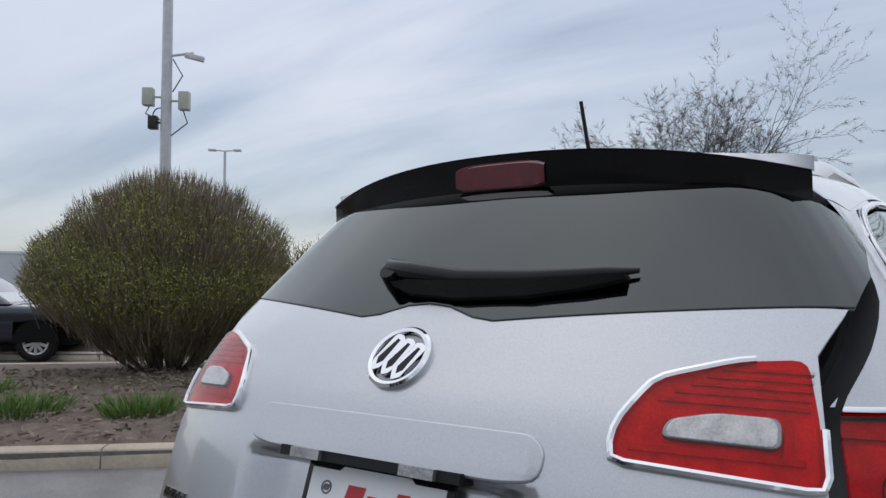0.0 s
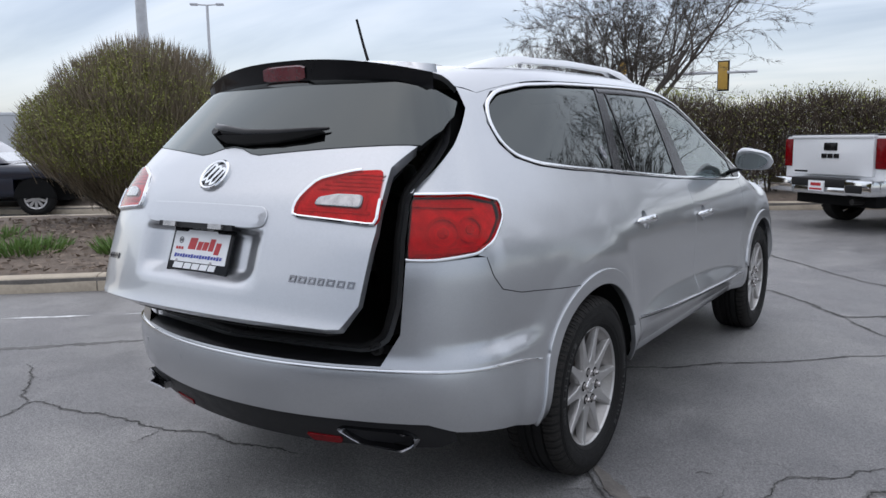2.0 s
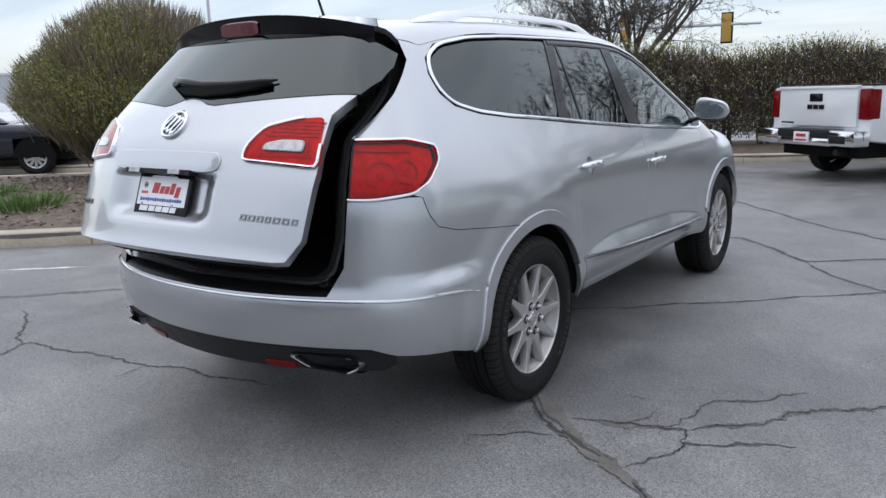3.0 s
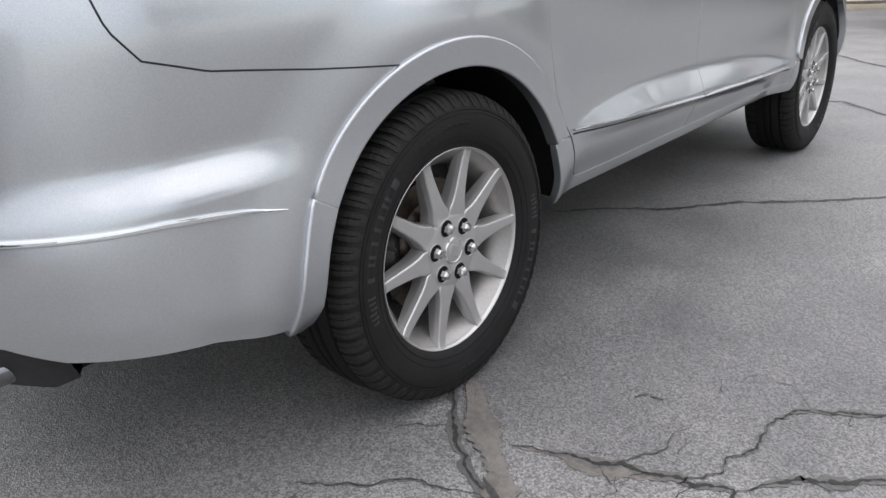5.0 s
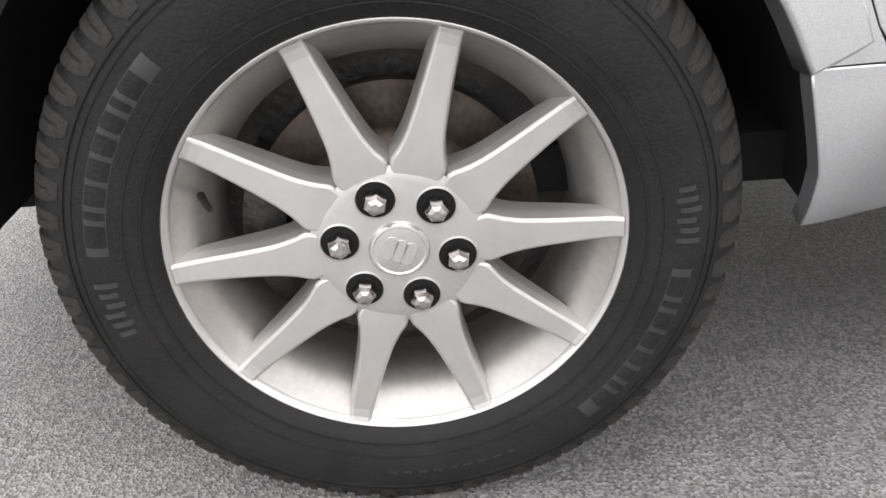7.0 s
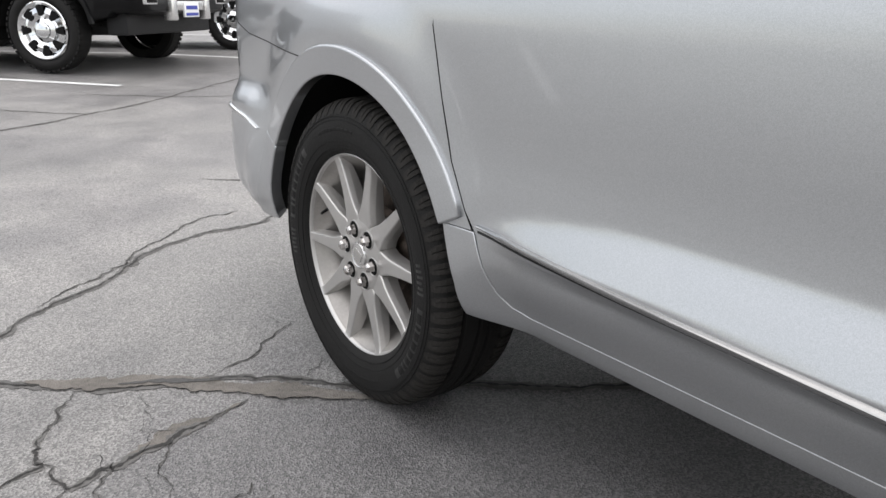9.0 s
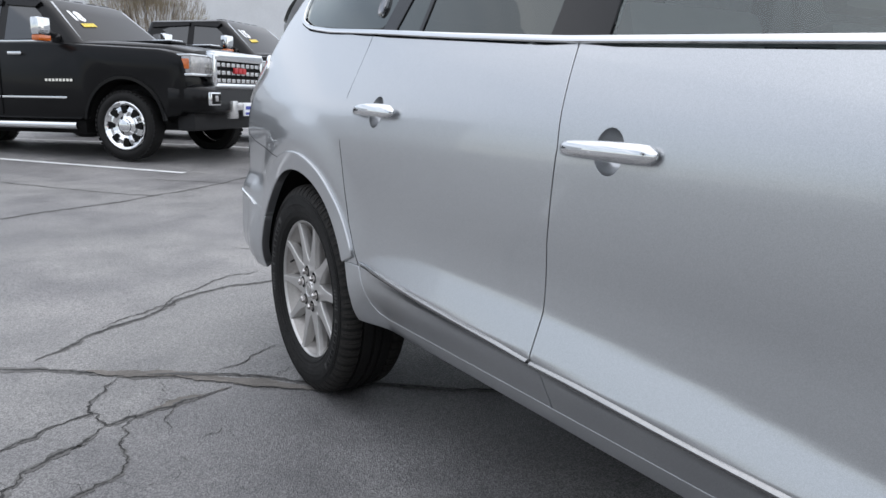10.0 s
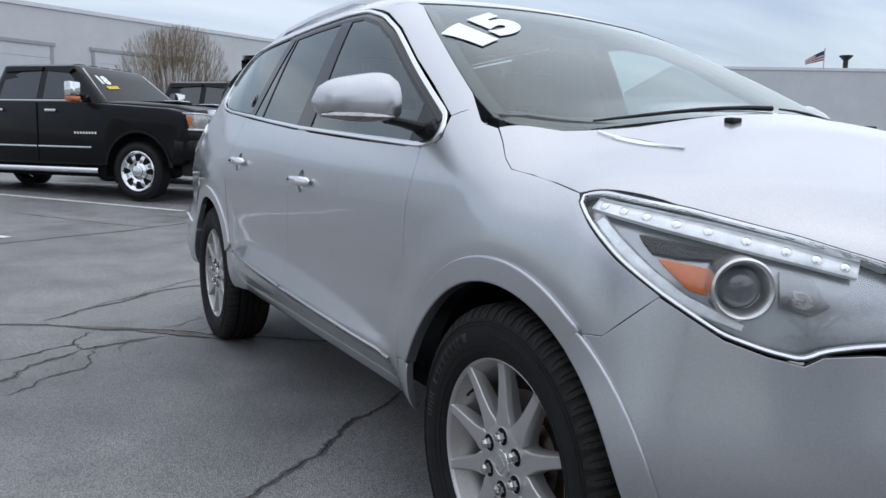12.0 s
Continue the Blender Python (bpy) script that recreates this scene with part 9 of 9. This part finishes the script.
wd = Vector((math.cos(radians(20)), math.sin(radians(20)), 0))
wo = Vector((-3, -32, 0)) + wd * -40
hall("long_hall", wo, wd, 62.0, 25, 6.3, "long pale grey flat-roofed building with roll-up doors", ((36.8, 5.2, 4.85), (43.8, 5.2, 4.85), (50.8, 5.2, 4.85)))
hall("far_hall", Vector((-66.5, -4.83, 0)), Vector((0.82, -0.571, 0)), 42, 20, 6.2, "far pale grey flat-roofed building", ())
hall("far_house", Vector((-74, 12, 0)), Vector((0.5, 0.86, 0)), 30, 12, 3.6, "far pale low building beyond the car park", ())
round_bush("bare_bush", (-3.2, -24.5), 1.95, 1.9, 1.0, 5.3, 9000, 1500, 8, "tall rounded bare bush in front of the grey building")
fl = thing("flag_pole", pose(-38.95, -23.85, 6.36), "small striped flag on a pole on the far roof", "flag")
bm = bmesh.new()
tube(bm, [(0, 0, 0), (0, 0, 1.1)], 0.035, 6)
part("pole", bm, GALV, fl)
# cloth hanging down from the pole, in stripes
bm = bmesh.new()
rows = []
for i in range(10):
    u = i / 9
    top, low = 0.98 - 0.52 * u ** 1.2, 0.42 - 0.22 * u
    wave = 0.05 * math.sin(i * 1.2)
    rows.append([bm.verts.new((0.56 * u + wave, -0.79 * u + wave, low + (top - low) * k / 7)) for k in range(8)])
for i, (a, b) in enumerate(zip(rows, rows[1:])):
    for k in range(7):
        bm.faces.new((a[k], b[k], b[k + 1], a[k + 1])).material_index = 2 if i < 4 and k > 3 else k % 2
FLAGRED = mat("flag_red", (0.22, 0.05, 0.06), 0.8, var=0.3, scale=5)
FLAGWHITE = mat("flag_white", (0.55, 0.53, 0.53), 0.8, var=0.2, scale=5)
FLAGBLUE = mat("flag_blue", (0.03, 0.035, 0.08), 0.8, var=0.3, scale=5)
part("flag", bm, [FLAGRED, FLAGWHITE, FLAGBLUE], fl, "red and white striped cloth with a dark corner")
vent = thing("roof_vent", pose(-40.3, -23.4, 6.36), "small dark flared vent pipe on the far roof", "vent")
bm = bmesh.new()
tube(bm, [(0, 0, 0), (0, 0, 0.55)], 0.14, 10)
part("pipe", bm, DARKMETAL, vent)
bm = bmesh.new()
lathe(bm, [(0.50, 0.16), (0.72, 0.38), (0.76, 0.36), (0.70, 0.02)], axis="z", n=16)
part("cowl", bm, DARKMETAL, vent)
